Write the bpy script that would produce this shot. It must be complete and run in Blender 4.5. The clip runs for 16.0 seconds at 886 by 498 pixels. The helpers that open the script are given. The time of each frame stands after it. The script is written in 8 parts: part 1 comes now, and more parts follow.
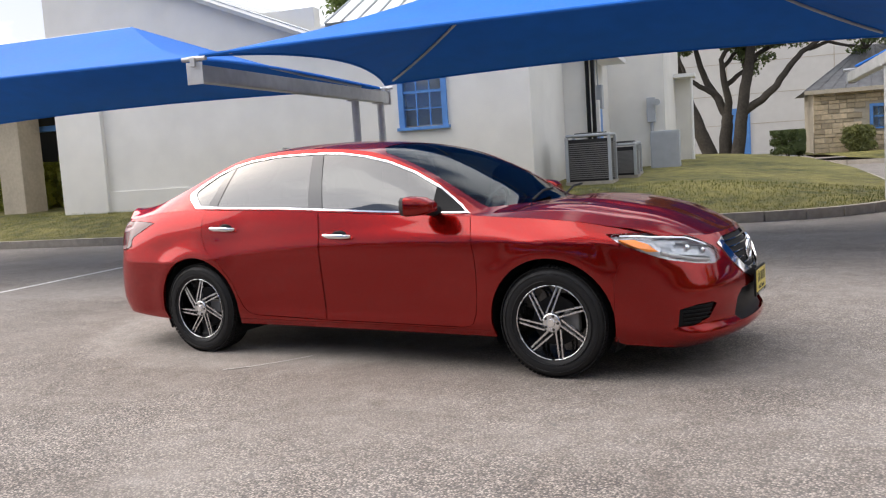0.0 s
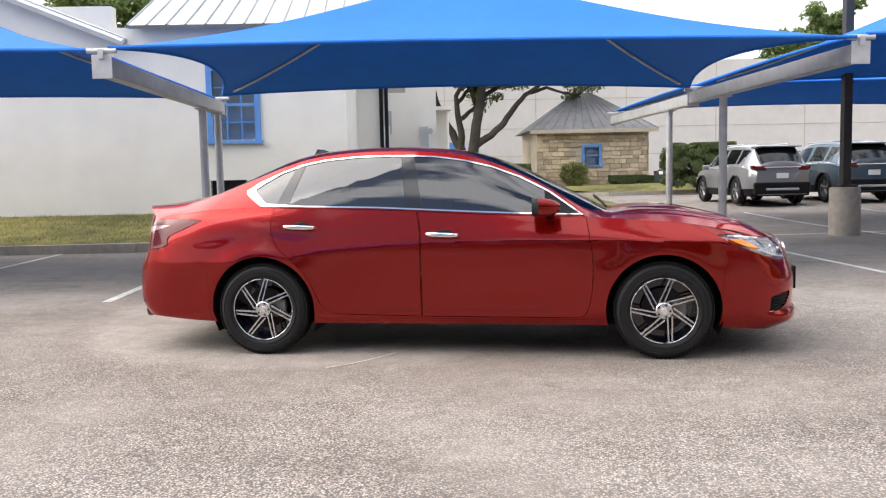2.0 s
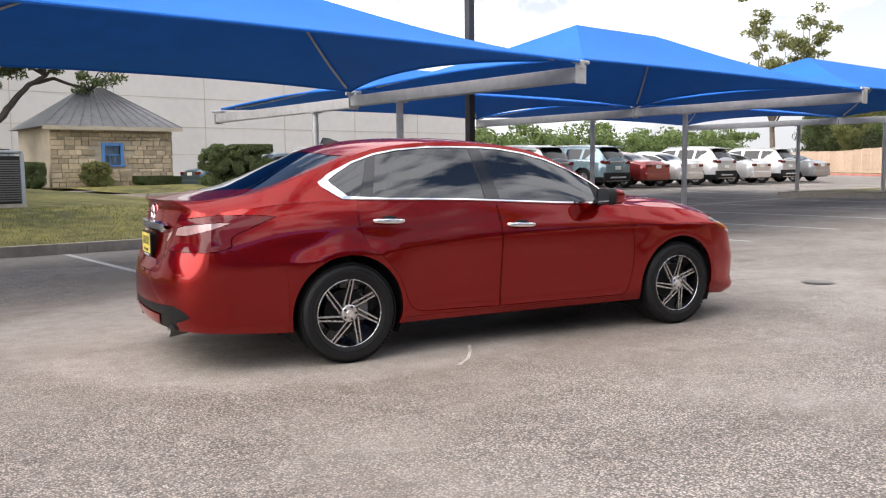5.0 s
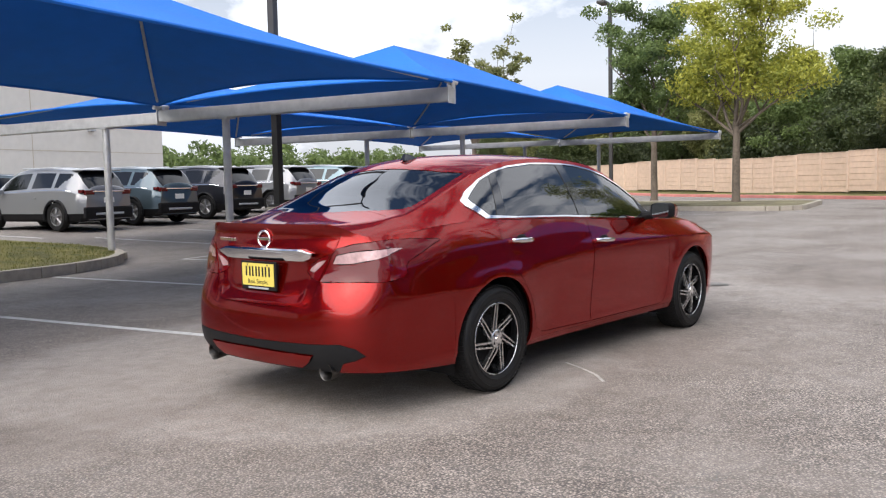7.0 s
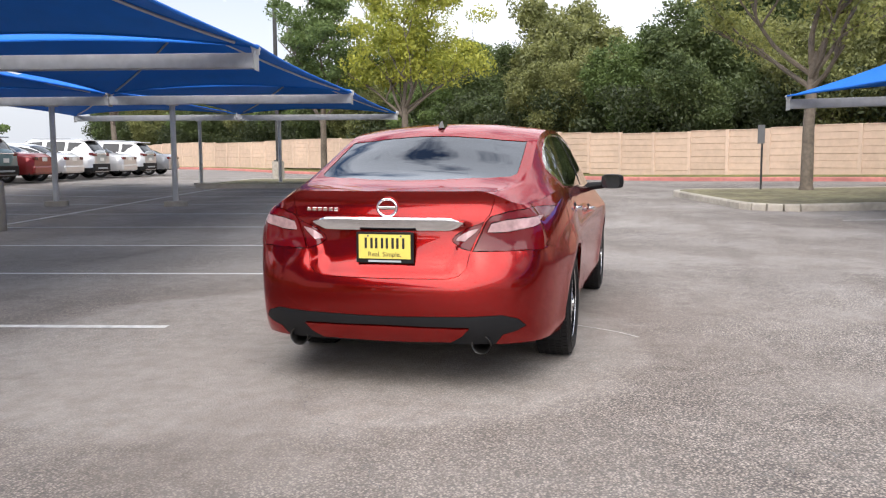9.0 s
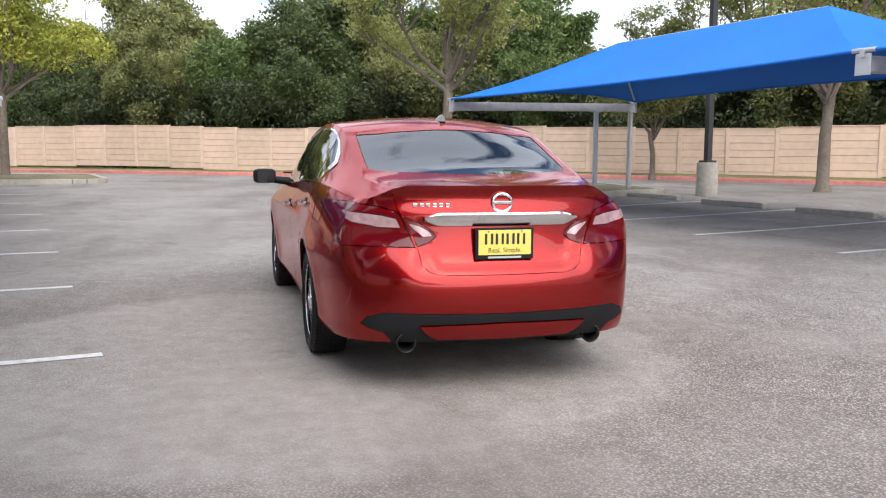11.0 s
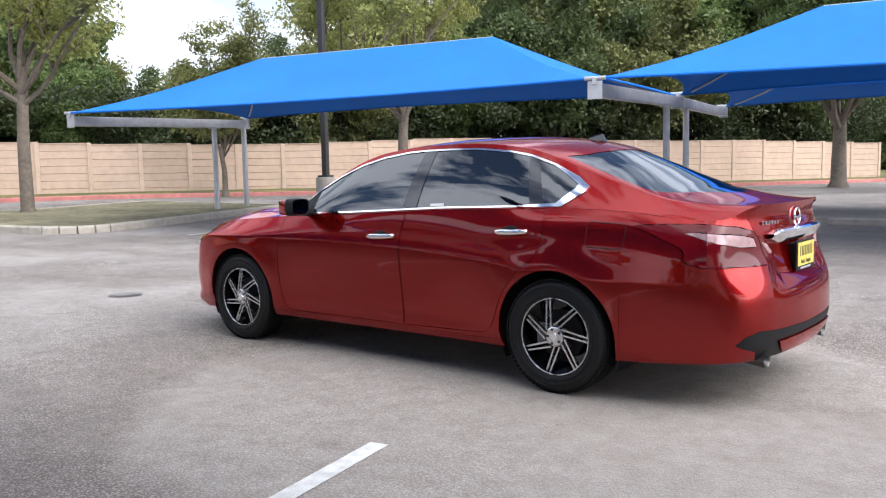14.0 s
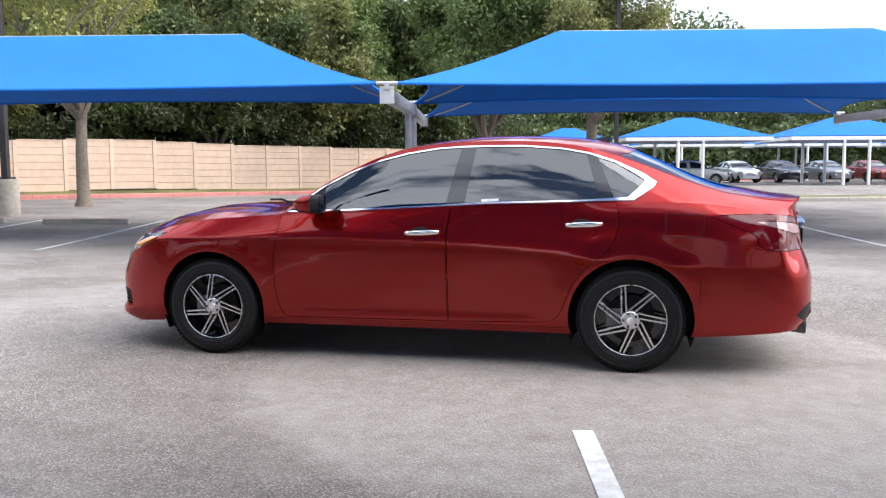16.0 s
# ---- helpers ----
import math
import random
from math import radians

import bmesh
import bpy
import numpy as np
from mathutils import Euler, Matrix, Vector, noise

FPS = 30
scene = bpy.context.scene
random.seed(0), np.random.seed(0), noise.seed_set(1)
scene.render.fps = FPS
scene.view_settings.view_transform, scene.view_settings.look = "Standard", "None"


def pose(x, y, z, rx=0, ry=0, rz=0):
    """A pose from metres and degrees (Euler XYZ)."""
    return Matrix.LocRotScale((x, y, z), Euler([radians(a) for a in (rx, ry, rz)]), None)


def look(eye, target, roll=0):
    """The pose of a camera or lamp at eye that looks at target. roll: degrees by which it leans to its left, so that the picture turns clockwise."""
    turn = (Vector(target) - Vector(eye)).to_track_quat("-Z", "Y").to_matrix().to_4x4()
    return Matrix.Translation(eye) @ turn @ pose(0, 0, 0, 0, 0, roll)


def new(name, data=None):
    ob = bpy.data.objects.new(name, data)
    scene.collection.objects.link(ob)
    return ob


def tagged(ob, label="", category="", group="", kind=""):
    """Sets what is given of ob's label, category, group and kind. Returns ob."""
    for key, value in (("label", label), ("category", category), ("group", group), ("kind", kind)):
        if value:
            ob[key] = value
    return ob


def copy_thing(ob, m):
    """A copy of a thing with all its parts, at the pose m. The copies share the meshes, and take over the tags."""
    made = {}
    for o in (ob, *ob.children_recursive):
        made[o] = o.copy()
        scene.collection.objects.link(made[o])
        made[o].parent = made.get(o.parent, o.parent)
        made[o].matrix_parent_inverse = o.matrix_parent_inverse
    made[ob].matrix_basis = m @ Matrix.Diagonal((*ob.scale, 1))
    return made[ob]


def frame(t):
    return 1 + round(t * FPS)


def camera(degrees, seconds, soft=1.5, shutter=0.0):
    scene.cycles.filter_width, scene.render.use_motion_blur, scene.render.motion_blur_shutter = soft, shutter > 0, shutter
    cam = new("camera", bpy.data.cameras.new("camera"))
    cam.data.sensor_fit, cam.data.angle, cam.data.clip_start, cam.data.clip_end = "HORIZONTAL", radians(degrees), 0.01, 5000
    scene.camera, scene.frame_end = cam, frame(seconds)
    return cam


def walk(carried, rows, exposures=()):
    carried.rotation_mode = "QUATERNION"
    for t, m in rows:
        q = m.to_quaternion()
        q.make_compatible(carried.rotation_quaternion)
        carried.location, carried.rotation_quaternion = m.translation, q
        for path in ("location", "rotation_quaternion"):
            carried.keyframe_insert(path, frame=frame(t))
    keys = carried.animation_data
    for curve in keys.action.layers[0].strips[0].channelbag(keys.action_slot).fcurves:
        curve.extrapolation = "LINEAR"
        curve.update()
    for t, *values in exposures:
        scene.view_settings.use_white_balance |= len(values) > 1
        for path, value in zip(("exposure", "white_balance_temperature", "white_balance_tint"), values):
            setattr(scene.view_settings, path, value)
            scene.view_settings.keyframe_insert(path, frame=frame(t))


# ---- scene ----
cam = camera(54.6, 16.0, 1.2)
PATH = [
    (0, (3.312, -5.37, 1.288), (2.312, -3.65, 1.084), -3.7),
    (0.5, (2.744, -5.836, 1.275), (1.807, -4.08, 1.074), -2.7),
    (1, (2.18, -6.249, 1.283), (1.455, -4.394, 1.097), -2.1),
    (1.5, (1.515, -6.472, 1.263), (1.009, -4.545, 1.088), -1.9),
    (2, (0.838, -6.653, 1.257), (0.524, -4.685, 1.083), -1.2),
    (2.5, (0.164, -6.719, 1.254), (0.036, -4.733, 1.064), -0.8),
    (3, (-0.537, -6.732, 1.261), (-0.427, -4.745, 1.063), -0.5),
    (3.5, (-1.255, -6.626, 1.266), (-0.876, -4.671, 1.076), -0.3),
    (3.7, (-1.559, -6.586, 1.24), (-1.078, -4.653, 1.063), -0.3),
    (5.8, (-4.375, -5.308, 1.255), (-3.181, -3.716, 1.057), -1.3),
    (6, (-4.593, -5.117, 1.271), (-3.324, -3.584, 1.078), -1.6),
    (6.5, (-5.08, -4.548, 1.263), (-3.675, -3.136, 1.089), -1.4),
    (7, (-5.53, -3.957, 1.269), (-4.005, -2.672, 1.117), -1.2),
    (7.5, (-5.888, -3.337, 1.248), (-4.243, -2.212, 1.084), -1.3),
    (8, (-6.227, -2.693, 1.252), (-4.463, -1.771, 1.048), -0.4),
    (8.5, (-6.496, -2.04, 1.247), (-4.632, -1.346, 1.032), -0.5),
    (9, (-6.757, -1.378, 1.239), (-4.827, -0.899, 1.026), -0.3),
    (9.5, (-6.866, -0.678, 1.222), (-4.884, -0.494, 1.032), -0.0),
    (10, (-6.899, 0.052, 1.238), (-4.909, 0.006, 1.04), 0.3),
    (10.2, (-6.884, 0.327, 1.225), (-4.899, 0.192, 1.018), 0.3),
    (12.3, (-5.627, 3.166, 1.253), (-3.967, 2.071, 1.045), 1.0),
    (12.5, (-5.415, 3.387, 1.284), (-3.803, 2.221, 1.078), 1.1),
    (13, (-4.943, 3.949, 1.294), (-3.475, 2.606, 1.095), 0.3),
    (13.5, (-4.414, 4.449, 1.292), (-3.059, 2.991, 1.091), -1.1),
    (14, (-3.893, 4.958, 1.297), (-2.642, 3.41, 1.102), -1.1),
    (14.5, (-3.316, 5.344, 1.279), (-2.236, 3.67, 1.094), -0.4),
    (15, (-2.708, 5.69, 1.264), (-1.805, 3.914, 1.087), 0.1),
    (15.5, (-2.071, 5.957, 1.253), (-1.455, 4.063, 1.078), 0.2),
    (16, (-1.443, 6.156, 1.259), (-0.994, 4.216, 1.069), -0.3),
]
EXPOSURE = [(0.0, -0.02, 6330, 12), (0.5, 0.10, 6280, 12), (1.0, 0.27, 6330, 12), (3.5, 0.38, 6430, 12), (6.0, -0.06, 6280, 12), (7.5, -0.10, 6130, 12), (8.5, 0.04, 6130, 12), (10.0, 0.06, 6080, 11), (12.5, 0.10, 5830, 11), (13.5, 0.24, 5830, 11), (16.0, 0.48, 5880, 11)]
walk(cam, [(t, look(e, g, r)) for t, e, g, r in PATH], EXPOSURE)

# ---- light ----
world = bpy.data.worlds.new("sky")
scene.world = world
world.use_nodes = True
wn = world.node_tree.nodes
sky = wn.new("ShaderNodeTexSky")
sky.sky_type = "NISHITA"
sky.sun_disc = False
SUN_ELEV, SUN_AZ = 44.0, 186.0      # degrees; azimuth counted from +x towards +y, where the sun stands
sky.sun_elevation = radians(SUN_ELEV)
sky.sun_rotation = radians(90.0 - SUN_AZ)
sky.dust_density = 3.0
sky.air_density = 1.0
# thin bright cloud over the blue
wl = world.node_tree.links
tc = wn.new("ShaderNodeTexCoord")
cmap = wn.new("ShaderNodeMapping")
cmap.inputs["Scale"].default_value = (1.0, 1.0, 1.7)
cn = wn.new("ShaderNodeTexNoise")
cn.inputs["Scale"].default_value = 3.4
cn.inputs["Detail"].default_value = 9.0
cn.inputs["Roughness"].default_value = 0.55
cr = wn.new("ShaderNodeValToRGB")
cr.color_ramp.elements[0].position = 0.45
cr.color_ramp.elements[1].position = 0.55
cmix = wn.new("ShaderNodeMix")
cmix.data_type = "RGBA"
cmix.inputs["B"].default_value = (11.2, 11.3, 11.5, 1)
wl.new(tc.outputs["Generated"], cmap.inputs["Vector"])
wl.new(cmap.outputs["Vector"], cn.inputs["Vector"])
# thicker towards the east and north, clearer towards the south
bank = wn.new("ShaderNodeVectorMath")
bank.operation = "DOT_PRODUCT"
bank.inputs[1].default_value = (0.05, 0.03, 0.0)
wl.new(tc.outputs["Generated"], bank.inputs[0])
thick = wn.new("ShaderNodeMath")
thick.operation = "ADD"
wl.new(cn.outputs["Fac"], thick.inputs[0])
wl.new(bank.outputs["Value"], thick.inputs[1])
wl.new(thick.outputs[0], cr.inputs["Fac"])
# bright haze low down, broken cloud higher up
csep = wn.new("ShaderNodeSeparateXYZ")
wl.new(tc.outputs["Generated"], csep.inputs["Vector"])
haze = wn.new("ShaderNodeMapRange")
haze.inputs["From Min"].default_value, haze.inputs["From Max"].default_value = 0.34, 0.12
haze.inputs["To Max"].default_value = 0.72
wl.new(csep.outputs["Z"], haze.inputs["Value"])
cmax = wn.new("ShaderNodeMath")
cmax.operation = "MAXIMUM"
wl.new(cr.outputs["Color"], cmax.inputs[0])
wl.new(haze.outputs["Result"], cmax.inputs[1])
wl.new(cmax.outputs[0], cmix.inputs["Factor"])
wl.new(sky.outputs["Color"], cmix.inputs["A"])
# thinner, dimmer air near the horizon than in the sunlit cloud overhead
low = wn.new("ShaderNodeMapRange")
low.inputs["From Min"].default_value, low.inputs["From Max"].default_value = 0.04, 0.45
low.inputs["To Min"].default_value = 0.62
wl.new(csep.outputs["Z"], low.inputs["Value"])
dim = wn.new("ShaderNodeMix")
dim.data_type, dim.blend_type = "RGBA", "MULTIPLY"
dim.inputs["Factor"].default_value = 1.0
wl.new(cmix.outputs["Result"], dim.inputs["A"])
wl.new(low.outputs["Result"], dim.inputs["B"])
wl.new(dim.outputs["Result"], wn["Background"].inputs["Color"])
wn["Background"].inputs["Strength"].default_value = 0.15

sun = new("sun", bpy.data.lights.new("sun", "SUN"))
sun.data.energy = 3.6
sun.data.angle = radians(80.0)
sun.data.color = (1.0, 0.95, 0.87)
az, el = radians(SUN_AZ), radians(SUN_ELEV)
sun.matrix_world = look((30 * math.cos(az) * math.cos(el), 30 * math.sin(az) * math.cos(el), 30 * math.sin(el)), (0, 0, 0))

# ---- the lot's own axes: u along the rows of bays, v across them ----
TURN = 11.3
CU, SU = math.cos(radians(TURN)), math.sin(radians(TURN))


def W(u, v, z=0.0):
    return Vector((u * CU - v * SU, u * SU + v * CU, z))


def lot(u, v, z=0.0, turn=0.0):
    p = W(u, v, z)
    return pose(p.x, p.y, p.z, 0, 0, TURN + turn)


def ease(a, b, t):
    t = min(1.0, max(0.0, (t - a) / (b - a)))
    return t * t * (3 - 2 * t)


def gz(u, v):
    """Height of the ground: a shallow dip in which the car stands."""
    return 0.24 * ease(3, 24, u) + 0.2 * ease(9, 20, v) + 0.14 * ease(-6, -15, v)


# ---- materials ----
def mat(name, color, rough=0.6, metal=0.0, var=0.12, scale=6.0, bump=0.0, bscale=60.0, big=0.0, coat=0.0, spec=0.5, hue=None):
    m = bpy.data.materials.new(name)
    m.use_nodes = True
    nt = m.node_tree
    b = nt.nodes["Principled BSDF"]
    b.inputs["Roughness"].default_value = rough
    b.inputs["Metallic"].default_value = metal
    b.inputs["Coat Weight"].default_value = coat
    b.inputs["Specular IOR Level"].default_value = spec
    geo = nt.nodes.new("ShaderNodeNewGeometry")
    col = tuple(color) + (1,)
    if var > 0:
        n1 = nt.nodes.new("ShaderNodeTexNoise")
        n1.inputs["Scale"].default_value = scale
        n1.inputs["Detail"].default_value = 6
        n2 = nt.nodes.new("ShaderNodeTexNoise")
        n2.inputs["Scale"].default_value = scale * 0.13
        n2.inputs["Detail"].default_value = 3
        nt.links.new(geo.outputs["Position"], n1.inputs["Vector"])
        nt.links.new(geo.outputs["Position"], n2.inputs["Vector"])
        add = nt.nodes.new("ShaderNodeMath")
        add.operation = "ADD"
        nt.links.new(n1.outputs["Fac"], add.inputs[0])
        nt.links.new(n2.outputs["Fac"], add.inputs[1])
        ramp = nt.nodes.new("ShaderNodeMapRange")
        ramp.inputs["From Min"].default_value = 0.7
        ramp.inputs["From Max"].default_value = 1.3
        nt.links.new(add.outputs[0], ramp.inputs["Value"])
        mix = nt.nodes.new("ShaderNodeMix")
        mix.data_type = "RGBA"
        dark = [c * (1 - var) for c in color]
        light = [min(1, c * (1 + var)) for c in (hue or color)]
        mix.inputs["A"].default_value = (*dark, 1)
        mix.inputs["B"].default_value = (*light, 1)
        nt.links.new(ramp.outputs["Result"], mix.inputs["Factor"])
        nt.links.new(mix.outputs["Result"], b.inputs["Base Color"])
        rr = nt.nodes.new("ShaderNodeMapRange")
        rr.inputs["To Min"].default_value = max(0.02, rough - 0.08 * (1 if rough > 0.25 else 0.2))
        rr.inputs["To Max"].default_value = min(1, rough + 0.08 * (1 if rough > 0.25 else 0.2))
        nt.links.new(n1.outputs["Fac"], rr.inputs["Value"])
        nt.links.new(rr.outputs["Result"], b.inputs["Roughness"])
    else:
        b.inputs["Base Color"].default_value = col
    if bump > 0:
        nb = nt.nodes.new("ShaderNodeTexNoise")
        nb.inputs["Scale"].default_value = bscale
        nb.inputs["Detail"].default_value = 5
        nt.links.new(geo.outputs["Position"], nb.inputs["Vector"])
        bp = nt.nodes.new("ShaderNodeBump")
        bp.inputs["Strength"].default_value = bump
        bp.inputs["Distance"].default_value = 0.02
        nt.links.new(nb.outputs["Fac"], bp.inputs["Height"])
        nt.links.new(bp.outputs["Normal"], b.inputs["Normal"])
    return m


def link_random(m, amount):
    """Lets each separate object of a kind differ a little in tone."""
    nt = m.node_tree
    b = nt.nodes["Principled BSDF"]
    src = b.inputs["Base Color"].links
    info = nt.nodes.new("ShaderNodeObjectInfo")
    mr = nt.nodes.new("ShaderNodeMapRange")
    mr.inputs["To Min"].default_value = 1 - amount
    mr.inputs["To Max"].default_value = 1 + amount
    nt.links.new(info.outputs["Random"], mr.inputs["Value"])
    mul = nt.nodes.new("ShaderNodeMix")
    mul.data_type, mul.blend_type = "RGBA", "MULTIPLY"
    mul.inputs["Factor"].default_value = 1
    if src:
        nt.links.new(src[0].from_socket, mul.inputs["A"])
    else:
        mul.inputs["A"].default_value = b.inputs["Base Color"].default_value
    nt.links.new(mr.outputs["Result"], mul.inputs["B"])
    nt.links.new(mul.outputs["Result"], b.inputs["Base Color"])
    return m


def asphalt_material():
    m = bpy.data.materials.new("asphalt")
    m.use_nodes = True
    nt = m.node_tree
    b = nt.nodes["Principled BSDF"]
    geo = nt.nodes.new("ShaderNodeNewGeometry")

    def noise_node(scale, detail=4, rough=0.6):
        n = nt.nodes.new("ShaderNodeTexNoise")
        n.inputs["Scale"].default_value = scale
        n.inputs["Detail"].default_value = detail
        n.inputs["Roughness"].default_value = rough
        nt.links.new(geo.outputs["Position"], n.inputs["Vector"])
        return n

    def mix(fac, a, c, blend="MIX"):
        n = nt.nodes.new("ShaderNodeMix")
        n.data_type, n.blend_type = "RGBA", blend
        for sock, val in (("Factor", fac), ("A", a), ("B", c)):
            if isinstance(val, (float, int)):
                n.inputs[sock].default_value = val
            elif isinstance(val, tuple):
                n.inputs[sock].default_value = (*val, 1)
            else:
                nt.links.new(val, n.inputs[sock])
        return n.outputs["Result"]

    def ramp(val, lo, hi):
        n = nt.nodes.new("ShaderNodeMapRange")
        n.inputs["From Min"].default_value, n.inputs["From Max"].default_value = lo, hi
        nt.links.new(val, n.inputs["Value"])
        return n.outputs["Result"]

    vor = nt.nodes.new("ShaderNodeTexVoronoi")
    vor.inputs["Scale"].default_value = 95
    nt.links.new(geo.outputs["Position"], vor.inputs["Vector"])
    sep = nt.nodes.new("ShaderNodeSeparateColor")
    nt.links.new(vor.outputs["Color"], sep.inputs["Color"])
    stones = mix(sep.outputs["Red"], (0.17, 0.152, 0.138), (0.70, 0.62, 0.55))
    pits = ramp(vor.outputs["Distance"], 0.25, 0.75)
    grit = mix(pits, stones, (0.13, 0.12, 0.115))
    # smoother, worn patches where wheels turn
    worn = ramp(noise_node(0.33, 5).outputs["Fac"], 0.46, 0.60)
    smooth = mix(noise_node(38, 5).outputs["Fac"], (0.32, 0.296, 0.274), (0.46, 0.42, 0.385))
    c1 = mix(worn, grit, mix(0.55, grit, smooth))
    big = ramp(noise_node(0.55, 6).outputs["Fac"], 0.35, 0.66)
    c2 = mix(big, c1, (0.70, 0.675, 0.655), "MULTIPLY")
    # paler, smoothed lane beside the bays, with a ragged edge
    dotv = nt.nodes.new("ShaderNodeVectorMath")
    dotv.operation = "DOT_PRODUCT"
    dotv.inputs[1].default_value = (-SU, CU, 0)
    nt.links.new(geo.outputs["Position"], dotv.inputs[0])
    wob = nt.nodes.new("ShaderNodeMath")
    wob.operation = "MULTIPLY_ADD"
    wob.inputs[1].default_value = 3.0
    nt.links.new(noise_node(0.5, 5).outputs["Fac"], wob.inputs[0])
    nt.links.new(dotv.outputs["Value"], wob.inputs[2])
    lane = ramp(wob.outputs[0], 0.25, 0.85)
    half_lane = nt.nodes.new("ShaderNodeMath")
    half_lane.operation = "MULTIPLY"
    half_lane.inputs[1].default_value = 0.24
    nt.links.new(lane, half_lane.inputs[0])
    pale = mix(noise_node(1.3, 6).outputs["Fac"], (0.27, 0.25, 0.23), (0.43, 0.398, 0.366))
    c2 = mix(half_lane.outputs[0], c2, pale)
    # paler circle with a ragged edge round the tail of the car, darker around it
    away = nt.nodes.new("ShaderNodeVectorMath")
    away.operation = "DISTANCE"
    away.inputs[1].default_value = (-1.3, 0.9, 0)
    nt.links.new(geo.outputs["Position"], away.inputs[0])
    ragged = nt.nodes.new("ShaderNodeMath")
    ragged.operation = "MULTIPLY_ADD"
    ragged.inputs[1].default_value = 0.8
    nt.links.new(noise_node(1.1, 5).outputs["Fac"], ragged.inputs[0])
    nt.links.new(away.outputs["Value"], ragged.inputs[2])
    circle = ramp(ragged.outputs[0], 2.72, 2.45)
    outer = ramp(ragged.outputs[0], 5.2, 2.8)
    c2 = mix(outer, c2, (0.86, 0.83, 0.80), "MULTIPLY")
    c2 = mix(circle, c2, mix(0.38, c2, (0.45, 0.41, 0.37)))
    oil = ramp(noise_node(1.6, 3).outputs["Fac"], 0.64, 0.74)
    c3 = mix(oil, c2, (0.72, 0.70, 0.69), "MULTIPLY")
    mott = ramp(noise_node(6.5, 5, 0.7).outputs["Fac"], 0.38, 0.62)
    c3 = mix(mott, c3, (0.83, 0.815, 0.80), "MULTIPLY")
    drag = nt.nodes.new("ShaderNodeVectorMath")
    drag.operation = "MULTIPLY"
    drag.inputs[1].default_value = (0.22, 0.9, 1.0)
    nt.links.new(geo.outputs["Position"], drag.inputs[0])
    tracks = nt.nodes.new("ShaderNodeTexNoise")
    tracks.inputs["Scale"].default_value = 1.2
    tracks.inputs["Detail"].default_value = 6
    nt.links.new(drag.outputs[0], tracks.inputs["Vector"])
    c3 = mix(ramp(tracks.outputs["Fac"], 0.55, 0.68), c3, (0.80, 0.785, 0.775), "MULTIPLY")
    # fine dark cracks
    cv = nt.nodes.new("ShaderNodeTexVoronoi")
    cv.feature = "DISTANCE_TO_EDGE"
    cv.inputs["Scale"].default_value = 0.21
    warp = nt.nodes.new("ShaderNodeVectorMath")
    warp.operation = "MULTIPLY_ADD"
    warp.inputs[1].default_value = (0.9, 0.9, 0.9)
    nt.links.new(noise_node(1.1, 5).outputs["Color"], warp.inputs[0])
    nt.links.new(geo.outputs["Position"], warp.inputs[2])
    nt.links.new(warp.outputs[0], cv.inputs["Vector"])
    crack = ramp(cv.outputs["Distance"], 0.0006, 0.0002)
    c4 = mix(crack, c3, (0.16, 0.15, 0.14))
    nt.links.new(c4, b.inputs["Base Color"])
    b.inputs["Roughness"].default_value = 0.82
    b.inputs["Specular IOR Level"].default_value = 0.35
    bp = nt.nodes.new("ShaderNodeBump")
    bp.inputs["Strength"].default_value = 0.55
    bp.inputs["Distance"].default_value = 0.006
    inv = nt.nodes.new("ShaderNodeMath")
    inv.operation = "SUBTRACT"
    inv.inputs[0].default_value = 1
    nt.links.new(vor.outputs["Distance"], inv.inputs[1])
    nt.links.new(inv.outputs[0], bp.inputs["Height"])
    nt.links.new(bp.outputs["Normal"], b.inputs["Normal"])
    return m


def leaf_material(name, dark, light):
    m = bpy.data.materials.new(name)
    m.use_nodes = True
    nt = m.node_tree
    b = nt.nodes["Principled BSDF"]
    geo = nt.nodes.new("ShaderNodeNewGeometry")
    n = nt.nodes.new("ShaderNodeTexNoise")
    n.inputs["Scale"].default_value = 0.7
    n.inputs["Detail"].default_value = 4
    nt.links.new(geo.outputs["Position"], n.inputs["Vector"])
    add = nt.nodes.new("ShaderNodeMath")
    add.operation = "MULTIPLY_ADD"
    add.inputs[1].default_value = 0.55
    nt.links.new(geo.outputs["Random Per Island"], add.inputs[0])
    mr = nt.nodes.new("ShaderNodeMapRange")
    mr.inputs["From Min"].default_value, mr.inputs["From Max"].default_value = 0.3, 0.7
    mr.inputs["To Max"].default_value = 0.45
    nt.links.new(n.outputs["Fac"], mr.inputs["Value"])
    nt.links.new(mr.outputs["Result"], add.inputs[2])
    mix = nt.nodes.new("ShaderNodeMix")
    mix.data_type = "RGBA"
    mix.inputs["A"].default_value = (*dark, 1)
    mix.inputs["B"].default_value = (*light, 1)
    nt.links.new(add.outputs[0], mix.inputs["Factor"])
    nt.links.new(mix.outputs["Result"], b.inputs["Base Color"])
    b.inputs["Roughness"].default_value = 0.55
    tr = nt.nodes.new("ShaderNodeBsdfTranslucent")
    nt.links.new(mix.outputs["Result"], tr.inputs["Color"])
    ms = nt.nodes.new("ShaderNodeMixShader")
    ms.inputs["Fac"].default_value = 0.35
    nt.links.new(b.outputs[0], ms.inputs[1])
    nt.links.new(tr.outputs[0], ms.inputs[2])
    nt.links.new(ms.outputs[0], nt.nodes["Material Output"].inputs["Surface"])
    return m


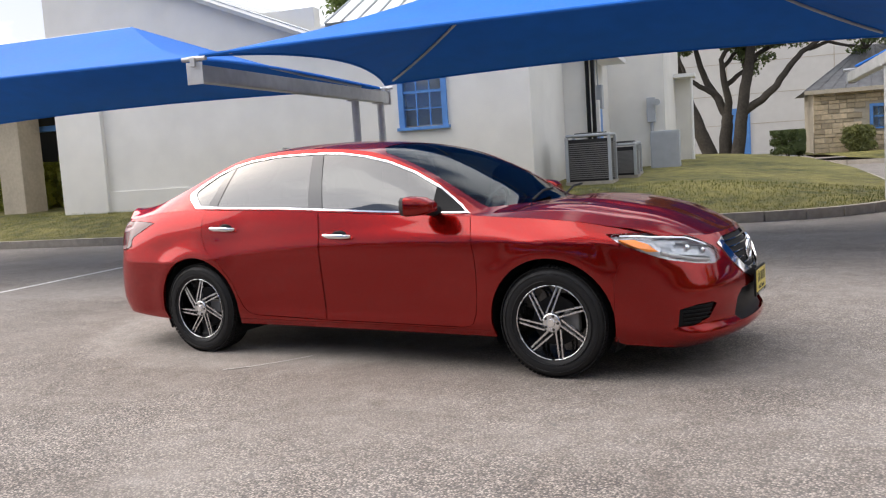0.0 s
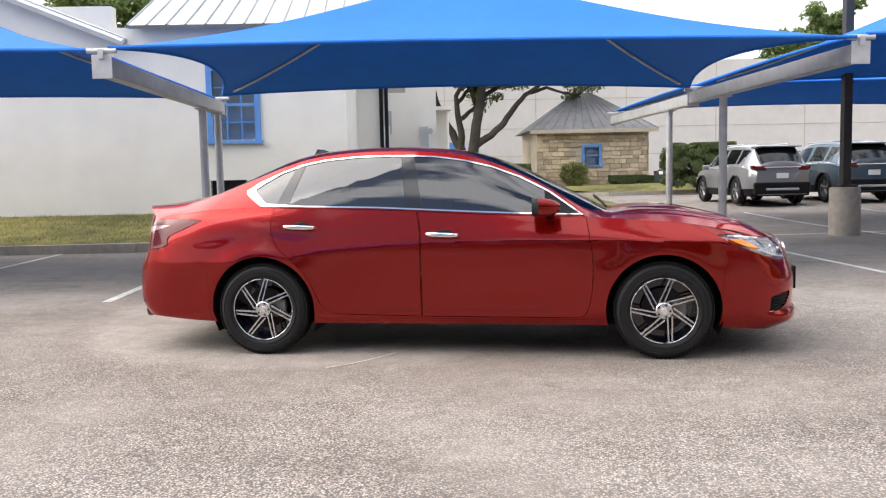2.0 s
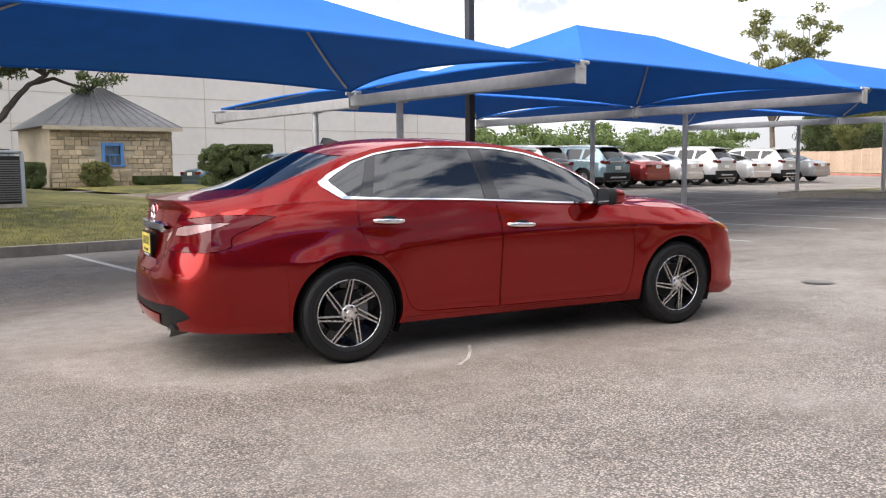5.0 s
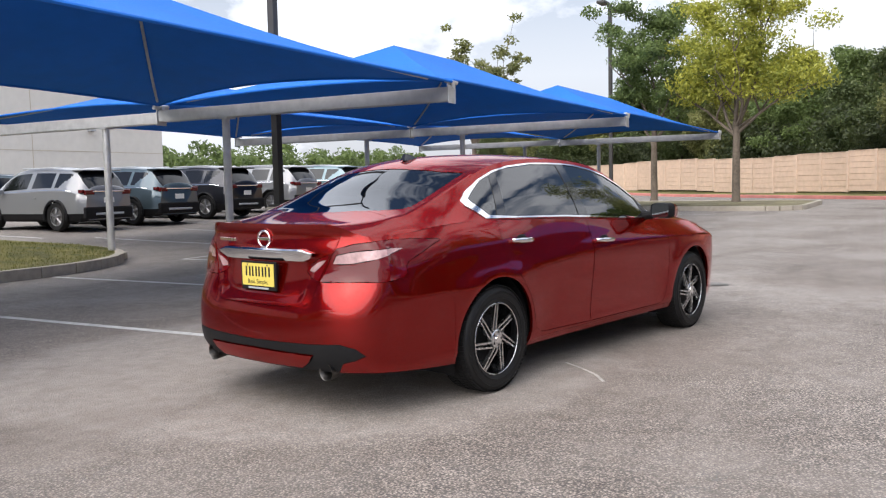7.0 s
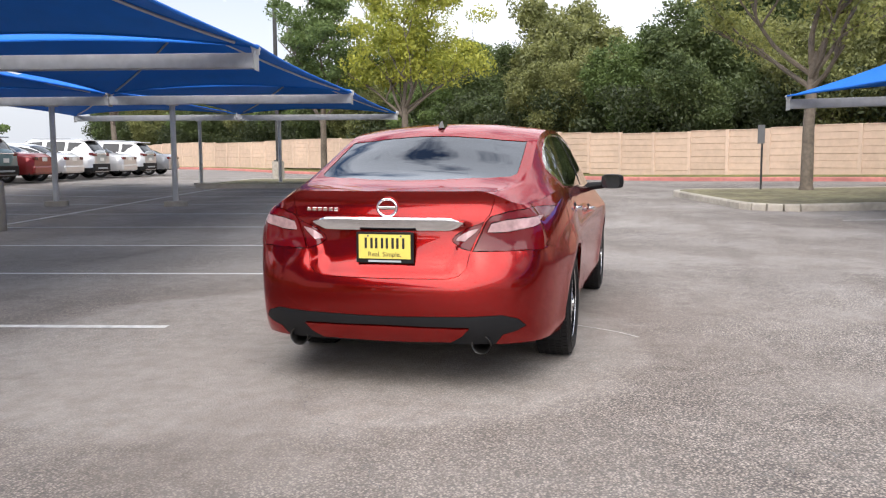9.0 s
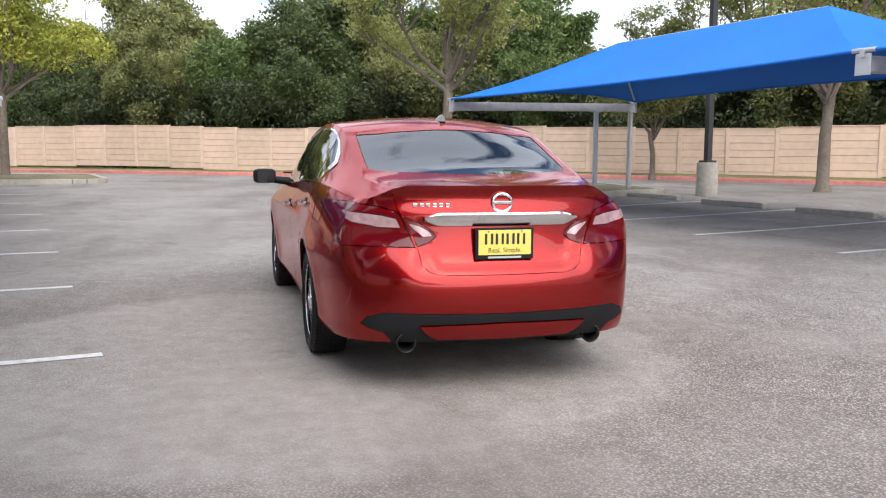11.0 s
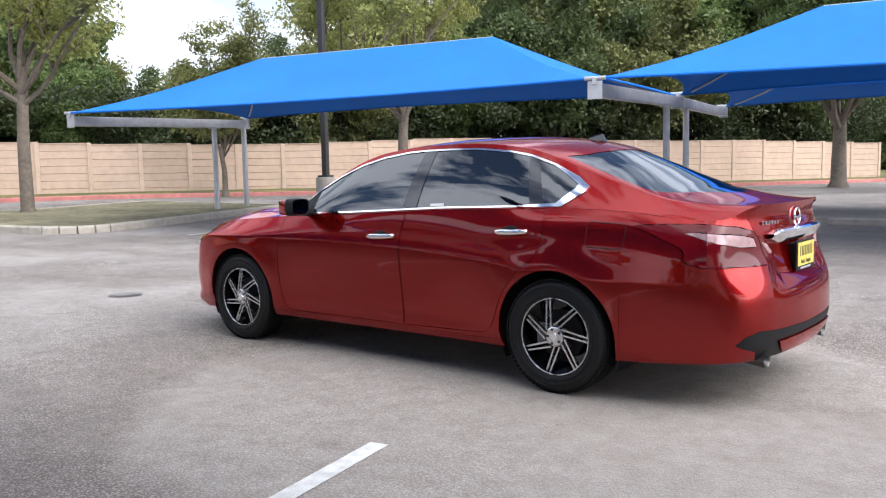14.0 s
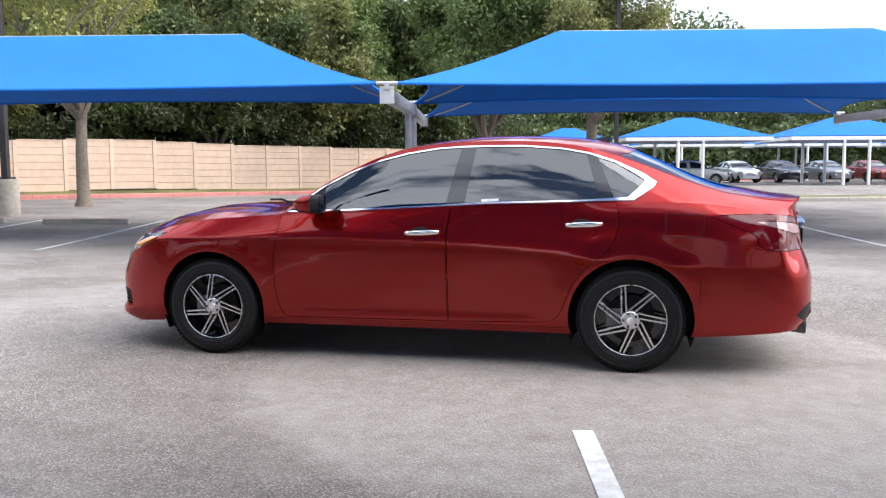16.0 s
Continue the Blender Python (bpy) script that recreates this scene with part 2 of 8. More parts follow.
def fabric_material():
    m = mat("shade_fabric", (0.026, 0.168, 0.62), rough=0.7, var=0.10, scale=3.0, bump=0.12, bscale=400, spec=0.12)
    nt = m.node_tree
    b = nt.nodes["Principled BSDF"]
    tr = nt.nodes.new("ShaderNodeBsdfTranslucent")
    tr.inputs["Color"].default_value = (0.006, 0.075, 0.36, 1)
    ms = nt.nodes.new("ShaderNodeMixShader")
    ms.inputs["Fac"].default_value = 0.04
    nt.links.new(b.outputs[0], ms.inputs[1])
    nt.links.new(tr.outputs[0], ms.inputs[2])
    nt.links.new(ms.outputs[0], nt.nodes["Material Output"].inputs["Surface"])
    return m


ASPHALT = asphalt_material()
LINE = mat("road_paint", (0.62, 0.61, 0.58), 0.75, var=0.3, scale=14, bump=0.3, bscale=90)
CONCRETE = mat("concrete", (0.40, 0.36, 0.30), 0.85, var=0.22, scale=9, bump=0.35, bscale=70)
KERB_RED = mat("kerb_red_paint", (0.52, 0.20, 0.17), 0.8, var=0.25, scale=7, bump=0.2, bscale=60)
DRYBED = mat("dry_bed", (0.17, 0.145, 0.09), 0.95, var=0.4, scale=6, bump=0.9, bscale=90, hue=(0.20, 0.18, 0.10))
GRASS = mat("lawn", (0.085, 0.10, 0.024), 0.9, var=0.5, scale=3.2, bump=0.9, bscale=120, hue=(0.18, 0.16, 0.045))
BLADE = leaf_material("grass_blade", (0.075, 0.095, 0.02), (0.25, 0.235, 0.06))
STUCCO = mat("white_stucco", (0.74, 0.72, 0.67), 0.9, var=0.07, scale=1.4, bump=0.18, bscale=45)
PANELWALL = mat("precast_wall", (0.62, 0.60, 0.565), 0.9, var=0.05, scale=2.2, bump=0.1, bscale=30)
BLUEPAINT = mat("blue_paint", (0.10, 0.26, 0.60), 0.5, var=0.12, scale=8, bump=0.08, bscale=50)
METALROOF = mat("metal_roof", (0.47, 0.49, 0.50), 0.42, metal=0.7, var=0.15, scale=3)
SLATE = mat("grey_roof", (0.17, 0.17, 0.175), 0.7, var=0.25, scale=5, bump=0.3, bscale=40)
STONE = link_random(mat("limestone", (0.50, 0.40, 0.27), 0.9, var=0.22, scale=7, bump=0.5, bscale=30), 0.28)
MORTAR = mat("mortar", (0.46, 0.40, 0.31), 0.95, var=0.12, scale=12, bump=0.3, bscale=80)
STEEL = mat("galvanised_steel", (0.52, 0.52, 0.52), 0.45, metal=0.55, var=0.16, scale=7)
STEELDARK = mat("pole_bronze", (0.045, 0.043, 0.042), 0.5, metal=0.3, var=0.2, scale=5)
FABRIC = fabric_material()
CABLE = mat("cable", (0.03, 0.05, 0.12), 0.5, var=0)
FENCE = link_random(mat("precast_fence", (0.58, 0.43, 0.325), 0.9, var=0.12, scale=4, bump=0.25, bscale=35), 0.06)
FENCEPOST = link_random(mat("fence_post", (0.61, 0.46, 0.355), 0.9, var=0.12, scale=4, bump=0.2, bscale=35), 0.06)
BARK = mat("bark", (0.16, 0.13, 0.10), 0.95, var=0.35, scale=12, bump=0.9, bscale=30)
BARKDARK = mat("oak_bark", (0.065, 0.055, 0.046), 0.95, var=0.35, scale=12, bump=0.9, bscale=30)
LEAF_Y = leaf_material("leaf_yellow_green", (0.15, 0.19, 0.03), (0.60, 0.58, 0.085))
LEAF_G = leaf_material("leaf_green", (0.058, 0.094, 0.027), (0.225, 0.30, 0.09))
LEAF_D = leaf_material("leaf_dark", (0.04, 0.066, 0.022), (0.165, 0.205, 0.07))
# undergrowth leaves: the shade inside the wood is put into this near-black green
LEAF_SHADE = leaf_material("leaf_shade_dark", (0.02, 0.032, 0.011), (0.085, 0.105, 0.036))
LEAF_S = leaf_material("leaf_thin_olive", (0.15, 0.175, 0.05), (0.46, 0.46, 0.14))
LEAF_O = leaf_material("leaf_olive", (0.095, 0.112, 0.038), (0.33, 0.335, 0.115))
GREYMETAL = mat("unit_grey", (0.20, 0.195, 0.19), 0.55, metal=0.3, var=0.1, scale=5)
GREYBOX = mat("box_grey", (0.42, 0.44, 0.46), 0.5, var=0.08, scale=5)
WHITEPAINT = mat("white_paint", (0.78, 0.77, 0.74), 0.55, var=0.05, scale=5)
# near black for vents and grilles; also paints the porch's shade
DARKHOLE = mat("vent_and_shade_dark", (0.03, 0.03, 0.03), 0.9, var=0.1, scale=9)
RUBBER = mat("tyre_rubber", (0.012, 0.012, 0.0125), 0.5, var=0.2, scale=30, bump=0.12, bscale=200, spec=0.24)
BLACKPLASTIC = mat("black_plastic", (0.013, 0.013, 0.014), 0.5, var=0.15, scale=40, bump=0.08, bscale=300, spec=0.14)
CHROME = mat("chrome", (0.85, 0.85, 0.86), 0.07, metal=1.0, var=0)
ALLOY = mat("machined_alloy", (0.66, 0.66, 0.67), 0.26, metal=1.0, var=0.05, scale=20)
DARKALLOY = mat("weathered_alloy", (0.30, 0.30, 0.31), 0.4, metal=0.8, var=0.1, scale=20)
GLOSSBLACK = mat("gloss_black", (0.008, 0.008, 0.009), 0.12, var=0, coat=0.5)
YELLOWPLATE = mat("plate_yellow", (0.74, 0.60, 0.12), 0.4, var=0.04, scale=20)
BLACKINK = mat("black_ink", (0.012, 0.012, 0.012), 0.5, var=0)


def glass_material(name, tint, rough=0.02, mixin=0.5, sheen=(1, 1, 1)):
    """Dark tinted car glass: clear coat reflections over a mostly absorbing sheet."""
    m = bpy.data.materials.new(name)
    m.use_nodes = True
    nt = m.node_tree
    for n in list(nt.nodes):
        if n.bl_idname == "ShaderNodeBsdfPrincipled":
            nt.nodes.remove(n)
    tr = nt.nodes.new("ShaderNodeBsdfTransparent")
    tr.inputs["Color"].default_value = (*tint, 1)
    gl = nt.nodes.new("ShaderNodeBsdfGlossy")
    gl.inputs["Roughness"].default_value = rough
    gl.inputs["Color"].default_value = (*sheen, 1)
    fr = nt.nodes.new("ShaderNodeFresnel")
    fr.inputs["IOR"].default_value = mixin
    ms = nt.nodes.new("ShaderNodeMixShader")
    nt.links.new(fr.outputs[0], ms.inputs["Fac"])
    nt.links.new(tr.outputs[0], ms.inputs[1])
    nt.links.new(gl.outputs[0], ms.inputs[2])
    nt.links.new(ms.outputs[0], nt.nodes["Material Output"].inputs["Surface"])
    return m


GLASS_TINT = glass_material("tinted_glass", (0.07, 0.085, 0.092), 0.008, 2.05)
GLASS_CLEAR = glass_material("windscreen_glass", (0.62, 0.71, 0.72), 0.008, 1.28, (0.7, 0.72, 0.72))
GLASS_REAR = glass_material("rear_tinted_glass", (0.055, 0.066, 0.078), 0.008, 1.75, (0.92, 0.95, 1.0))
LAMP_LENS = glass_material("lamp_lens", (0.94, 0.95, 0.96), 0.008, 1.28)
TRIMBLACK = mat("gloss_black_trim", (0.010, 0.010, 0.011), 0.12, var=0, spec=0.5, coat=0.8)
GLASS_HOUSE = glass_material("house_glass", (0.80, 0.84, 0.88), 0.03, 1.5)


# ---- building tools ----
def part(name, bm, material, parent=None, label="", smooth=None):
    me = bpy.data.meshes.new(name)
    bm.normal_update()
    bm.to_mesh(me)
    bm.free()
    for mm in (material if isinstance(material, (list, tuple)) else [material]):
        me.materials.append(mm)
    if smooth is not None:
        for f in me.polygons:
            f.use_smooth = True
        me.set_sharp_from_angle(angle=radians(smooth))
    ob = new(name, me)
    if parent is not None:
        ob.parent = parent
    if label:
        ob["label"] = label
    return ob


def thing(name, m, label, category, group="", kind=""):
    ob = new(name)
    ob.empty_display_size = 0.2
    ob.matrix_world = m
    return tagged(ob, label, category, group, kind)


def box(bm, x0, x1, y0, y1, z0, z1, bevel=0.0):
    vs = [bm.verts.new(p) for p in ((x0, y0, z0), (x1, y0, z0), (x1, y1, z0), (x0, y1, z0), (x0, y0, z1), (x1, y0, z1), (x1, y1, z1), (x0, y1, z1))]
    fs = [bm.faces.new([vs[i] for i in q]) for q in ((3, 2, 1, 0), (4, 5, 6, 7), (0, 1, 5, 4), (1, 2, 6, 5), (2, 3, 7, 6), (3, 0, 4, 7))]
    if bevel > 0:
        es = {e for f in fs for e in f.edges}
        bmesh.ops.bevel(bm, geom=list(es), offset=bevel, segments=2, profile=0.5, affect="EDGES")
    return bm


def boxbm(*a, **k):
    return box(bmesh.new(), *a, **k)


def tube(bm, pts, radii, n=10, cap=True):
    """A round tube along points, with a radius at each."""
    pts = [Vector(p) for p in pts]
    if isinstance(radii, (int, float)):
        radii = [radii] * len(pts)
    rings = []
    ref = Vector((0, 0, 1)) if abs((pts[1] - pts[0]).normalized().z) < 0.9 else Vector((1, 0, 0))
    for i, p in enumerate(pts):
        d = (pts[min(i + 1, len(pts) - 1)] - pts[max(i - 1, 0)]).normalized()
        a = d.cross(ref)
        a.normalize()
        b = a.cross(d)
        rings.append([bm.verts.new(p + (a * math.cos(2 * math.pi * k / n) + b * math.sin(2 * math.pi * k / n)) * radii[i]) for k in range(n)])
    for r0, r1 in zip(rings, rings[1:]):
        for k in range(n):
            bm.faces.new((r0[k], r0[(k + 1) % n], r1[(k + 1) % n], r1[k]))
    if cap:
        bm.faces.new(rings[0])
        bm.faces.new(list(reversed(rings[-1])))
    return bm


def prism(bm, outline, z0, z1):
    """An upright block over a flat outline of (x, y)."""
    lo = [bm.verts.new((x, y, z0)) for x, y in outline]
    hi = [bm.verts.new((x, y, z1)) for x, y in outline]
    n = len(outline)
    bm.faces.new(list(reversed(lo)))
    bm.faces.new(hi)
    for i in range(n):
        bm.faces.new((lo[i], lo[(i + 1) % n], hi[(i + 1) % n], hi[i]))
    return bm


def from_arrays(name, verts, faces, material, parent=None, smooth=False):
    me = bpy.data.meshes.new(name)
    me.from_pydata(verts, [], faces)
    me.materials.append(material)
    if smooth:
        me.polygons.foreach_set("use_smooth", [True] * len(me.polygons))
    ob = new(name, me)
    if parent is not None:
        ob.parent = parent
    return ob


# ---- ground, lawn, kerbs ----
ORIGIN = lot(0, 0)


def setting(name, bm, material, smooth=None, label="", parent=None):
    ob = part(name, bm, material, parent, label, smooth)
    if parent is None:
        ob.matrix_world = ORIGIN
        tagged(ob, kind="structure")
    return ob


def lawn_z(u, v):
    return gz(u, v) + 0.12 + 0.40 * ease(8.6, 12.2, v) * ease(6.5, 1.0, u) + 0.12 * ease(14, 30, v)


def axis(spans):
    out = []
    for a, b, n in spans:
        out += [a + (b - a) * i / n for i in range(n)]
    return out + [spans[-1][1]]


us = axis([(-900, -60, 6), (-60, -12, 12), (-12, 30, 84), (30, 80, 25), (80, 900, 8)])
vs = axis([(-900, -60, 6), (-60, -20, 16), (-20, 24, 88), (24, 80, 20), (80, 900, 8)])
bm = bmesh.new()
grid = [[bm.verts.new((u, v, gz(u, v))) for v in vs] for u in us]
for i in range(len(us) - 1):
    for j in range(len(vs) - 1):
        bm.faces.new((grid[i][j], grid[i + 1][j], grid[i + 1][j + 1], grid[i][j + 1]))
ground = setting("ground", bm, ASPHALT, 60)
tagged(ground, "grey asphalt parking lot with exposed pinkish aggregate", "ground")


def patch(name, outline, height, material, step=0.6, label=""):
    """A raised sheet over an outline, following a height."""
    b = bmesh.new()
    prism_face = b.faces.new([b.verts.new((u, v, 0)) for u, v in outline])
    for ax in (0, 1):
        lo, hi = min(p[ax] for p in outline), max(p[ax] for p in outline)
        k = lo + step
        while k < hi:
            co = [0, 0, 0]
            no = [0, 0, 0]
            co[ax], no[ax] = k, 1
            bmesh.ops.bisect_plane(b, geom=b.verts[:] + b.edges[:] + b.faces[:], plane_co=co, plane_no=no)
            k += step
    for w in b.verts:
        w.co.z = height(w.co.x, w.co.y)
    return setting(name, b, material, 60, label)


def kerb_run(name, pts, material, height=0.16, width=0.16, gap=0.012, length=2.4):
    """A kerb of cast lengths with open joints along a line."""
    root = thing(name, ORIGIN, "weathered cast concrete kerb along the paving", "kerb", kind="structure")
    path = [Vector((*p, 0)) for p in pts]
    run = []
    for a, b in zip(path, path[1:]):
        n = max(1, round((b - a).length / length))
        run += [(a.lerp(b, i / n), a.lerp(b, (i + 1) / n)) for i in range(n)]
    for a, b in run:
        d = (b - a).normalized()
        s = Vector((-d.y, d.x, 0)) * width / 2
        a2, b2 = a + d * gap / 2, b - d * gap / 2
        k = bmesh.new()
        sec = [(-1.25, -0.12), (-1.1, height - 0.03), (-0.8, height), (1, height), (1, -0.12)]
        r0 = [k.verts.new((a2 + s * -q).to_tuple()[:2] + (gz(a2.x, a2.y) + z,)) for q, z in sec]
        r1 = [k.verts.new((b2 + s * -q).to_tuple()[:2] + (gz(b2.x, b2.y) + z,)) for q, z in sec]
        m = len(sec)
        for i in range(m):
            k.faces.new((r0[i], r1[i], r1[(i + 1) % m], r0[(i + 1) % m]))
        k.faces.new(list(reversed(r0)))
        k.faces.new(r1)
        part("kerb_stone", k, material, root)
    return root


def arc(cu, cv, r, a0, a1, n):
    return [(cu + r * math.cos(radians(a0 + (a1 - a0) * i / n)), cv + r * math.sin(radians(a0 + (a1 - a0) * i / n))) for i in range(n + 1)]


lawn_edge = [(-44, 8.62), (2.0, 8.62)] + arc(2.0, 11.9, 3.28, -90, 0, 8)[1:] + [(5.28, 20), (4.9, 31)]
patch("lawn", lawn_edge + [(-2, 40), (-44, 40)], lawn_z, GRASS, 0.9, "dry mown lawn beside the white building")
kerb_run("kerb_lawn", [(u, v - 0.05) for u, v in lawn_edge], CONCRETE)
patch("lawn_house", [(7.6, 27.6), (14, 27.6), (14, 40), (3, 40), (4.9, 31.1), (6.2, 28.6)], lambda u, v: gz(u, v) + 0.3 * ease(27, 30, v) + 0.1, GRASS, 1.2, "lawn round the stone house")
kerb_run("kerb_house", [(4.9, 31.1), (6.2, 28.5), (7.6, 27.5), (14, 27.5)], CONCRETE)

island_e = [(11.2, -6.6)] + arc(12.2, -6.6, 1.0, 180, 90, 5)[1:] + [(16.2, -5.2)] + arc(16.2, -6.4, 1.2, 90, -10, 5)[1:] + [(16.4, -12.5), (11.4, -12.5)]
patch("island_bed_near_fence", island_e, lambda u, v: gz(u, v) + 0.13, DRYBED, 1.0, "planted island bed with worn dry grass")
kerb_run("kerb_island_fence", island_e + [island_e[0]], CONCRETE, 0.15, 0.15)
island_d = [(21.6, 9.5), (21.6, 1.2)] + arc(22.6, 1.2, 1.0, 180, 270, 4)[1:] + [(27.6, 0.2)] + arc(27.6, 1.2, 1.0, -90, 0, 4)[1:] + [(28.6, 9.5)]
patch("island_bed_under_trees", island_d, lambda u, v: gz(u, v) + 0.13, DRYBED, 1.2, "planted island bed with worn dry grass")
kerb_run("kerb_island_trees", island_d + [island_d[0]], CONCRETE, 0.15, 0.15)


# blades of grass on the near lawn
def grass_stuff():
    rng = np.random.default_rng(5)
    verts, faces = [], []
    n = 26000
    uu = rng.uniform(-16, 5.2, n)
    vv = 8.7 + (rng.random(n) ** 1.3) * 3.6
    for u, v in zip(uu, vv):
        if u > 2 and math.hypot(u - 2, v - 11.9) > 3.2 and v < 11.9:
            continue
        z = lawn_z(u, v) - 0.005
        a = rng.uniform(0, 6.28)
        h, w = rng.uniform(0.02, 0.065), rng.uniform(0.004, 0.009)
        c, s = math.cos(a), math.sin(a)
        k = len(verts)
        lean = rng.uniform(-0.03, 0.03)
        verts += [(u - w * c, v - w * s, z), (u + w * c, v + w * s, z), (u + lean * s, v + lean * c, z + h)]
        faces.append((k, k + 1, k + 2))
    ob = from_arrays("grass", verts, faces, BLADE)
    ob.matrix_world = ORIGIN
    tagged(ob, "short dry blades of lawn grass", "grass", kind="stuff")


grass_stuff()


# ---- painted lines ----
WORNLINE = mat("scuffed_paint", (0.50, 0.47, 0.43), 0.85, var=0.3, scale=30, bump=0.3, bscale=90)


def stripe(u0, v0, u1, v1, width=0.10, material=None):
    b = bmesh.new()
    d = Vector((u1 - u0, v1 - v0, 0))
    n = max(1, int(d.length / 0.5))
    s = Vector((-d.y, d.x, 0)).normalized() * width / 2
    prev = None
    for i in range(n + 1):
        p = Vector((u0, v0, 0)) + d * i / n
        z = gz(p.x, p.y) + 0.004
        cur = [b.verts.new((p.x + s.x, p.y + s.y, z)), b.verts.new((p.x - s.x, p.y - s.y, z))]
        if prev:
            b.faces.new((prev[0], prev[1], cur[1], cur[0]))
        prev = cur
    ob = setting("parking_line", b, material or LINE)
    tagged(ob, "worn white painted parking bay line", "parking line")


for k in range(-2, 9):
    stripe(-0.75 + 2.9 * k, 2.3, -0.75 + 2.9 * k, 8.45 if k < 2 else 8.75)
stripe(5.0, 8.75, 21.4, 8.75)
for k in range(3, 9):
    stripe(-0.75 + 2.9 * k, 8.75, -0.75 + 2.9 * k, 14.6)
for k in range(-4, 4):
    stripe(1.2 + 2.62 * k, -6.6, 1.2 + 2.62 * k, -12.2)
for k in range(2, 13):
    stripe(-1.0 + 2.75 * k, 15.6, -1.0 + 2.75 * k, 20.6)
# short angled remnant beside the car
for a, c in (((-1.05, -1.10), (-0.88, -0.99)), ((-0.88, -0.99), (-0.73, -0.84)), ((-0.73, -0.84), (-0.60, -0.68))):
    stripe(*a, *c, 0.022, WORNLINE)

# inspection cover
b = bmesh.new()
p = W(0, 0)
bmesh.ops.create_circle(b, cap_ends=True, segments=32, radius=0.17, matrix=Matrix.Translation((4.30, 0.12, gz(4.2, -0.7) + 0.008)))
bmesh.ops.create_circle(b, cap_ends=True, segments=32, radius=0.14, matrix=Matrix.Translation((4.30, 0.12, gz(4.2, -0.7) + 0.014)))
cover = part("manhole_cover", b, mat("cast_iron", (0.20, 0.19, 0.18), 0.7, metal=0.3, var=0.3, scale=20, bump=0.5, bscale=80))
tagged(cover, "dark cast iron manhole cover flush with asphalt", "manhole cover", kind="structure")


# ---- shade canopies ----
def beam(u, v0, v1, z0, z1, posts, zp, label="galvanised steel cantilever frame of a shade canopy"):
    """A tapered box beam across the bays on round posts with footings."""
    root = thing("canopy_frame", ORIGIN, label, "canopy frame", "canopy frames")
    b = bmesh.new()
    w = 0.085
    secs = [(v0, z0 - 0.10, z0 + 0.10), (v1, z1 - 0.10, z1 + 0.10)]
    r = [[b.verts.new((u + x, v, z)) for x, z in ((-w, lo), (w, lo), (w, hi), (-w, hi))] for v, lo, hi in secs]
    for i in range(4):
        b.faces.new((r[0][i], r[0][(i + 1) % 4], r[1][(i + 1) % 4], r[1][i]))
    b.faces.new(r[0])
    b.faces.new(list(reversed(r[1])))
    bmesh.ops.recalc_face_normals(b, faces=b.faces)
    bmesh.ops.bevel(b, geom=b.edges[:], offset=0.012, segments=2, affect="EDGES")
    part("beam", b, STEEL, root)
    for v, z in ((v0, z0), (v1, z1)):
        s = 0.012 if v == v0 else -0.012
        sgn = -1 if v0 < v1 else 1
        e = v + (sgn if v == v0 else -sgn) * 0.012
        part("end_plate", boxbm(u - 0.11, u + 0.11, min(v, e), max(v, e), z - 0.13, z + 0.13, bevel=0.004), STEEL, root)
        part("cable_bracket", tube(bmesh.new(), [(u - 0.16, v, z + 0.17), (u + 0.16, v, z + 0.17)], 0.03, 8), STEEL, root)
        part("bracket_lug", boxbm(u - 0.03, u + 0.03, v - 0.05, v + 0.05, z + 0.08, z + 0.18), STEEL, root)
    for v in posts:
        t = (v - v0) / (v1 - v0)
        zt = z0 + (z1 - z0) * t - 0.10
        g = gz(u, v)
        part("post", tube(bmesh.new(), [(u, v, g), (u, v, zt - 0.02)], 0.065, 16), STEEL, root)
        part("cap_plate", boxbm(u - 0.11, u + 0.11, v - 0.11, v + 0.11, zt - 0.02, zt), STEEL, root)
        part("footing", tube(bmesh.new(), [(u, v, g - 0.05), (u, v, g + zp)], 0.27, 20), CONCRETE, root, "round concrete footing")
    return root


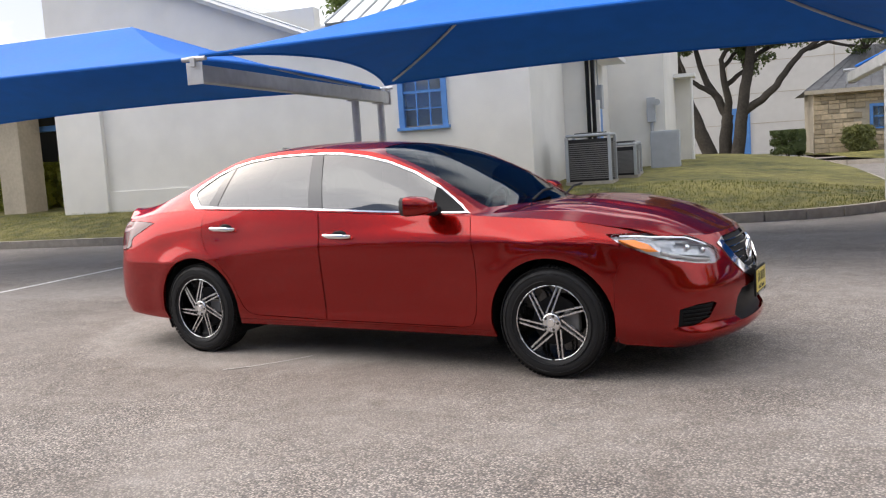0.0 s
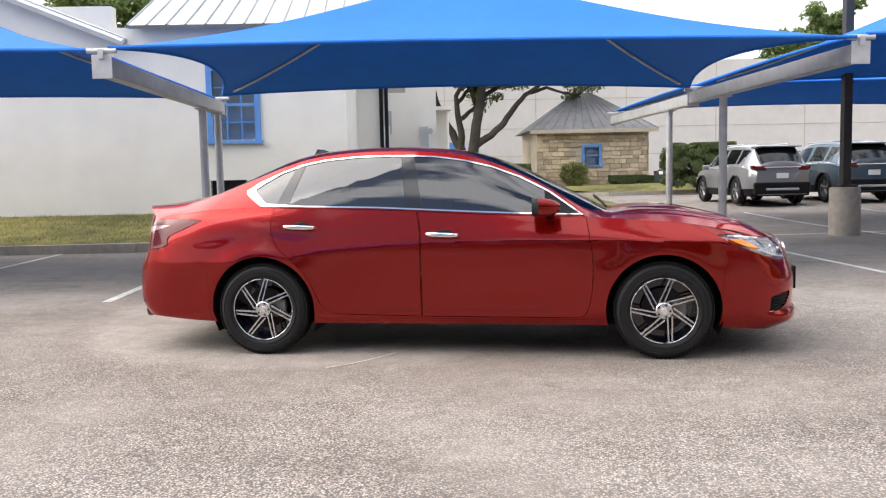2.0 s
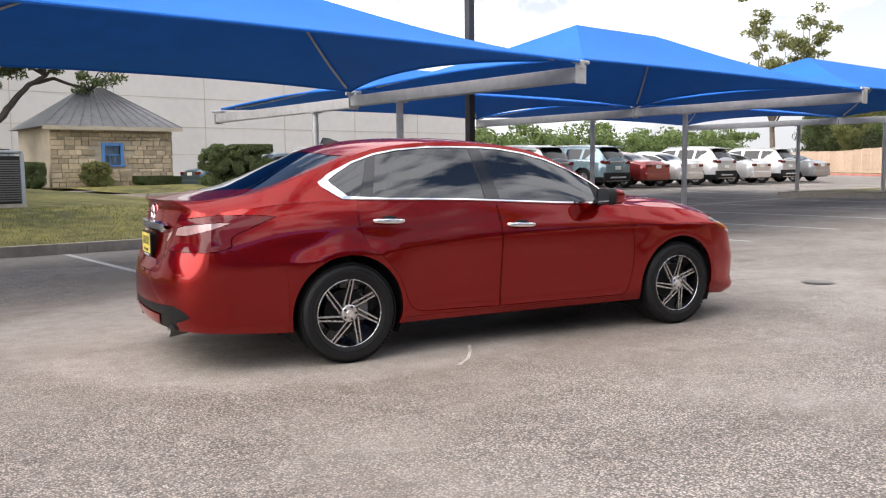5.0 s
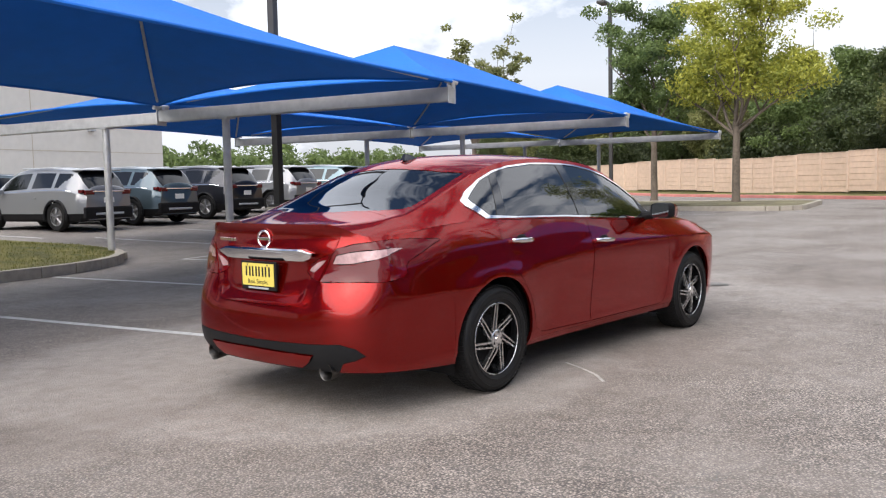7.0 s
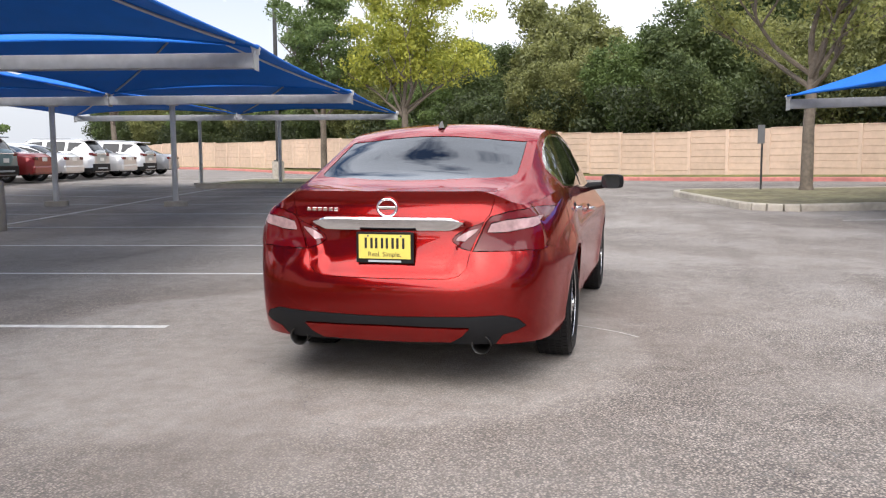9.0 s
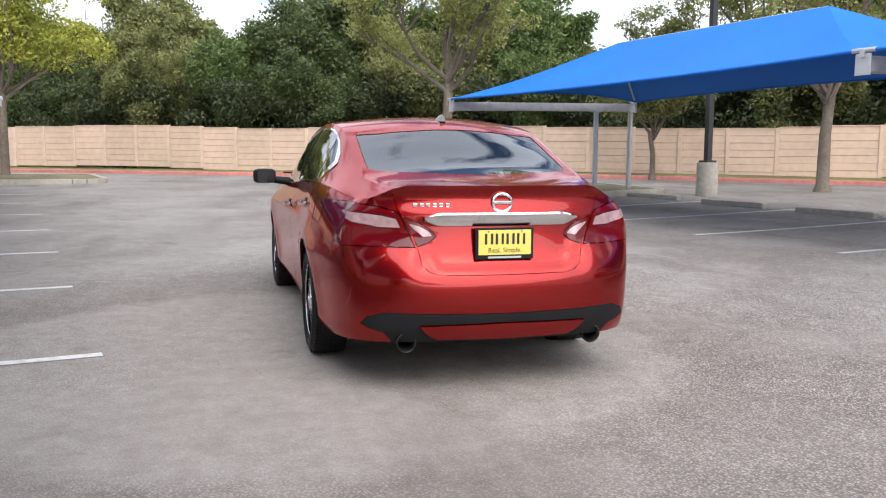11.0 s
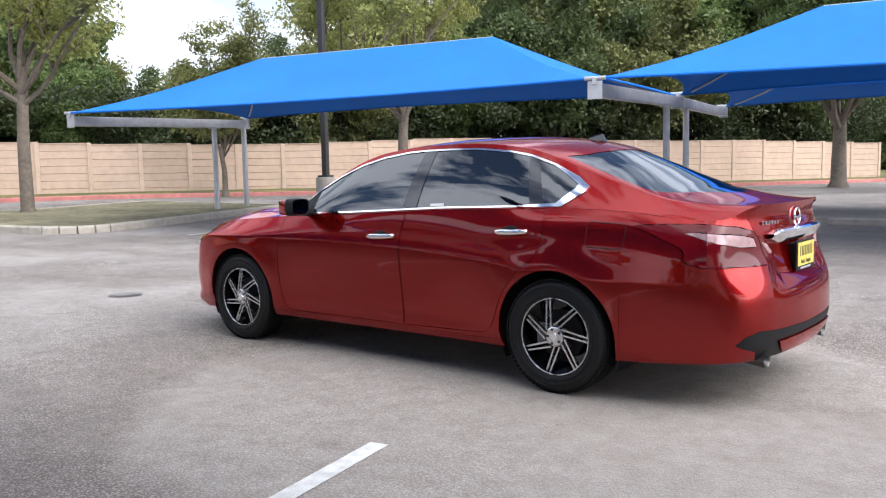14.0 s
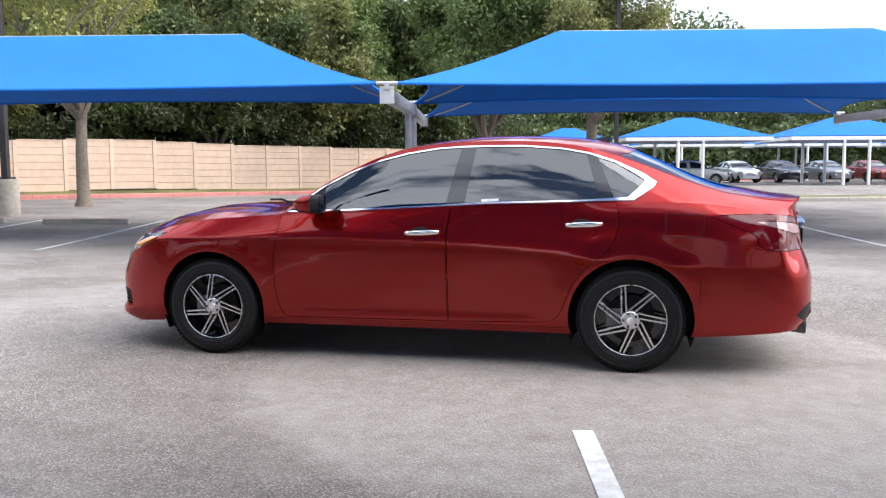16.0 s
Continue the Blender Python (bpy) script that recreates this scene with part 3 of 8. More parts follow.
def canopy(u0, u1, v0, v1, zc0, zc1, zr, inset, sag_end=0.42, sag_long=0.25, lift=0.07):
    """A stretched fabric hip canopy: four curved edges, a ridge and hips."""
    root = thing("shade_canopy", ORIGIN, "bright blue shade cloth canopy stretched over parking bays", "canopy", "shade canopies")
    n, m = 40, 16
    vr = (v0 + v1) / 2
    b = bmesh.new()

    def edge_pt(s, side):
        q = 4 * s * (1 - s)
        if side == 0:
            return Vector((u0 + (u1 - u0) * s, v0 + sag_long * q * (1 if v1 > v0 else -1), zc0 + lift * q))
        if side == 1:
            return Vector((u1 - sag_end * q, v0 + (v1 - v0) * s, zc0 + (zc1 - zc0) * s + 0.16 * q))
        if side == 2:
            return Vector((u0 + (u1 - u0) * s, v1 - sag_long * q * (1 if v1 > v0 else -1), zc1 + 0.07 * q))
        return Vector((u0 + sag_end * q, v0 + (v1 - v0) * s, zc0 + (zc1 - zc0) * s + 0.16 * q))

    ra, rb = Vector((u0 + inset, vr, zr)), Vector((u1 - inset, vr, zr))

    def sheet(fn_a, fn_b, nn):
        rows = []
        for j in range(m + 1):
            t = j / m
            rows.append([b.verts.new(fn_a(i / nn).lerp(fn_b(i / nn), t) - Vector((0, 0, 0.10 * math.sin(math.pi * t) * (1 - 0.4 * t)))) for i in range(nn + 1)])
        for j in range(m):
            for i in range(nn):
                b.faces.new((rows[j][i], rows[j][i + 1], rows[j + 1][i + 1], rows[j + 1][i]))

    sheet(lambda s: edge_pt(s, 0), lambda s: ra.lerp(rb, s), n)
    sheet(lambda s: edge_pt(s, 2), lambda s: ra.lerp(rb, s), n)
    sheet(lambda s: edge_pt(s, 1), lambda s: rb, 20)
    sheet(lambda s: edge_pt(s, 3), lambda s: ra, 20)
    bmesh.ops.remove_doubles(b, verts=b.verts, dist=0.012)
    bmesh.ops.recalc_face_normals(b, faces=b.faces)
    part("cloth", b, FABRIC, root, "bright blue woven shade cloth", 25)
    for side in range(4):
        c = bmesh.new()
        tube(c, [edge_pt(i / 24, side) for i in range(25)], 0.022, 6)
        part("hem", c, FABRIC, root)
    # hip and ridge pipes under the cloth
    for a, q in ((edge_pt(0, 0), ra), (edge_pt(0, 2), ra), (edge_pt(1, 0), rb), (edge_pt(1, 2), rb)):
        pts = [a.lerp(q, i / 12) - Vector((0, 0, 0.10 * math.sin(math.pi * i / 12) * (1 - 0.4 * i / 12) + 0.03)) for i in range(1, 13)]
        part("hip_cable", tube(bmesh.new(), pts, 0.022, 6), STEEL, root)
    part("ridge_pipe", tube(bmesh.new(), [ra - Vector((0, 0, 0.03)), rb - Vector((0, 0, 0.03))], 0.03, 8), STEEL, root)
    return root


UA, UB, UC, UD = -3.78, 4.68, 13.2, 23.9
beam(UA, 2.95, 8.85, 2.50, 2.50, (7.5, 8.6), 0.04)
beam(UA - 9.6, 2.95, 8.85, 2.50, 2.50, (7.5, 8.6), 0.04)
for uu in (UB, UC, UD):
    beam(uu, 3.0, 8.72, 2.53 + gz(uu, 5) * 0.6, 2.53 + gz(uu, 5) * 0.6, (7.25,), 0.12)
    beam(uu, 14.7, 8.74, 2.50 + gz(uu, 9) * 0.8, 2.50 + gz(uu, 9) * 0.8, (10.15,), 0.12)
ZF = {u: 2.72 + gz(u, 5) * 0.6 for u in (UA, UB, UC, UD)}
canopy(UA - 9.52, UA - 0.08, 2.95, 8.8, 2.68, 2.68, 3.74, 3.0)
canopy(UA + 0.08, UB - 0.08, 2.95, 8.7, 2.70, 2.72, 3.80, 3.0)
canopy(UB + 0.08, UC - 0.08, 3.0, 8.68, 2.74, 2.76, 3.88, 3.0)
canopy(UC + 0.08, UD - 0.08, 3.05, 8.68, 2.80, 2.82, 3.90, 3.0)
canopy(UB + 0.08, UC - 0.08, 14.7, 8.8, 2.74, 2.76, 3.65, 3.0)
canopy(UC + 0.08, UD - 0.08, 14.7, 8.8, 2.80, 2.82, 3.68, 3.0)

rs_turn = (0.8, -1.2, 0.3)
UF, UE = 1.0, 12.1
for uu in (UF - 11.1, UF):
    beam(uu, -6.55, -12.0, 2.33, 2.46, (-11.0,), 0.10)
    beam(uu, -17.2, -12.02, 2.48, 2.46, (-12.75,), 0.10)
beam(UE, -6.6, -12.0, 2.33, 2.45, (-10.8, -11.9), 0.05)
canopy(UF + 0.08, UE - 0.08, -6.55, -12.0, 2.50, 2.60, 3.66, 2.75, lift=-0.03)
canopy(UF - 11.02, UF - 0.08, -6.55, -12.0, 2.50, 2.60, 3.66, 2.75, lift=-0.03)
canopy(UF - 11.02, UF - 0.08, -17.2, -12.1, 2.64, 2.62, 3.55, 2.75)


# ---- wheel stops at the heads of the bays ----
def wheel_stop(u, v, turn):
    b = boxbm(-0.9, 0.9, -0.075, 0.075, -0.02, 0.115, bevel=0.03)
    ob = part("wheel_stop", b, CONCRETE)
    ob.matrix_world = lot(u, v, gz(u, v), turn)
    tagged(ob, "weathered concrete wheel stop at a parking bay", "wheel stop", "wheel stops")


for k in range(-3, 4):
    wheel_stop(2.51 + 2.62 * k, -11.3, rs_turn[(k + 3) % 3])

# ---- light poles ----
def light_pole(u, v, h, base_h=0.85, r=0.075, heads=True, label="dark bronze lamp post on a round concrete base"):
    g = gz(u, v)
    root = thing("street_lamp", lot(u, v, g), label, "street lamp", "lot lamps")
    bb = bmesh.new()
    tube(bb, [(0, 0, -0.1), (0, 0, base_h - 0.03), (0, 0, base_h)], [0.27, 0.26, 0.24], 24)
    part("base", bb, CONCRETE, root, "stained round concrete base", 40)
    part("foot_plate", boxbm(-0.15, 0.15, -0.15, 0.15, base_h, base_h + 0.05), STEELDARK, root)
    part("pole", boxbm(-r, r, -r, r, base_h + 0.04, h, bevel=0.012), STEELDARK, root)
    if heads:
        for s in (-1, 1):
            part("arm", boxbm(min(0, s * 0.8), max(0, s * 0.8), -0.03, 0.03, h - 0.12, h - 0.06), STEELDARK, root)
            part("lamp_head", boxbm(s * 0.95 - 0.35, s * 0.95 + 0.35, -0.18, 0.18, h - 0.16, h - 0.04, bevel=0.02), STEELDARK, root)
    return root


light_pole(7.3, 8.35, 9.0)
light_pole(10.3, -12.95, 9.0)
light_pole(30.5, 8.9, 8.6)
light_pole(-5.7, -26.0, 9.0)


# ---- the white office building ----
def window_part(root, u0, u1, v, z0, z1, depth=0.12, cols=3, rows=3, out=-1, along="u"):
    """A sash window in its opening: frame, sill, glazing bars and panes. along: the wall's run."""
    fw = 0.10
    frame_ob = bmesh.new()

    def put(bm_, a0, a1, d0, d1, z0_, z1_):
        d0, d1 = min(d0, d1), max(d0, d1)
        if along == "u":
            box(bm_, a0, a1, v + d0, v + d1, z0_, z1_)
        else:
            box(bm_, v + d0, v + d1, a0, a1, z0_, z1_)

    e = out
    put(frame_ob, u0 - fw, u0 + 0.02, e * 0.05, -e * 0.06, z0 - 0.02, z1 + fw)
    put(frame_ob, u1 - 0.02, u1 + fw, e * 0.05, -e * 0.06, z0 - 0.02, z1 + fw)
    put(frame_ob, u0 + 0.021, u1 - 0.021, e * 0.05, -e * 0.06, z1 - 0.02, z1 + fw)
    win = part("window", frame_ob, BLUEPAINT, root, "blue painted sash window")
    s = bmesh.new()
    put(s, u0 - fw - 0.04, u1 + fw + 0.04, e * 0.10, -e * 0.06, z0 - 0.09, z0 - 0.022)
    part("sill", s, BLUEPAINT, win)
    zm = (z0 + z1) / 2
    for i in range(1, cols):
        x = u0 + (u1 - u0) * i / cols
        m = bmesh.new()
        put(m, x - 0.014, x + 0.014, -e * 0.015, -e * 0.05, z0, z1 - 0.021)
        part("glazing_bar", m, BLUEPAINT, win)
    for j in range(1, rows):
        z = z0 + (z1 - z0) * j / rows
        w = 0.03 if j == rows // 2 else 0.014
        m = bmesh.new()
        put(m, u0 + 0.021, u1 - 0.021, -e * 0.012, -e * 0.052, z - w, z + w)
        part("glazing_bar", m, BLUEPAINT, win)
    for i in range(cols):
        for j in range(rows):
            a0, a1 = u0 + (u1 - u0) * i / cols, u0 + (u1 - u0) * (i + 1) / cols
            b0, b1 = z0 + (z1 - z0) * j / rows, z0 + (z1 - z0) * (j + 1) / rows
            m = bmesh.new()
            put(m, a0 + 0.012, a1 - 0.012, -e * 0.03, -e * 0.036, b0 + 0.012, b1 - 0.012)
            part("pane", m, GLASS_HOUSE, win)
    m = bmesh.new()
    put(m, u0, u1, -e * 0.22, -e * 0.24, z0, z1)
    part("curtain", m, WHITEPAINT, win, "pale closed curtain behind the panes")
    return win


office = thing("office_building", ORIGIN, "white stucco office building with blue window frames", "building", kind="structure")
ZB = 0.35
WT = 0.3
FV = 11.9
# front wall, built round its window and two basement vents
w_u0, w_u1, w_z0, w_z1 = -4.60, -3.68, 2.08, 3.55


def wall_piece(u0, u1, z0, z1, v0=FV, v1=FV + WT):
    return part("wall", boxbm(u0, u1, v0, v1, z0, z1), STUCCO, office)


wall_piece(-13.9, -6.6, ZB, 4.9)
wall_piece(-6.6, w_u0, 1.22, 4.45)
wall_piece(w_u0, w_u1, 1.22, w_z0 - 0.025)
wall_piece(w_u0, w_u1, w_z1, 4.45)
wall_piece(w_u1, -1.75, 1.22, 4.45)
wall_piece(-6.6, -4.70, ZB, 1.22)
wall_piece(-3.93, -3.06, ZB, 1.22)
wall_piece(-2.45, -1.75, ZB, 1.22)
for a, c in ((-4.70, -3.93), (-3.06, -2.45)):
    part("vent_well", boxbm(a, c, FV + 0.2, FV + 0.26, ZB, 1.22), DARKHOLE, office, "dark recessed basement vent")
    for i in range(4):
        part("vent_slat", boxbm(a, c, FV + 0.14, FV + 0.19, 0.72 + 0.12 * i, 0.745 + 0.12 * i), DARKHOLE, office)
window_part(office, w_u0, w_u1, FV, w_z0, w_z1, cols=3, rows=4)
# low plinth and stain-darkened end pier
part("pier", boxbm(-13.98, -12.6, FV - 0.12, FV - 0.001, ZB, 4.7, bevel=0.01), STUCCO, office)
part("plinth", boxbm(-12.9, -9.4, FV - 0.05, FV - 0.001, ZB, 1.05, bevel=0.01), STUCCO, office)
# east side, stepping back
part("wall", boxbm(-2.05, -1.75, FV + WT, 15.9, ZB, 4.2), STUCCO, office)
part("wall", boxbm(-1.75, -1.16, 15.65, 15.9, ZB, 4.2), STUCCO, office)
part("wall", boxbm(-1.46, -1.16, 15.9, 19.6, ZB, 4.1), STUCCO, office)
part("wall", boxbm(-1.16, 0.42, 19.6, 19.9, ZB, 6.2), STUCCO, office)
part("wall", boxbm(0.12, 0.42, 19.9, 27.0, ZB, 6.2), STUCCO, office)
part("wall", boxbm(-13.9, -13.6, FV + WT, 30.0, ZB, 4.9), STUCCO, office)
part("wall", boxbm(0.42, 0.95, 24.6, 24.8, ZB, 3.6), STUCCO, office)
part("eave", boxbm(-1.75, -0.5, 15.5, 18.5, 3.62, 3.74), WHITEPAINT, office)
part("eave", boxbm(0.42, 1.1, 23.9, 24.9, 3.52, 3.64), WHITEPAINT, office)
part("downspout", tube(bmesh.new(), [(0.98, 24.2, 0.6), (0.98, 24.2, 3.5)], 0.05, 8), WHITEPAINT, office)
part("door", boxbm(-1.155, -1.10, 16.9, 17.8, 0.6, 2.95), BLUEPAINT, office, "blue painted side door")


def roof_sheet(name, quad, material, ribs, rib_h=0.05, thick=0.08):
    """A sloped metal roof plane with raised seams. quad: eave left, eave right, ridge right, ridge left."""
    a, c, d, e = [Vector(q) for q in quad]
    nrm = (c - a).cross(e - a).normalized()
    if nrm.z < 0:
        nrm = -nrm
    b = bmesh.new()
    lo = [b.verts.new(p - nrm * thick) for p in (a, c, d, e)]
    hi = [b.verts.new(p) for p in (a, c, d, e)]
    b.faces.new(hi)
    b.faces.new(list(reversed(lo)))
    for i in range(4):
        b.faces.new((lo[i], lo[(i + 1) % 4], hi[(i + 1) % 4], hi[i]))
    bmesh.ops.recalc_face_normals(b, faces=b.faces)
    rf = part(name, b, METALROOF, office, "grey metal roof")
    for i in range(ribs + 1):
        t = i / ribs
        p, q = a.lerp(c, t) + nrm * 0.01, e.lerp(d, t) + nrm * 0.01
        part("seam", tube(bmesh.new(), [p, q], 0.022, 4), METALROOF, rf)
    return rf


# gable over the west part: ridge running back, rakes on the front
gz0, gzr = 4.25, 6.9
part("gable_wall", prism(bmesh.new(), [(0, 0), (1, 0), (1, 1), (0, 1)], 0, 0.01), STUCCO, office).hide_render = False
bpy.data.objects.remove(bpy.data.objects["gable_wall"])
b = bmesh.new()
tri = [(-14.1, 4.9), (-6.6, 4.1), (-6.6, 4.2), (-13.0, 6.75), (-14.1, 6.3)]
r0 = [b.verts.new((u, FV, z)) for u, z in ((-14.1, 4.9), (-7.9, 4.9), (-13.0, 6.95), (-14.1, 6.95))]
r1 = [b.verts.new((v.co.x, FV + WT, v.co.z)) for v in r0]
b.faces.new(r0)
b.faces.new(list(reversed(r1)))
for i in range(4):
    b.faces.new((r0[i], r1[i], r1[(i + 1) % 4], r0[(i + 1) % 4]))
bmesh.ops.recalc_face_normals(b, faces=b.faces)
part("gable_wall", b, STUCCO, office)
roof_sheet("roof", [(-6.3, 11.6, 4.2), (-6.3, 24, 4.2), (-14.5, 24, 7.55), (-14.5, 11.6, 7.55)], METALROOF, 40)
part("rake_board", tube(bmesh.new(), [(-6.3, 11.62, 4.12), (-14.5, 11.62, 7.47)], 0.09, 4), WHITEPAINT, office)
roof_sheet("roof", [(-6.2, 11.6, 4.45), (-1.4, 11.6, 4.45), (-1.4, 17.0, 7.9), (-5.0, 17.0, 7.9)], METALROOF, 12)
roof_sheet("roof", [(-6.1, 17.0, 4.45), (-6.1, 11.65, 4.45), (-5.05, 17.05, 7.9), (-5.05, 17.3, 7.9)], METALROOF, 8)
# porch at the west end
part("porch_column", boxbm(-17.1, -16.3, 12.9, 13.7, 0.3, 3.6, bevel=0.02), MORTAR, office, "tan square porch column")
part("porch_column", boxbm(-26.1, -25.3, 12.9, 13.7, 0.3, 3.6, bevel=0.02), MORTAR, office, "tan square porch column")
part("porch_roof", boxbm(-30, -14.5, 12.4, 17, 3.6, 3.9), STUCCO, office)
part("porch_beam", boxbm(-30, -14.4, 14.0, 14.2, 2.85, 3.0), BLUEPAINT, office)
# near-black sheet: the shade deep in the porch, put into colour
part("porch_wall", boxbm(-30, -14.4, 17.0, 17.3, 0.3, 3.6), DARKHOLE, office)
part("wall_back", boxbm(-30, 0.1, 29.7, 30.0, 0.3, 5.0), STUCCO, office)


# ---- things against its side ----
def ac_unit(u, v, s, h, label):
    g = lawn_z(u, v) + 0.02
    root = thing("air_conditioner", lot(u, v, g), label, "air conditioner", "condensers beside the building")
    part("pad", boxbm(-s / 2 - 0.05, s / 2 + 0.05, -s / 2 - 0.05, s / 2 + 0.05, -0.06, 0.04), CONCRETE, root)
    part("core", boxbm(-s / 2 + 0.03, s / 2 - 0.03, -s / 2 + 0.03, s / 2 - 0.03, 0.04, h - 0.05), DARKHOLE, root)
    for sx in (-1, 1):
        for sy in (-1, 1):
            part("corner_post", boxbm(sx * s / 2 - 0.035, sx * s / 2 + 0.035, sy * s / 2 - 0.035, sy * s / 2 + 0.035, 0.04, h, bevel=0.012), GREYBOX, root)
    n = 18
    for i in range(n):
        z = 0.09 + (h - 0.2) * i / n
        b = bmesh.new()
        for q in (-1, 1):
            box(b, -s / 2 + 0.036, s / 2 - 0.036, q * s / 2 - 0.012, q * s / 2 + 0.012, z, z + 0.024)
            box(b, q * s / 2 - 0.012, q * s / 2 + 0.012, -s / 2 + 0.036, s / 2 - 0.036, z, z + 0.024)
        part("louvre", b, GREYMETAL, root)
    part("top", boxbm(-s / 2 - 0.02, s / 2 + 0.02, -s / 2 - 0.02, s / 2 + 0.02, h, h + 0.06, bevel=0.02), GREYBOX, root)
    part("fan_grille", tube(bmesh.new(), [(0, 0, h + 0.055), (0, 0, h + 0.09)], [s * 0.42, s * 0.38], 24), DARKHOLE, root)


ac_unit(-0.74, 13.2, 0.92, 1.0, "large grey louvred air conditioner on a pad")
ac_unit(-0.25, 14.7, 0.66, 0.72, "small grey louvred air conditioner on a pad")
ac_unit(-0.28, 15.6, 0.66, 0.72, "small grey louvred air conditioner on a pad")


def wall_box(name, u0, u1, v0, v1, z0, z1, material, label, category, door=True):
    root = thing(name, ORIGIN, label, category)
    part("case", boxbm(u0, u1, v0, v1, z0, z1, bevel=0.015), material, root)
    if door:
        part("cover", boxbm(u0 + 0.03, u1 - 0.03, v0 - 0.015, v0 - 0.001, z0 + 0.04, z1 - 0.04, bevel=0.004), material, root)
    return root


wall_box("electric_box", -1.155, -0.92, 15.95, 16.15, 1.72, 2.55, WHITEPAINT, "white electrical box on the wall", "electrical box")
wall_box("electric_box", -1.155, -0.88, 16.3, 16.6, 2.35, 2.95, GREYBOX, "grey electrical box on the wall", "electrical box")
wall_box("electric_box", -1.155, -0.98, 16.2, 16.4, 1.7, 2.3, WHITEPAINT, "white electrical box on the wall", "electrical box")
pp = thing("drain_pipe", ORIGIN, "black pipes running up the building corner", "pipe")
for du in (0.0, 0.13):
    part("pipe", tube(bmesh.new(), [(-1.12 + du, 15.55, 0.5), (-1.12 + du, 15.55, 4.2)], 0.05, 10), BLACKPLASTIC, pp)
cond = thing("conduit", ORIGIN, "grey conduits running up the stucco wall", "conduit")
for du in (0.22, 0.30, 0.42):
    part("pipe", tube(bmesh.new(), [(-1.16 + du * 0.4, 15.95 + du, 1.0), (-1.16 + du * 0.4, 15.95 + du, 3.6)], 0.02, 8), GREYBOX, cond)
mt = thing("electric_meter", ORIGIN, "grey electric meter on a riser pipe", "electric meter")
part("riser", tube(bmesh.new(), [(0.05, 19.52, 0.6), (0.05, 19.52, 2.3)], 0.045, 10), GREYBOX, mt)
part("meter_box", boxbm(-0.07, 0.17, 19.40, 19.58, 2.0, 2.7, bevel=0.015), GREYBOX, mt)
part("dial", tube(bmesh.new(), [(0.22, 19.40, 2.55), (0.22, 19.30, 2.55)], 0.09, 16), GREYBOX, mt)
wall_box("utility_cabinet", 0.1, 0.86, 18.2, 18.9, 0.62, 1.72, GREYBOX, "blue-grey metal utility cabinet on the lawn", "cabinet")


# ---- stone house ----
def stone_house():
    root = thing("stone_house", ORIGIN, "small limestone house with a grey hipped roof and blue window", "house")
    u0, u1, v0, v1, z0, z1 = 5.35, 10.45, 32.0, 37.0, 0.45, 3.1
    wu0, wu1, wz0, wz1 = 7.50, 8.20, 1.55, 2.35
    for a, c, lo, hi in ((u0, wu0, z0, z1), (wu1, u1, z0, z1), (wu0, wu1, z0, wz0 - 0.025), (wu0, wu1, wz1, z1)):
        part("wall", boxbm(a, c, v0 + 0.06, v0 + 0.36, lo, hi), MORTAR, root)
    part("wall", boxbm(u0 + 0.06, u0 + 0.36, v0 + 0.36, v1, z0, z1), MORTAR, root)
    part("wall", boxbm(u1 - 0.36, u1 - 0.06, v0 + 0.36, v1, z0, z1), MORTAR, root)
    part("wall", boxbm(u0 + 0.06, u1 - 0.06, v1, v1 + 0.3, z0, z1), MORTAR, root)
    window_part(root, wu0, wu1, v0 + 0.06, wz0, wz1, cols=3, rows=2)
    # hipped roof
    o = 0.35
    b = bmesh.new()
    e = [b.verts.new(p) for p in ((u0 - o, v0 - o, z1), (u1 + o, v0 - o, z1), (u1 + o, v1 + o, z1), (u0 - o, v1 + o, z1))]
    rr = [b.verts.new(p) for p in ((7.5, 34.4, 4.95), (8.3, 34.4, 4.95))]
    for q in ((e[0], e[1], rr[1], rr[0]), (e[1], e[2], rr[1]), (e[2], e[3], rr[0], rr[1]), (e[3], e[0], rr[0]), (e[3], e[2], e[1], e[0])):
        b.faces.new(q)
    rf = part("roof", b, SLATE, root, "grey standing seam hipped roof")
    for i in range(13):
        x = u0 - o + (u1 - u0 + 2 * o) * i / 12
        part("seam", tube(bmesh.new(), [(x, v0 - o, z1 + 0.02), (7.5 + 0.8 * i / 12, 34.4, 4.97)], 0.02, 4), SLATE, rf)
    part("fascia", boxbm(u0 - o, u1 + o, v0 - o - 0.03, v0 - o, z1 - 0.14, z1 + 0.02), MORTAR, root)
    # courses of stones on the front and the near side
    rng = random.Random(3)
    metas = {}
    z = z0
    count = 0
    while z < z1 - 0.05:
        hgt = rng.choice((0.14, 0.18, 0.22))
        hgt = min(hgt, z1 - z)
        x = u0
        while x < u1 - 0.02:
            ln = min(rng.choice((0.28, 0.4, 0.55)), u1 - x)
            if not (x + ln > wu0 - 0.14 and x < wu1 + 0.14 and z + hgt > wz0 - 0.12 and z < wz1 + 0.11):
                key = (round(ln, 2), round(hgt, 2))
                if key not in metas:
                    bb = boxbm(0.008, ln - 0.008, 0, 0.09, 0.008, hgt - 0.008, bevel=0.014)
                    me = bpy.data.meshes.new("stone")
                    bb.to_mesh(me)
                    bb.free()
                    me.materials.append(STONE)
                    metas[key] = me
                s = new("stone", metas[key])
                s.parent = root
                s.location = (x, v0 + rng.uniform(-0.012, 0.012), z)
                count += 1
            x += ln
        z += hgt
    return root


stone_house()

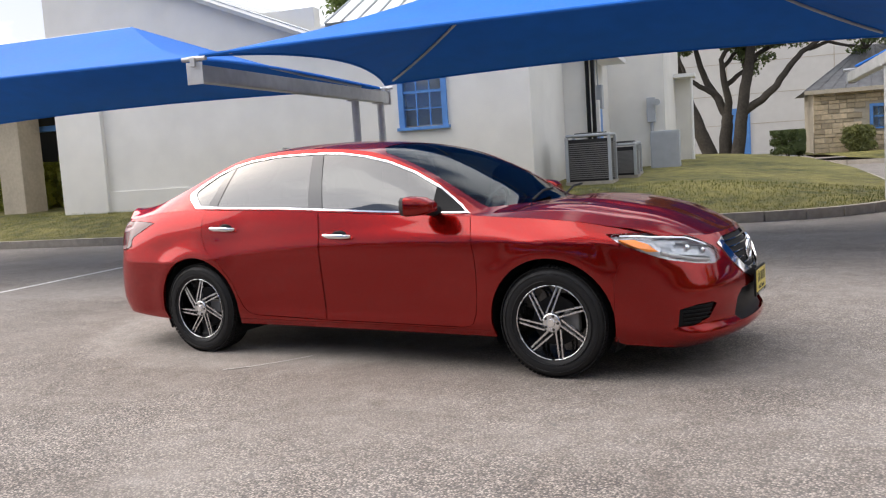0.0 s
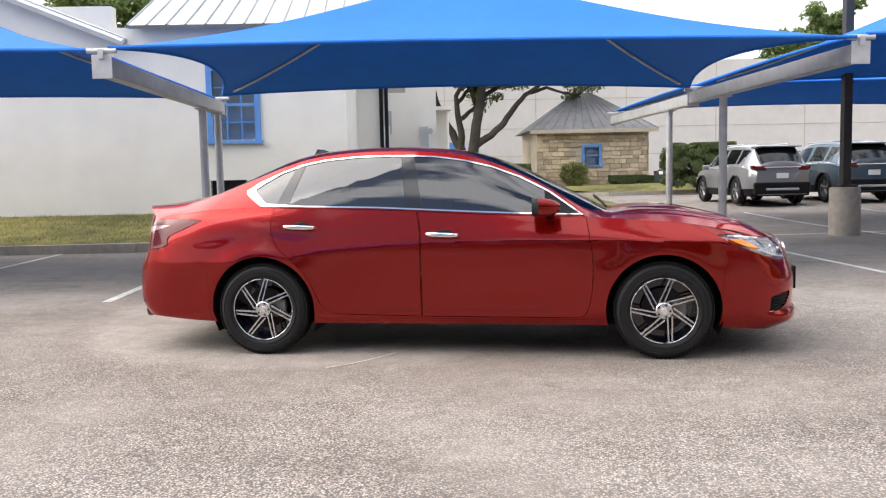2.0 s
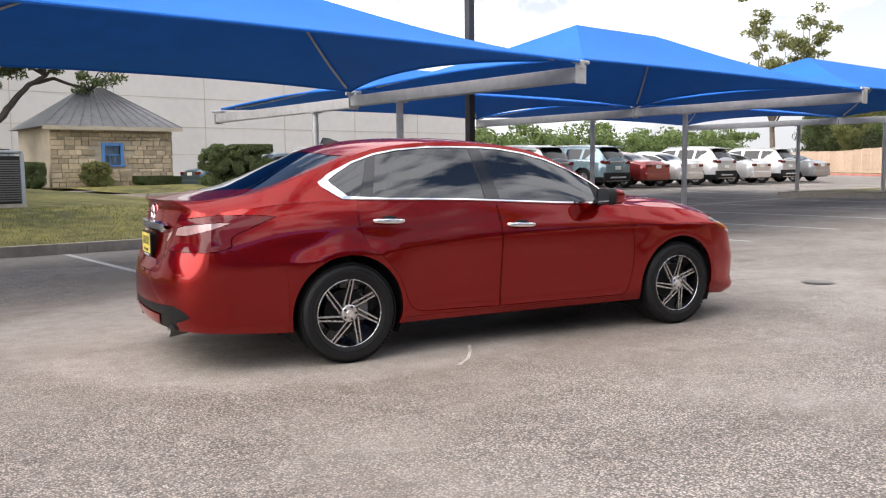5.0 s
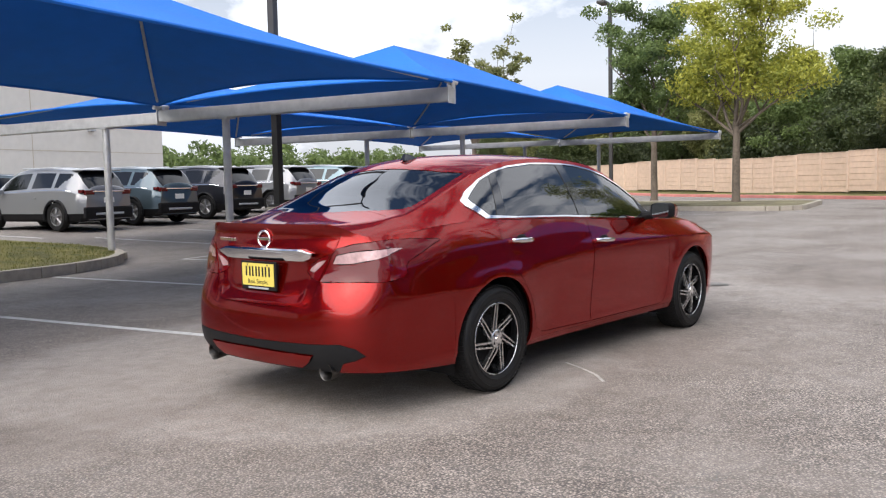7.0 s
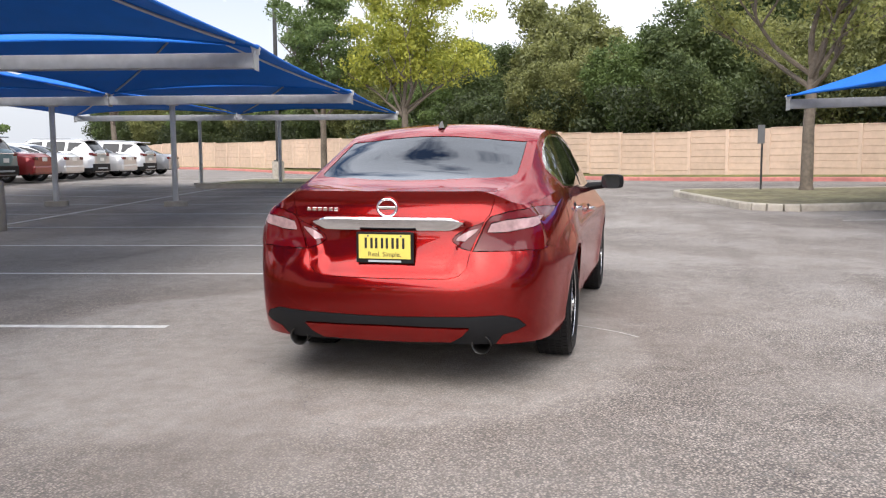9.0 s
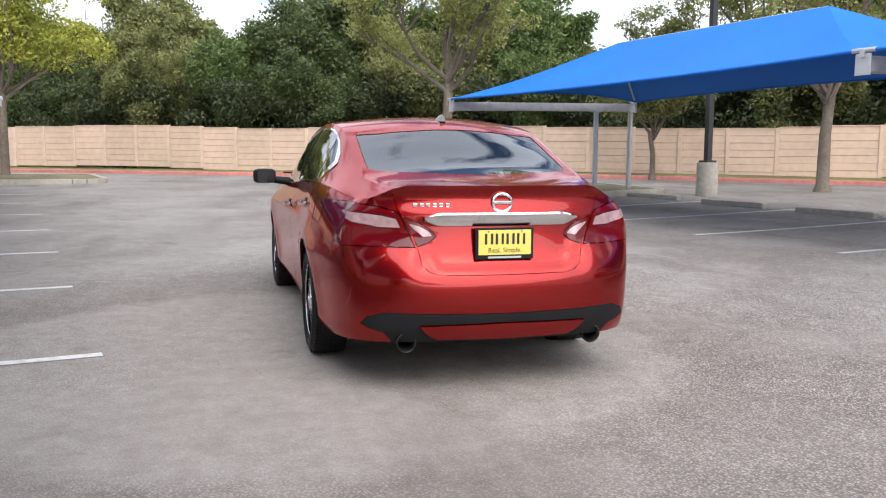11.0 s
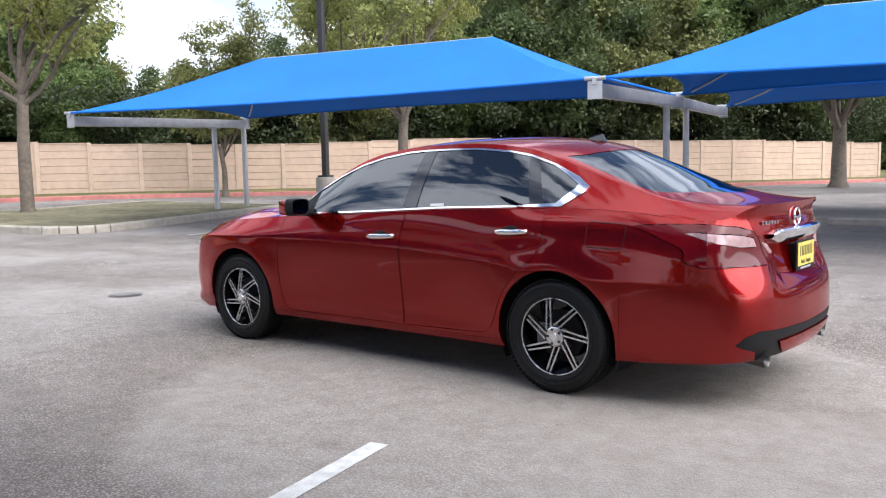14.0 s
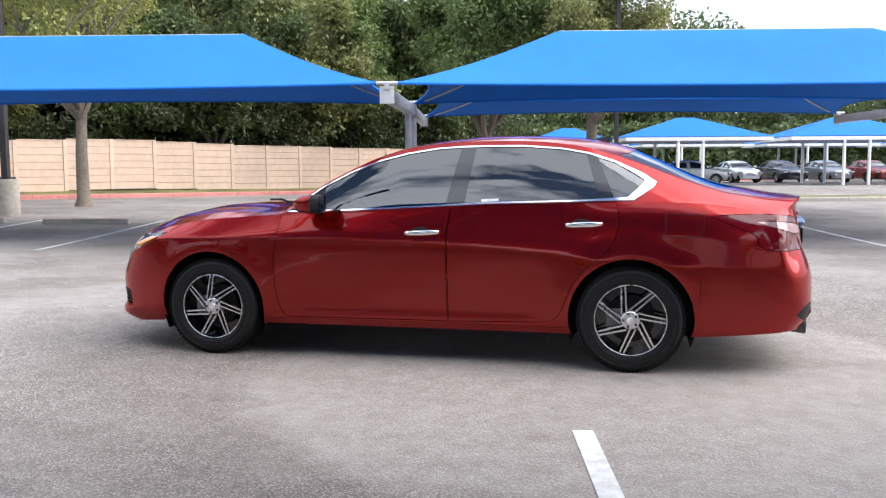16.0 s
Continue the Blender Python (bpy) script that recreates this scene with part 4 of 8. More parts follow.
# ---- the long precast building behind ----
hall = thing("warehouse", ORIGIN, "long beige precast concrete warehouse behind the lot", "building", kind="structure")
part("wall", boxbm(-30, 43.6, 50.0, 50.4, 0.2, 8.4), PANELWALL, hall)
part("wall", boxbm(43.2, 43.6, 50.4, 90, 0.2, 8.4), PANELWALL, hall)
part("roof", boxbm(-30, 43.6, 50.4, 90, 8.1, 8.3), SLATE, hall)
for i in range(12):
    part("joint", boxbm(-28 + 6.0 * i, -27.96 + 6.0 * i, 49.985, 49.999, 0.2, 8.4), MORTAR, hall)
for z in (2.3, 4.1, 6.0):
    part("joint", boxbm(-30, 43.6, 49.985, 49.998, z, z + 0.035), MORTAR, hall)
part("door", boxbm(2.2, 3.3, 49.93, 49.999, 0.4, 3.3), BLUEPAINT, hall, "blue painted steel door")
for u in (24.0, 36.5):
    part("wall_lamp", boxbm(u, u + 0.5, 49.6, 49.99, 5.6, 5.85, bevel=0.03), GREYBOX, hall)


# ---- precast fence ----
def fence():
    a, e = Vector((-2.2, -43.78, 0)), Vector((86.0, 48.8, 0))
    d = (e - a).normalized()
    step = 1.78
    n = int((e - a).length / step)
    root = thing("boundary_fence", ORIGIN, "tan precast concrete fence with plank-like panels", "fence")
    ang = math.degrees(math.atan2(d.y, d.x))
    pan = bmesh.new()
    hgt = 1.92
    sec = []
    for k in range(7):
        z0_, z1_ = hgt / 7 * k, hgt / 7 * (k + 1)
        o_ = -0.036 - 0.004 * (k % 2)
        sec += [(-0.02, z0_), (o_, z0_ + 0.014), (o_ + 0.010, z1_ - 0.022), (-0.02, z1_ - 0.010)]
    sec += [(0.03, hgt), (0.03, 0)]
    ends = [[pan.verts.new((x_, -y_, z_)) for y_, z_ in sec] for x_ in (0.07, step - 0.07)]
    for i_ in range(len(sec)):
        pan.faces.new((ends[0][i_], ends[1][i_], ends[1][(i_ + 1) % len(sec)], ends[0][(i_ + 1) % len(sec)]))
    pan.faces.new(ends[0])
    pan.faces.new(list(reversed(ends[1])))
    bmesh.ops.recalc_face_normals(pan, faces=pan.faces)
    me = bpy.data.meshes.new("panel")
    pan.to_mesh(me)
    pan.free()
    me.materials.append(FENCE)
    pb = boxbm(-0.075, 0.075, -0.06, 0.07, 0, hgt + 0.03, bevel=0.012)
    mp = bpy.data.meshes.new("post")
    pb.to_mesh(mp)
    pb.free()
    mp.materials.append(FENCEPOST)
    cap = boxbm(0.077, step - 0.077, -0.05, 0.055, hgt - 0.005, hgt + 0.025)
    mc = bpy.data.meshes.new("cap_rail")
    cap.to_mesh(mc)
    cap.free()
    mc.materials.append(FENCEPOST)
    for i in range(n):
        p = a + d * step * i
        drop = 0.05 * round(1.4 * math.sin(i * 0.63) + 0.021 * i) - 0.30 * ease(8, 0, i)
        z = 0.36 + drop + 0.1 * ease(20, 60, p.x)
        m = Matrix.Translation((p.x, p.y, z)) @ Matrix.Rotation(radians(ang), 4, "Z")
        for nm, data in (("panel", me), ("post", mp), ("cap_rail", mc)):
            o = new(nm, data)
            o.parent = root
            o.matrix_local = m
    return a, d, ang


fa, fd, fang = fence()
# verge and red kerb on the lot's side of the fence, and a drive between
nv = Vector((-fd.y, fd.x, 0))


def offset_strip(dist0, dist1, s0=-30, s1=115):
    p = [fa + fd * s0 + nv * dist0, fa + fd * s1 + nv * dist0, fa + fd * s1 + nv * dist1, fa + fd * s0 + nv * dist1]
    return [(q.x, q.y) for q in p]


patch("verge", offset_strip(-60, 3.4), lambda u, v: gz(u, v) + 0.14, GRASS, 4.0, "dry grass verge in front of the fence")
k0, k1 = fa + fd * -30 + nv * 3.5, fa + fd * 115 + nv * 3.5
kerb_run("kerb_red", [(k0.x, k0.y), (k1.x, k1.y)], KERB_RED, 0.15, 0.16, 0.012, 3.0)


# signposts
def sign_post(u, v, h):
    root = thing("sign_post", lot(u, v, gz(u, v) + 0.1, 200), "small sign seen on a thin steel post", "sign")
    part("post", tube(bmesh.new(), [(0, 0, -0.1), (0, 0, h)], 0.028, 8), STEELDARK, root)
    part("plate", boxbm(-0.15, 0.15, -0.035, -0.03, h - 0.48, h + 0.02, bevel=0.001), GREYMETAL, root)


sign_post(16.9, -7.6, 1.75)
sign_post(22.8, -18.5, 1.6)


# ---- trees and shrubs ----
def leaf_cloud(name, clumps, per, size, material, parent, seed):
    """Many small leaves gathered in clumps. clumps: centre and radius of each."""
    rng = np.random.default_rng(seed)
    P = []
    for (c, r) in clumps:
        d = rng.normal(size=(per, 3))
        d /= np.linalg.norm(d, axis=1)[:, None]
        d *= (rng.random(per) ** 0.45)[:, None] * r
        d[:, 2] *= 0.62
        P.append(d + np.array(c))
    P = np.concatenate(P)
    n = len(P)
    a = rng.normal(size=(n, 3))
    a /= np.linalg.norm(a, axis=1)[:, None]
    h = rng.normal(size=(n, 3))
    b = np.cross(a, h)
    b /= np.linalg.norm(b, axis=1)[:, None]
    s = size * rng.uniform(0.6, 1.35, n)[:, None]
    V = np.stack([P - a * s, P + b * s * 0.45, P + a * s, P - b * s * 0.45], axis=1).reshape(-1, 3)
    me = bpy.data.meshes.new(name)
    me.vertices.add(4 * n)
    me.vertices.foreach_set("co", V.ravel())
    me.loops.add(4 * n)
    me.loops.foreach_set("vertex_index", np.arange(4 * n))
    me.polygons.add(n)
    me.polygons.foreach_set("loop_start", np.arange(0, 4 * n, 4))
    me.polygons.foreach_set("loop_total", np.full(n, 4))
    me.update()
    me.materials.append(material)
    ob = new(name, me)
    ob.parent = parent
    return ob


def tree(m, h, spread, trunk_r, fork, material, bark, seed, label, per=260, size=0.16, clump=0.8, n_limbs=7, lean=0.0, crown_low=0.35, group="", keep=0.92):
    """Tapered trunk, forking limbs, and a crown of leafy clumps on the limbs' ends."""
    rng = random.Random(seed)
    root = thing("tree", m, label, "tree", group)
    tr = bmesh.new()
    top = Vector((lean, rng.uniform(-0.2, 0.2), fork))
    tube(tr, [(0, 0, -0.15), (0.0, 0, 0.12), (lean * 0.3, 0, fork * 0.5), top], [trunk_r * 1.7, trunk_r * 1.15, trunk_r, trunk_r * 0.85], 12)
    tips = []

    def limb(p, d, ln, r, depth):
        pts, rad = [p], [r]
        q = p.copy()
        k = 5
        for i in range(k):
            d = (d + Vector((rng.uniform(-0.28, 0.28), rng.uniform(-0.28, 0.28), rng.uniform(-0.1, 0.22)))).normalized()
            q = q + d * ln / k
            pts.append(q.copy())
            rad.append(r * (1 - 0.75 * (i + 1) / k))
            if i >= 1:
                tips.append((q.copy(), depth))
        tube(tr, pts, rad, 6, cap=False)
        if depth < 2:
            for j in range(3 if depth == 0 else 2):
                i = rng.randint(2, k)
                dd = (d + Vector((rng.uniform(-1, 1), rng.uniform(-1, 1), rng.uniform(-0.15, 0.6)))).normalized()
                limb(pts[i], dd, ln * rng.uniform(0.45, 0.65), rad[i] * 0.8 + 0.008, depth + 1)

    for i in range(n_limbs):
        a = 2 * math.pi * (i + rng.uniform(-0.3, 0.3)) / n_limbs
        up = rng.uniform(0.5, 1.5) if i % 3 else 2.6
        d = Vector((math.cos(a), math.sin(a), up)).normalized()
        reach = spread * rng.uniform(0.75, 1.05) if i % 3 else (h - fork) * 0.72
        start = Vector((0, 0, fork * rng.uniform(0.72, 1.0)))
        start.x = lean * start.z / fork
        limb(start, d, reach, trunk_r * 0.5, 0)
    part("trunk", tr, bark, root, "", 50)
    cl = []
    for q, depth in tips:
        if q.z > h * crown_low and rng.random() < keep:
            cl.append(((q.x + rng.uniform(-0.3, 0.3), q.y + rng.uniform(-0.3, 0.3), q.z + rng.uniform(-0.1, 0.35)), clump * rng.uniform(0.55, 1.2)))
    leaf_cloud("crown", cl, per, size, material, root, seed)
    return root


def at(u, v, turn=0.0, s=1.0, dz=0.12):
    return lot(u, v, gz(u, v) + dz, turn) @ Matrix.Diagonal((s, s, s, 1))


# free-standing trees of the lot
tree(at(26.9, 3.0), 8.6, 3.0, 0.135, 3.1, LEAF_Y, BARK, 11, "young tree with yellow-green leaves on a planted island", per=210, size=0.072, clump=0.66, n_limbs=9, keep=0.42, crown_low=0.42)
tree(at(29.0, 6.6), 7.8, 2.4, 0.13, 3.0, LEAF_G, BARK, 12, "dark green young tree on a planted island", per=210, size=0.075, clump=0.62, keep=0.5)
tree(at(16.3, -8.6), 9.2, 3.6, 0.145, 3.6, LEAF_S, BARK, 13, "thin-crowned tree with sparse olive leaves on an island", per=150, size=0.068, clump=0.66, n_limbs=9, keep=0.42)
tree(at(10.6, -17.5), 9.0, 4.0, 0.155, 2.9, LEAF_S, BARK, 14, "sparse spreading tree before the fence", per=190, size=0.068, clump=0.68, n_limbs=9, keep=0.55)
tree(at(17.8, -17.5), 5.0, 2.0, 0.09, 1.6, LEAF_O, BARK, 15, "small crooked tree before the fence", per=110, size=0.065, clump=0.52)
tree(at(-1.0, -31.0), 9.5, 4.2, 0.26, 2.6, LEAF_G, BARK, 16, "broad green tree beside the drive", per=330, size=0.105, clump=0.95, n_limbs=9)
tree(at(-5.0, -27.5), 9.0, 3.4, 0.22, 3.6, LEAF_O, BARK, 17, "tall thin tree beside the drive", per=190, size=0.085, clump=0.8)
# live oaks beside the office: three trunks, long dark limbs, leaves hanging from their ends
def live_oak(u, v, limbs, label, seed, crowns):
    root = thing("tree", lot(u, v, 0), label, "tree", "live oaks by the office")
    rg = random.Random(seed)
    b = bmesh.new()
    cl_ = []
    for r0, r1, depth, pts in limbs:
        n_ = len(pts)
        path, rad = [], []
        for i_ in range((n_ - 1) * 3 + 1):
            t_ = i_ / 3
            k_ = min(int(t_), n_ - 2)
            f_ = t_ - k_
            (x0_, z0_), (x1_, z1_) = pts[k_], pts[k_ + 1]
            w_ = t_ / (n_ - 1)
            path.append((x0_ + (x1_ - x0_) * f_ - u + rg.uniform(-0.03, 0.03), depth * w_, z0_ + (z1_ - z0_) * f_ + rg.uniform(-0.03, 0.03)))
            rad.append(r0 + (r1 - r0) * w_)
        tube(b, path, rad, 10)
        end = Vector(path[-1])
        if crowns and end.z > 4.4:
            for q_ in range(9):
                tip = end + Vector((rg.uniform(-0.9, 0.9), rg.uniform(-1.2, 1.2), rg.uniform(-0.25, 1.7)))
                tube(b, [end, end.lerp(tip, 0.5) + Vector((0, 0, 0.12)), tip], [r1, r1 * 0.6, 0.012], 5, cap=False)
                cl_.append((tuple(tip), rg.uniform(0.28, 0.55)))
    for q_ in range(70):
        cl_.append(((rg.uniform(-2.8, 4.6), rg.uniform(-2.5, 2.5), rg.uniform(6.2, 8.8)), rg.uniform(0.5, 0.9)))
    part("trunk", b, BARKDARK, root, "", 50)
    leaf_cloud("crown", cl_, 150, 0.085, LEAF_D, root, seed)


live_oak(2.0, 34.4, [
    (0.34, 0.24, 0.0, [(1.93, 0.4), (1.93, 0.85), (1.99, 1.8), (2.06, 2.5)]),
    (0.20, 0.09, 0.5, [(2.06, 2.4), (1.66, 3.25), (1.22, 4.0), (0.86, 5.1), (0.65, 6.0)]),
    (0.13, 0.06, -0.6, [(1.55, 3.43), (0.93, 3.78), (0.36, 4.25), (0.05, 5.3)]),
    (0.19, 0.08, -0.5, [(2.06, 2.4), (2.12, 3.3), (1.92, 4.15), (1.88, 4.9), (2.29, 5.6)]),
    (0.12, 0.08, 0.6, [(2.08, 3.8), (2.48, 4.17), (2.88, 4.45)]),
    (0.10, 0.05, 0.4, [(1.99, 4.6), (2.57, 5.3), (2.8, 5.8)]),
    (0.15, 0.05, 0.9, [(2.9, 4.4), (3.3, 5.0), (4.0, 5.35), (4.6, 5.6)])], "old live oak with dark forking limbs on the lawn", 21, True)
live_oak(2.5, 34.0, [
    (0.31, 0.20, 0.0, [(2.38, 0.4), (2.42, 0.8), (2.59, 2.0), (2.73, 3.15), (2.93, 4.3), (3.13, 5.7)]),
    (0.19, 0.09, -0.4, [(2.75, 2.6), (3.51, 3.05), (4.08, 3.6), (4.53, 4.25), (5.08, 4.85), (5.73, 5.25)]),
    (0.09, 0.04, -0.5, [(5.4, 5.0), (6.15, 5.2), (6.88, 4.95), (7.5, 4.75)])], "straight live oak with one long side limb", 22, True)
live_oak(1.2, 34.4, [
    (0.36, 0.24, 0.3, [(1.35, 0.4), (1.25, 0.9), (0.87, 1.9), (0.44, 3.0), (0.06, 4.0), (-0.2, 5.4)])], "leaning live oak trunk beside the office corner", 23, True)
tree(at(39.4, 20.0), 9.2, 2.4, 0.14, 3.4, LEAF_O, BARK, 26, "thin young tree rising beyond the canopies", per=70, size=0.11, clump=0.5, keep=0.4)
tree(at(34, 66, 0, 1.2), 11, 4.0, 0.25, 4, LEAF_G, BARK, 24, "tree rising behind the roofs", per=110, size=0.16)
tree(at(-12, 40, 0, 1.3), 9, 4.0, 0.25, 4, LEAF_G, BARK, 25, "tree rising behind the roofs", per=110, size=0.16)

# the wood behind the fence: a few kinds, repeated
kinds = [
    tree(at(40, -14, 0, 1.0), 10.5, 4.6, 0.22, 2.4, LEAF_D, BARK, 31, "dense dark green tree in the wood behind the fence", per=170, size=0.15, clump=1.2, n_limbs=10, crown_low=0.1, group="wood behind the fence"),
    tree(at(33, -20, 0, 1.0), 11.5, 4.2, 0.2, 3.2, LEAF_G, BARK, 32, "broad-leaved green tree in the wood behind the fence", per=160, size=0.16, clump=1.15, n_limbs=10, crown_low=0.12, group="wood behind the fence"),
    tree(at(48, -4, 0, 1.0), 9.5, 4.4, 0.2, 2.2, LEAF_O, BARK, 33, "olive green tree in the wood behind the fence", per=170, size=0.145, clump=1.15, n_limbs=10, crown_low=0.1, group="wood behind the fence"),
]
WOOD_TOP = [(0, 13.6), (16, 13.2), (21, 11.8), (25, 10.4), (28, 7.2), (31, 7.6), (34.5, 6.0), (37, 6.3), (38.5, 8.2), (45, 8.6), (52, 8.4), (56, 9.3), (62, 8.7), (85, 9.0), (125, 9.0)]
TOPS = [max(v.co.z for c in q.children for v in c.data.vertices) for q in kinds]


def wood_top(s):
    return float(np.interp(s, [q[0] for q in WOOD_TOP], [q[1] for q in WOOD_TOP]))


rng = random.Random(9)
k = 0
for row, off in enumerate((-3.2, -6.5, -11.0)):
    s = 2.0 + row * 1.9
    while s < 119:
        p = fa + fd * s + nv * (off + rng.uniform(-0.9, 0.9))
        sc = wood_top(s) / TOPS[(k * 7 + row) % 3] * (rng.uniform(0.66, 0.88) if row == 0 else rng.uniform(0.86, 1.02))
        copy_thing(kinds[(k * 7 + row) % 3], at(p.x, p.y, rng.uniform(0, 360), sc, 0.0))
        k += 1
        s += rng.uniform(4.2, 6.0) if row < 2 else rng.uniform(5.5, 7.5)
# low growth under the wood, its leaves coloured dark for the shade there
rngn = np.random.default_rng(4)
cl = []
for i in range(1000):
    p = fa + fd * rngn.uniform(-3, 118) + nv * rngn.uniform(-8, -1.4)
    cl.append(((p.x, p.y, rngn.uniform(0.8, 4.4)), rngn.uniform(0.9, 1.5)))
deep = []
for i in range(520):
    p = fa + fd * rngn.uniform(-6, 70) + nv * rngn.uniform(-13, -8)
    deep.append(((p.x, p.y, rngn.uniform(0.6, 4.6)), rngn.uniform(1.1, 1.7)))
dp = leaf_cloud("undergrowth", deep, 130, 0.26, LEAF_SHADE, None, 61)
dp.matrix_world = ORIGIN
tagged(dp, "tangled growth deep in the wood, shade put into its dark leaf colour", "undergrowth", kind="stuff")
under = leaf_cloud("undergrowth", cl, 330, 0.11, LEAF_SHADE, None, 6)
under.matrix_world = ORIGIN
tagged(under, "tangled undergrowth behind the fence, shade put into its dark leaf colour", "undergrowth", kind="stuff")
# far woods to the north-east and south-west
cl = []
for i in range(260):
    a = rngn.uniform(50, 150)
    cl.append(((a, 0.72 * a + 30 + rngn.uniform(-4, 12), rngn.uniform(0.5, 5.5)), rngn.uniform(1.6, 2.8)))
south = []
for i in range(700):
    a = rngn.uniform(-100, 8)
    south.append(((a, rngn.uniform(-90, -74), 0.5 + (11.5 + 2.5 * math.sin(a * 0.21) + 1.5 * math.sin(a * 0.53)) * rngn.random() ** 0.8), rngn.uniform(1.8, 3.4)))
for i in range(420):
    south.append(((rngn.uniform(-70, 8), rngn.uniform(-73, -69), rngn.uniform(0.3, 4.5)), rngn.uniform(1.2, 2.0)))
for i in range(380):
    a = rngn.uniform(25, 190)
    cl.append(((a, 64 + 0.25 * a + rngn.uniform(-3, 8), rngn.uniform(0.5, 4.8 + 0.02 * a + 1.2 * math.sin(a * 0.3))), rngn.uniform(1.4, 2.6)))
for i in range(420):
    south.append(((rngn.uniform(-100, 8), rngn.uniform(-98, -91), rngn.uniform(0.3, 7.5)), rngn.uniform(2.2, 3.2)))
far = leaf_cloud("far_woods", cl, 150, 0.36, LEAF_G, None, 7)
far.matrix_world = ORIGIN
sw = leaf_cloud("far_woods", south, 170, 0.27, LEAF_D, None, 8)
sw.matrix_world = ORIGIN
tagged(sw, "dark green woods behind the far lot", "woods", kind="stuff")
tagged(far, "distant line of green trees beyond the lot", "woods", kind="stuff")


def shrub(u, v, w, d, h, material, seed, label, boxy=True, dz=0.4, size=0.05, per=220):
    root = thing("bush", lot(u, v, gz(u, v) + dz), label, "bush")
    rg = np.random.default_rng(seed)
    cl2 = []
    for i in range(150 if w > 2 else 60):
        cl2.append(((rg.uniform(-w / 2, w / 2), rg.uniform(-d / 2, d / 2), rg.uniform(0.1, h)), 0.26))
    fo = leaf_cloud("foliage", cl2, per, size, material, root, seed)
    if boxy:
        for w_ in fo.data.vertices:
            w_.co.x = min(max(w_.co.x, -w / 2), w / 2)
            w_.co.y = min(max(w_.co.y, -d / 2), d / 2)
            w_.co.z = min(w_.co.z, h)
    st = bmesh.new()
    for i in range(5):
        a = i * 1.26
        tube(st, [(0, 0, -0.1), (0.25 * math.cos(a) * w, 0.25 * math.sin(a) * d, h * 0.7)], [0.03, 0.012], 6)
    part("stems", st, BARKDARK, root)
    return root


shrub(4.35, 31.9, 1.35, 1.0, 1.1, LEAF_D, 41, "clipped dark green bush on the lawn", dz=0.35, size=0.045)
shrub(10.8, 26.5, 2.6, 1.4, 1.7, LEAF_D, 42, "large clipped hedge block", dz=0.3, size=0.055, per=260)
shrub(6.9, 31.3, 0.8, 0.8, 0.9, LEAF_O, 43, "spiky olive shrub before the stone house", boxy=False, dz=0.4)
shrub(9.3, 31.4, 1.6, 0.6, 0.4, LEAF_D, 44, "low dark shrub before the stone house", dz=0.4)
shrub(10.4, 31.4, 0.8, 0.6, 0.35, LEAF_D, 45, "low dark shrub before the stone house", dz=0.4)
shrub(-18.5, 15.0, 3.0, 1.5, 1.6, LEAF_Y, 46, "bright green shrubs under the porch", dz=0.3, size=0.08)
shrub(-22.5, 14.0, 3.0, 1.5, 1.7, LEAF_G, 47, "green shrubs beside the porch", dz=0.3, size=0.08)
shrub(-16.2, 15.2, 1.2, 1.0, 1.9, LEAF_Y, 48, "bright green shrubs under the porch", dz=0.3, size=0.08)


# ---- lofted car bodies ----
def curve_at(table, x):
    """Smooth value of a table of (x, y) at x (Catmull-Rom)."""
    n = len(table)
    if x <= table[0][0]:
        return table[0][1]
    if x >= table[-1][0]:
        return table[-1][1]
    for i in range(n - 1):
        if x <= table[i + 1][0]:
            break
    x0, y0 = table[i]
    x1, y1 = table[i + 1]
    h = x1 - x0
    m0 = (y1 - table[i - 1][1]) / (x1 - table[i - 1][0]) if i > 0 else (y1 - y0) / h
    m1 = (table[i + 2][1] - y0) / (table[i + 2][0] - x0) if i + 2 < n else (y1 - y0) / h
    t = (x - x0) / h
    t2, t3 = t * t, t * t * t
    return (2 * t3 - 3 * t2 + 1) * y0 + (t3 - 2 * t2 + t) * h * m0 + (-2 * t3 + 3 * t2) * y1 + (t3 - t2) * h * m1


def paint(name, color, metal=0.45, rough=0.32, spec=0.5):
    m = bpy.data.materials.new(name)
    m.use_nodes = True
    nt = m.node_tree
    b = nt.nodes["Principled BSDF"]
    b.inputs["Base Color"].default_value = (*color, 1)
    b.inputs["Metallic"].default_value = metal
    b.inputs["Roughness"].default_value = rough
    b.inputs["Coat Weight"].default_value = 1.0
    b.inputs["Specular IOR Level"].default_value = spec
    b.inputs["Specular Tint"].default_value = (*[0.25 + 0.75 * c / max(color) for c in color], 1)
    b.inputs["Coat Roughness"].default_value = 0.03
    geo = nt.nodes.new("ShaderNodeNewGeometry")
    n = nt.nodes.new("ShaderNodeTexNoise")
    n.inputs["Scale"].default_value = 900
    nt.links.new(geo.outputs["Position"], n.inputs["Vector"])
    mr = nt.nodes.new("ShaderNodeMapRange")
    mr.inputs["To Min"].default_value, mr.inputs["To Max"].default_value = 0.85, 1.15
    nt.links.new(n.outputs["Fac"], mr.inputs["Value"])
    mx = nt.nodes.new("ShaderNodeMix")
    mx.data_type, mx.blend_type = "RGBA", "MULTIPLY"
    mx.inputs["Factor"].default_value = 1
    mx.inputs["A"].default_value = (*color, 1)
    nt.links.new(mr.outputs["Result"], mx.inputs["B"])
    nt.links.new(mx.outputs["Result"], b.inputs["Base Color"])
    return m


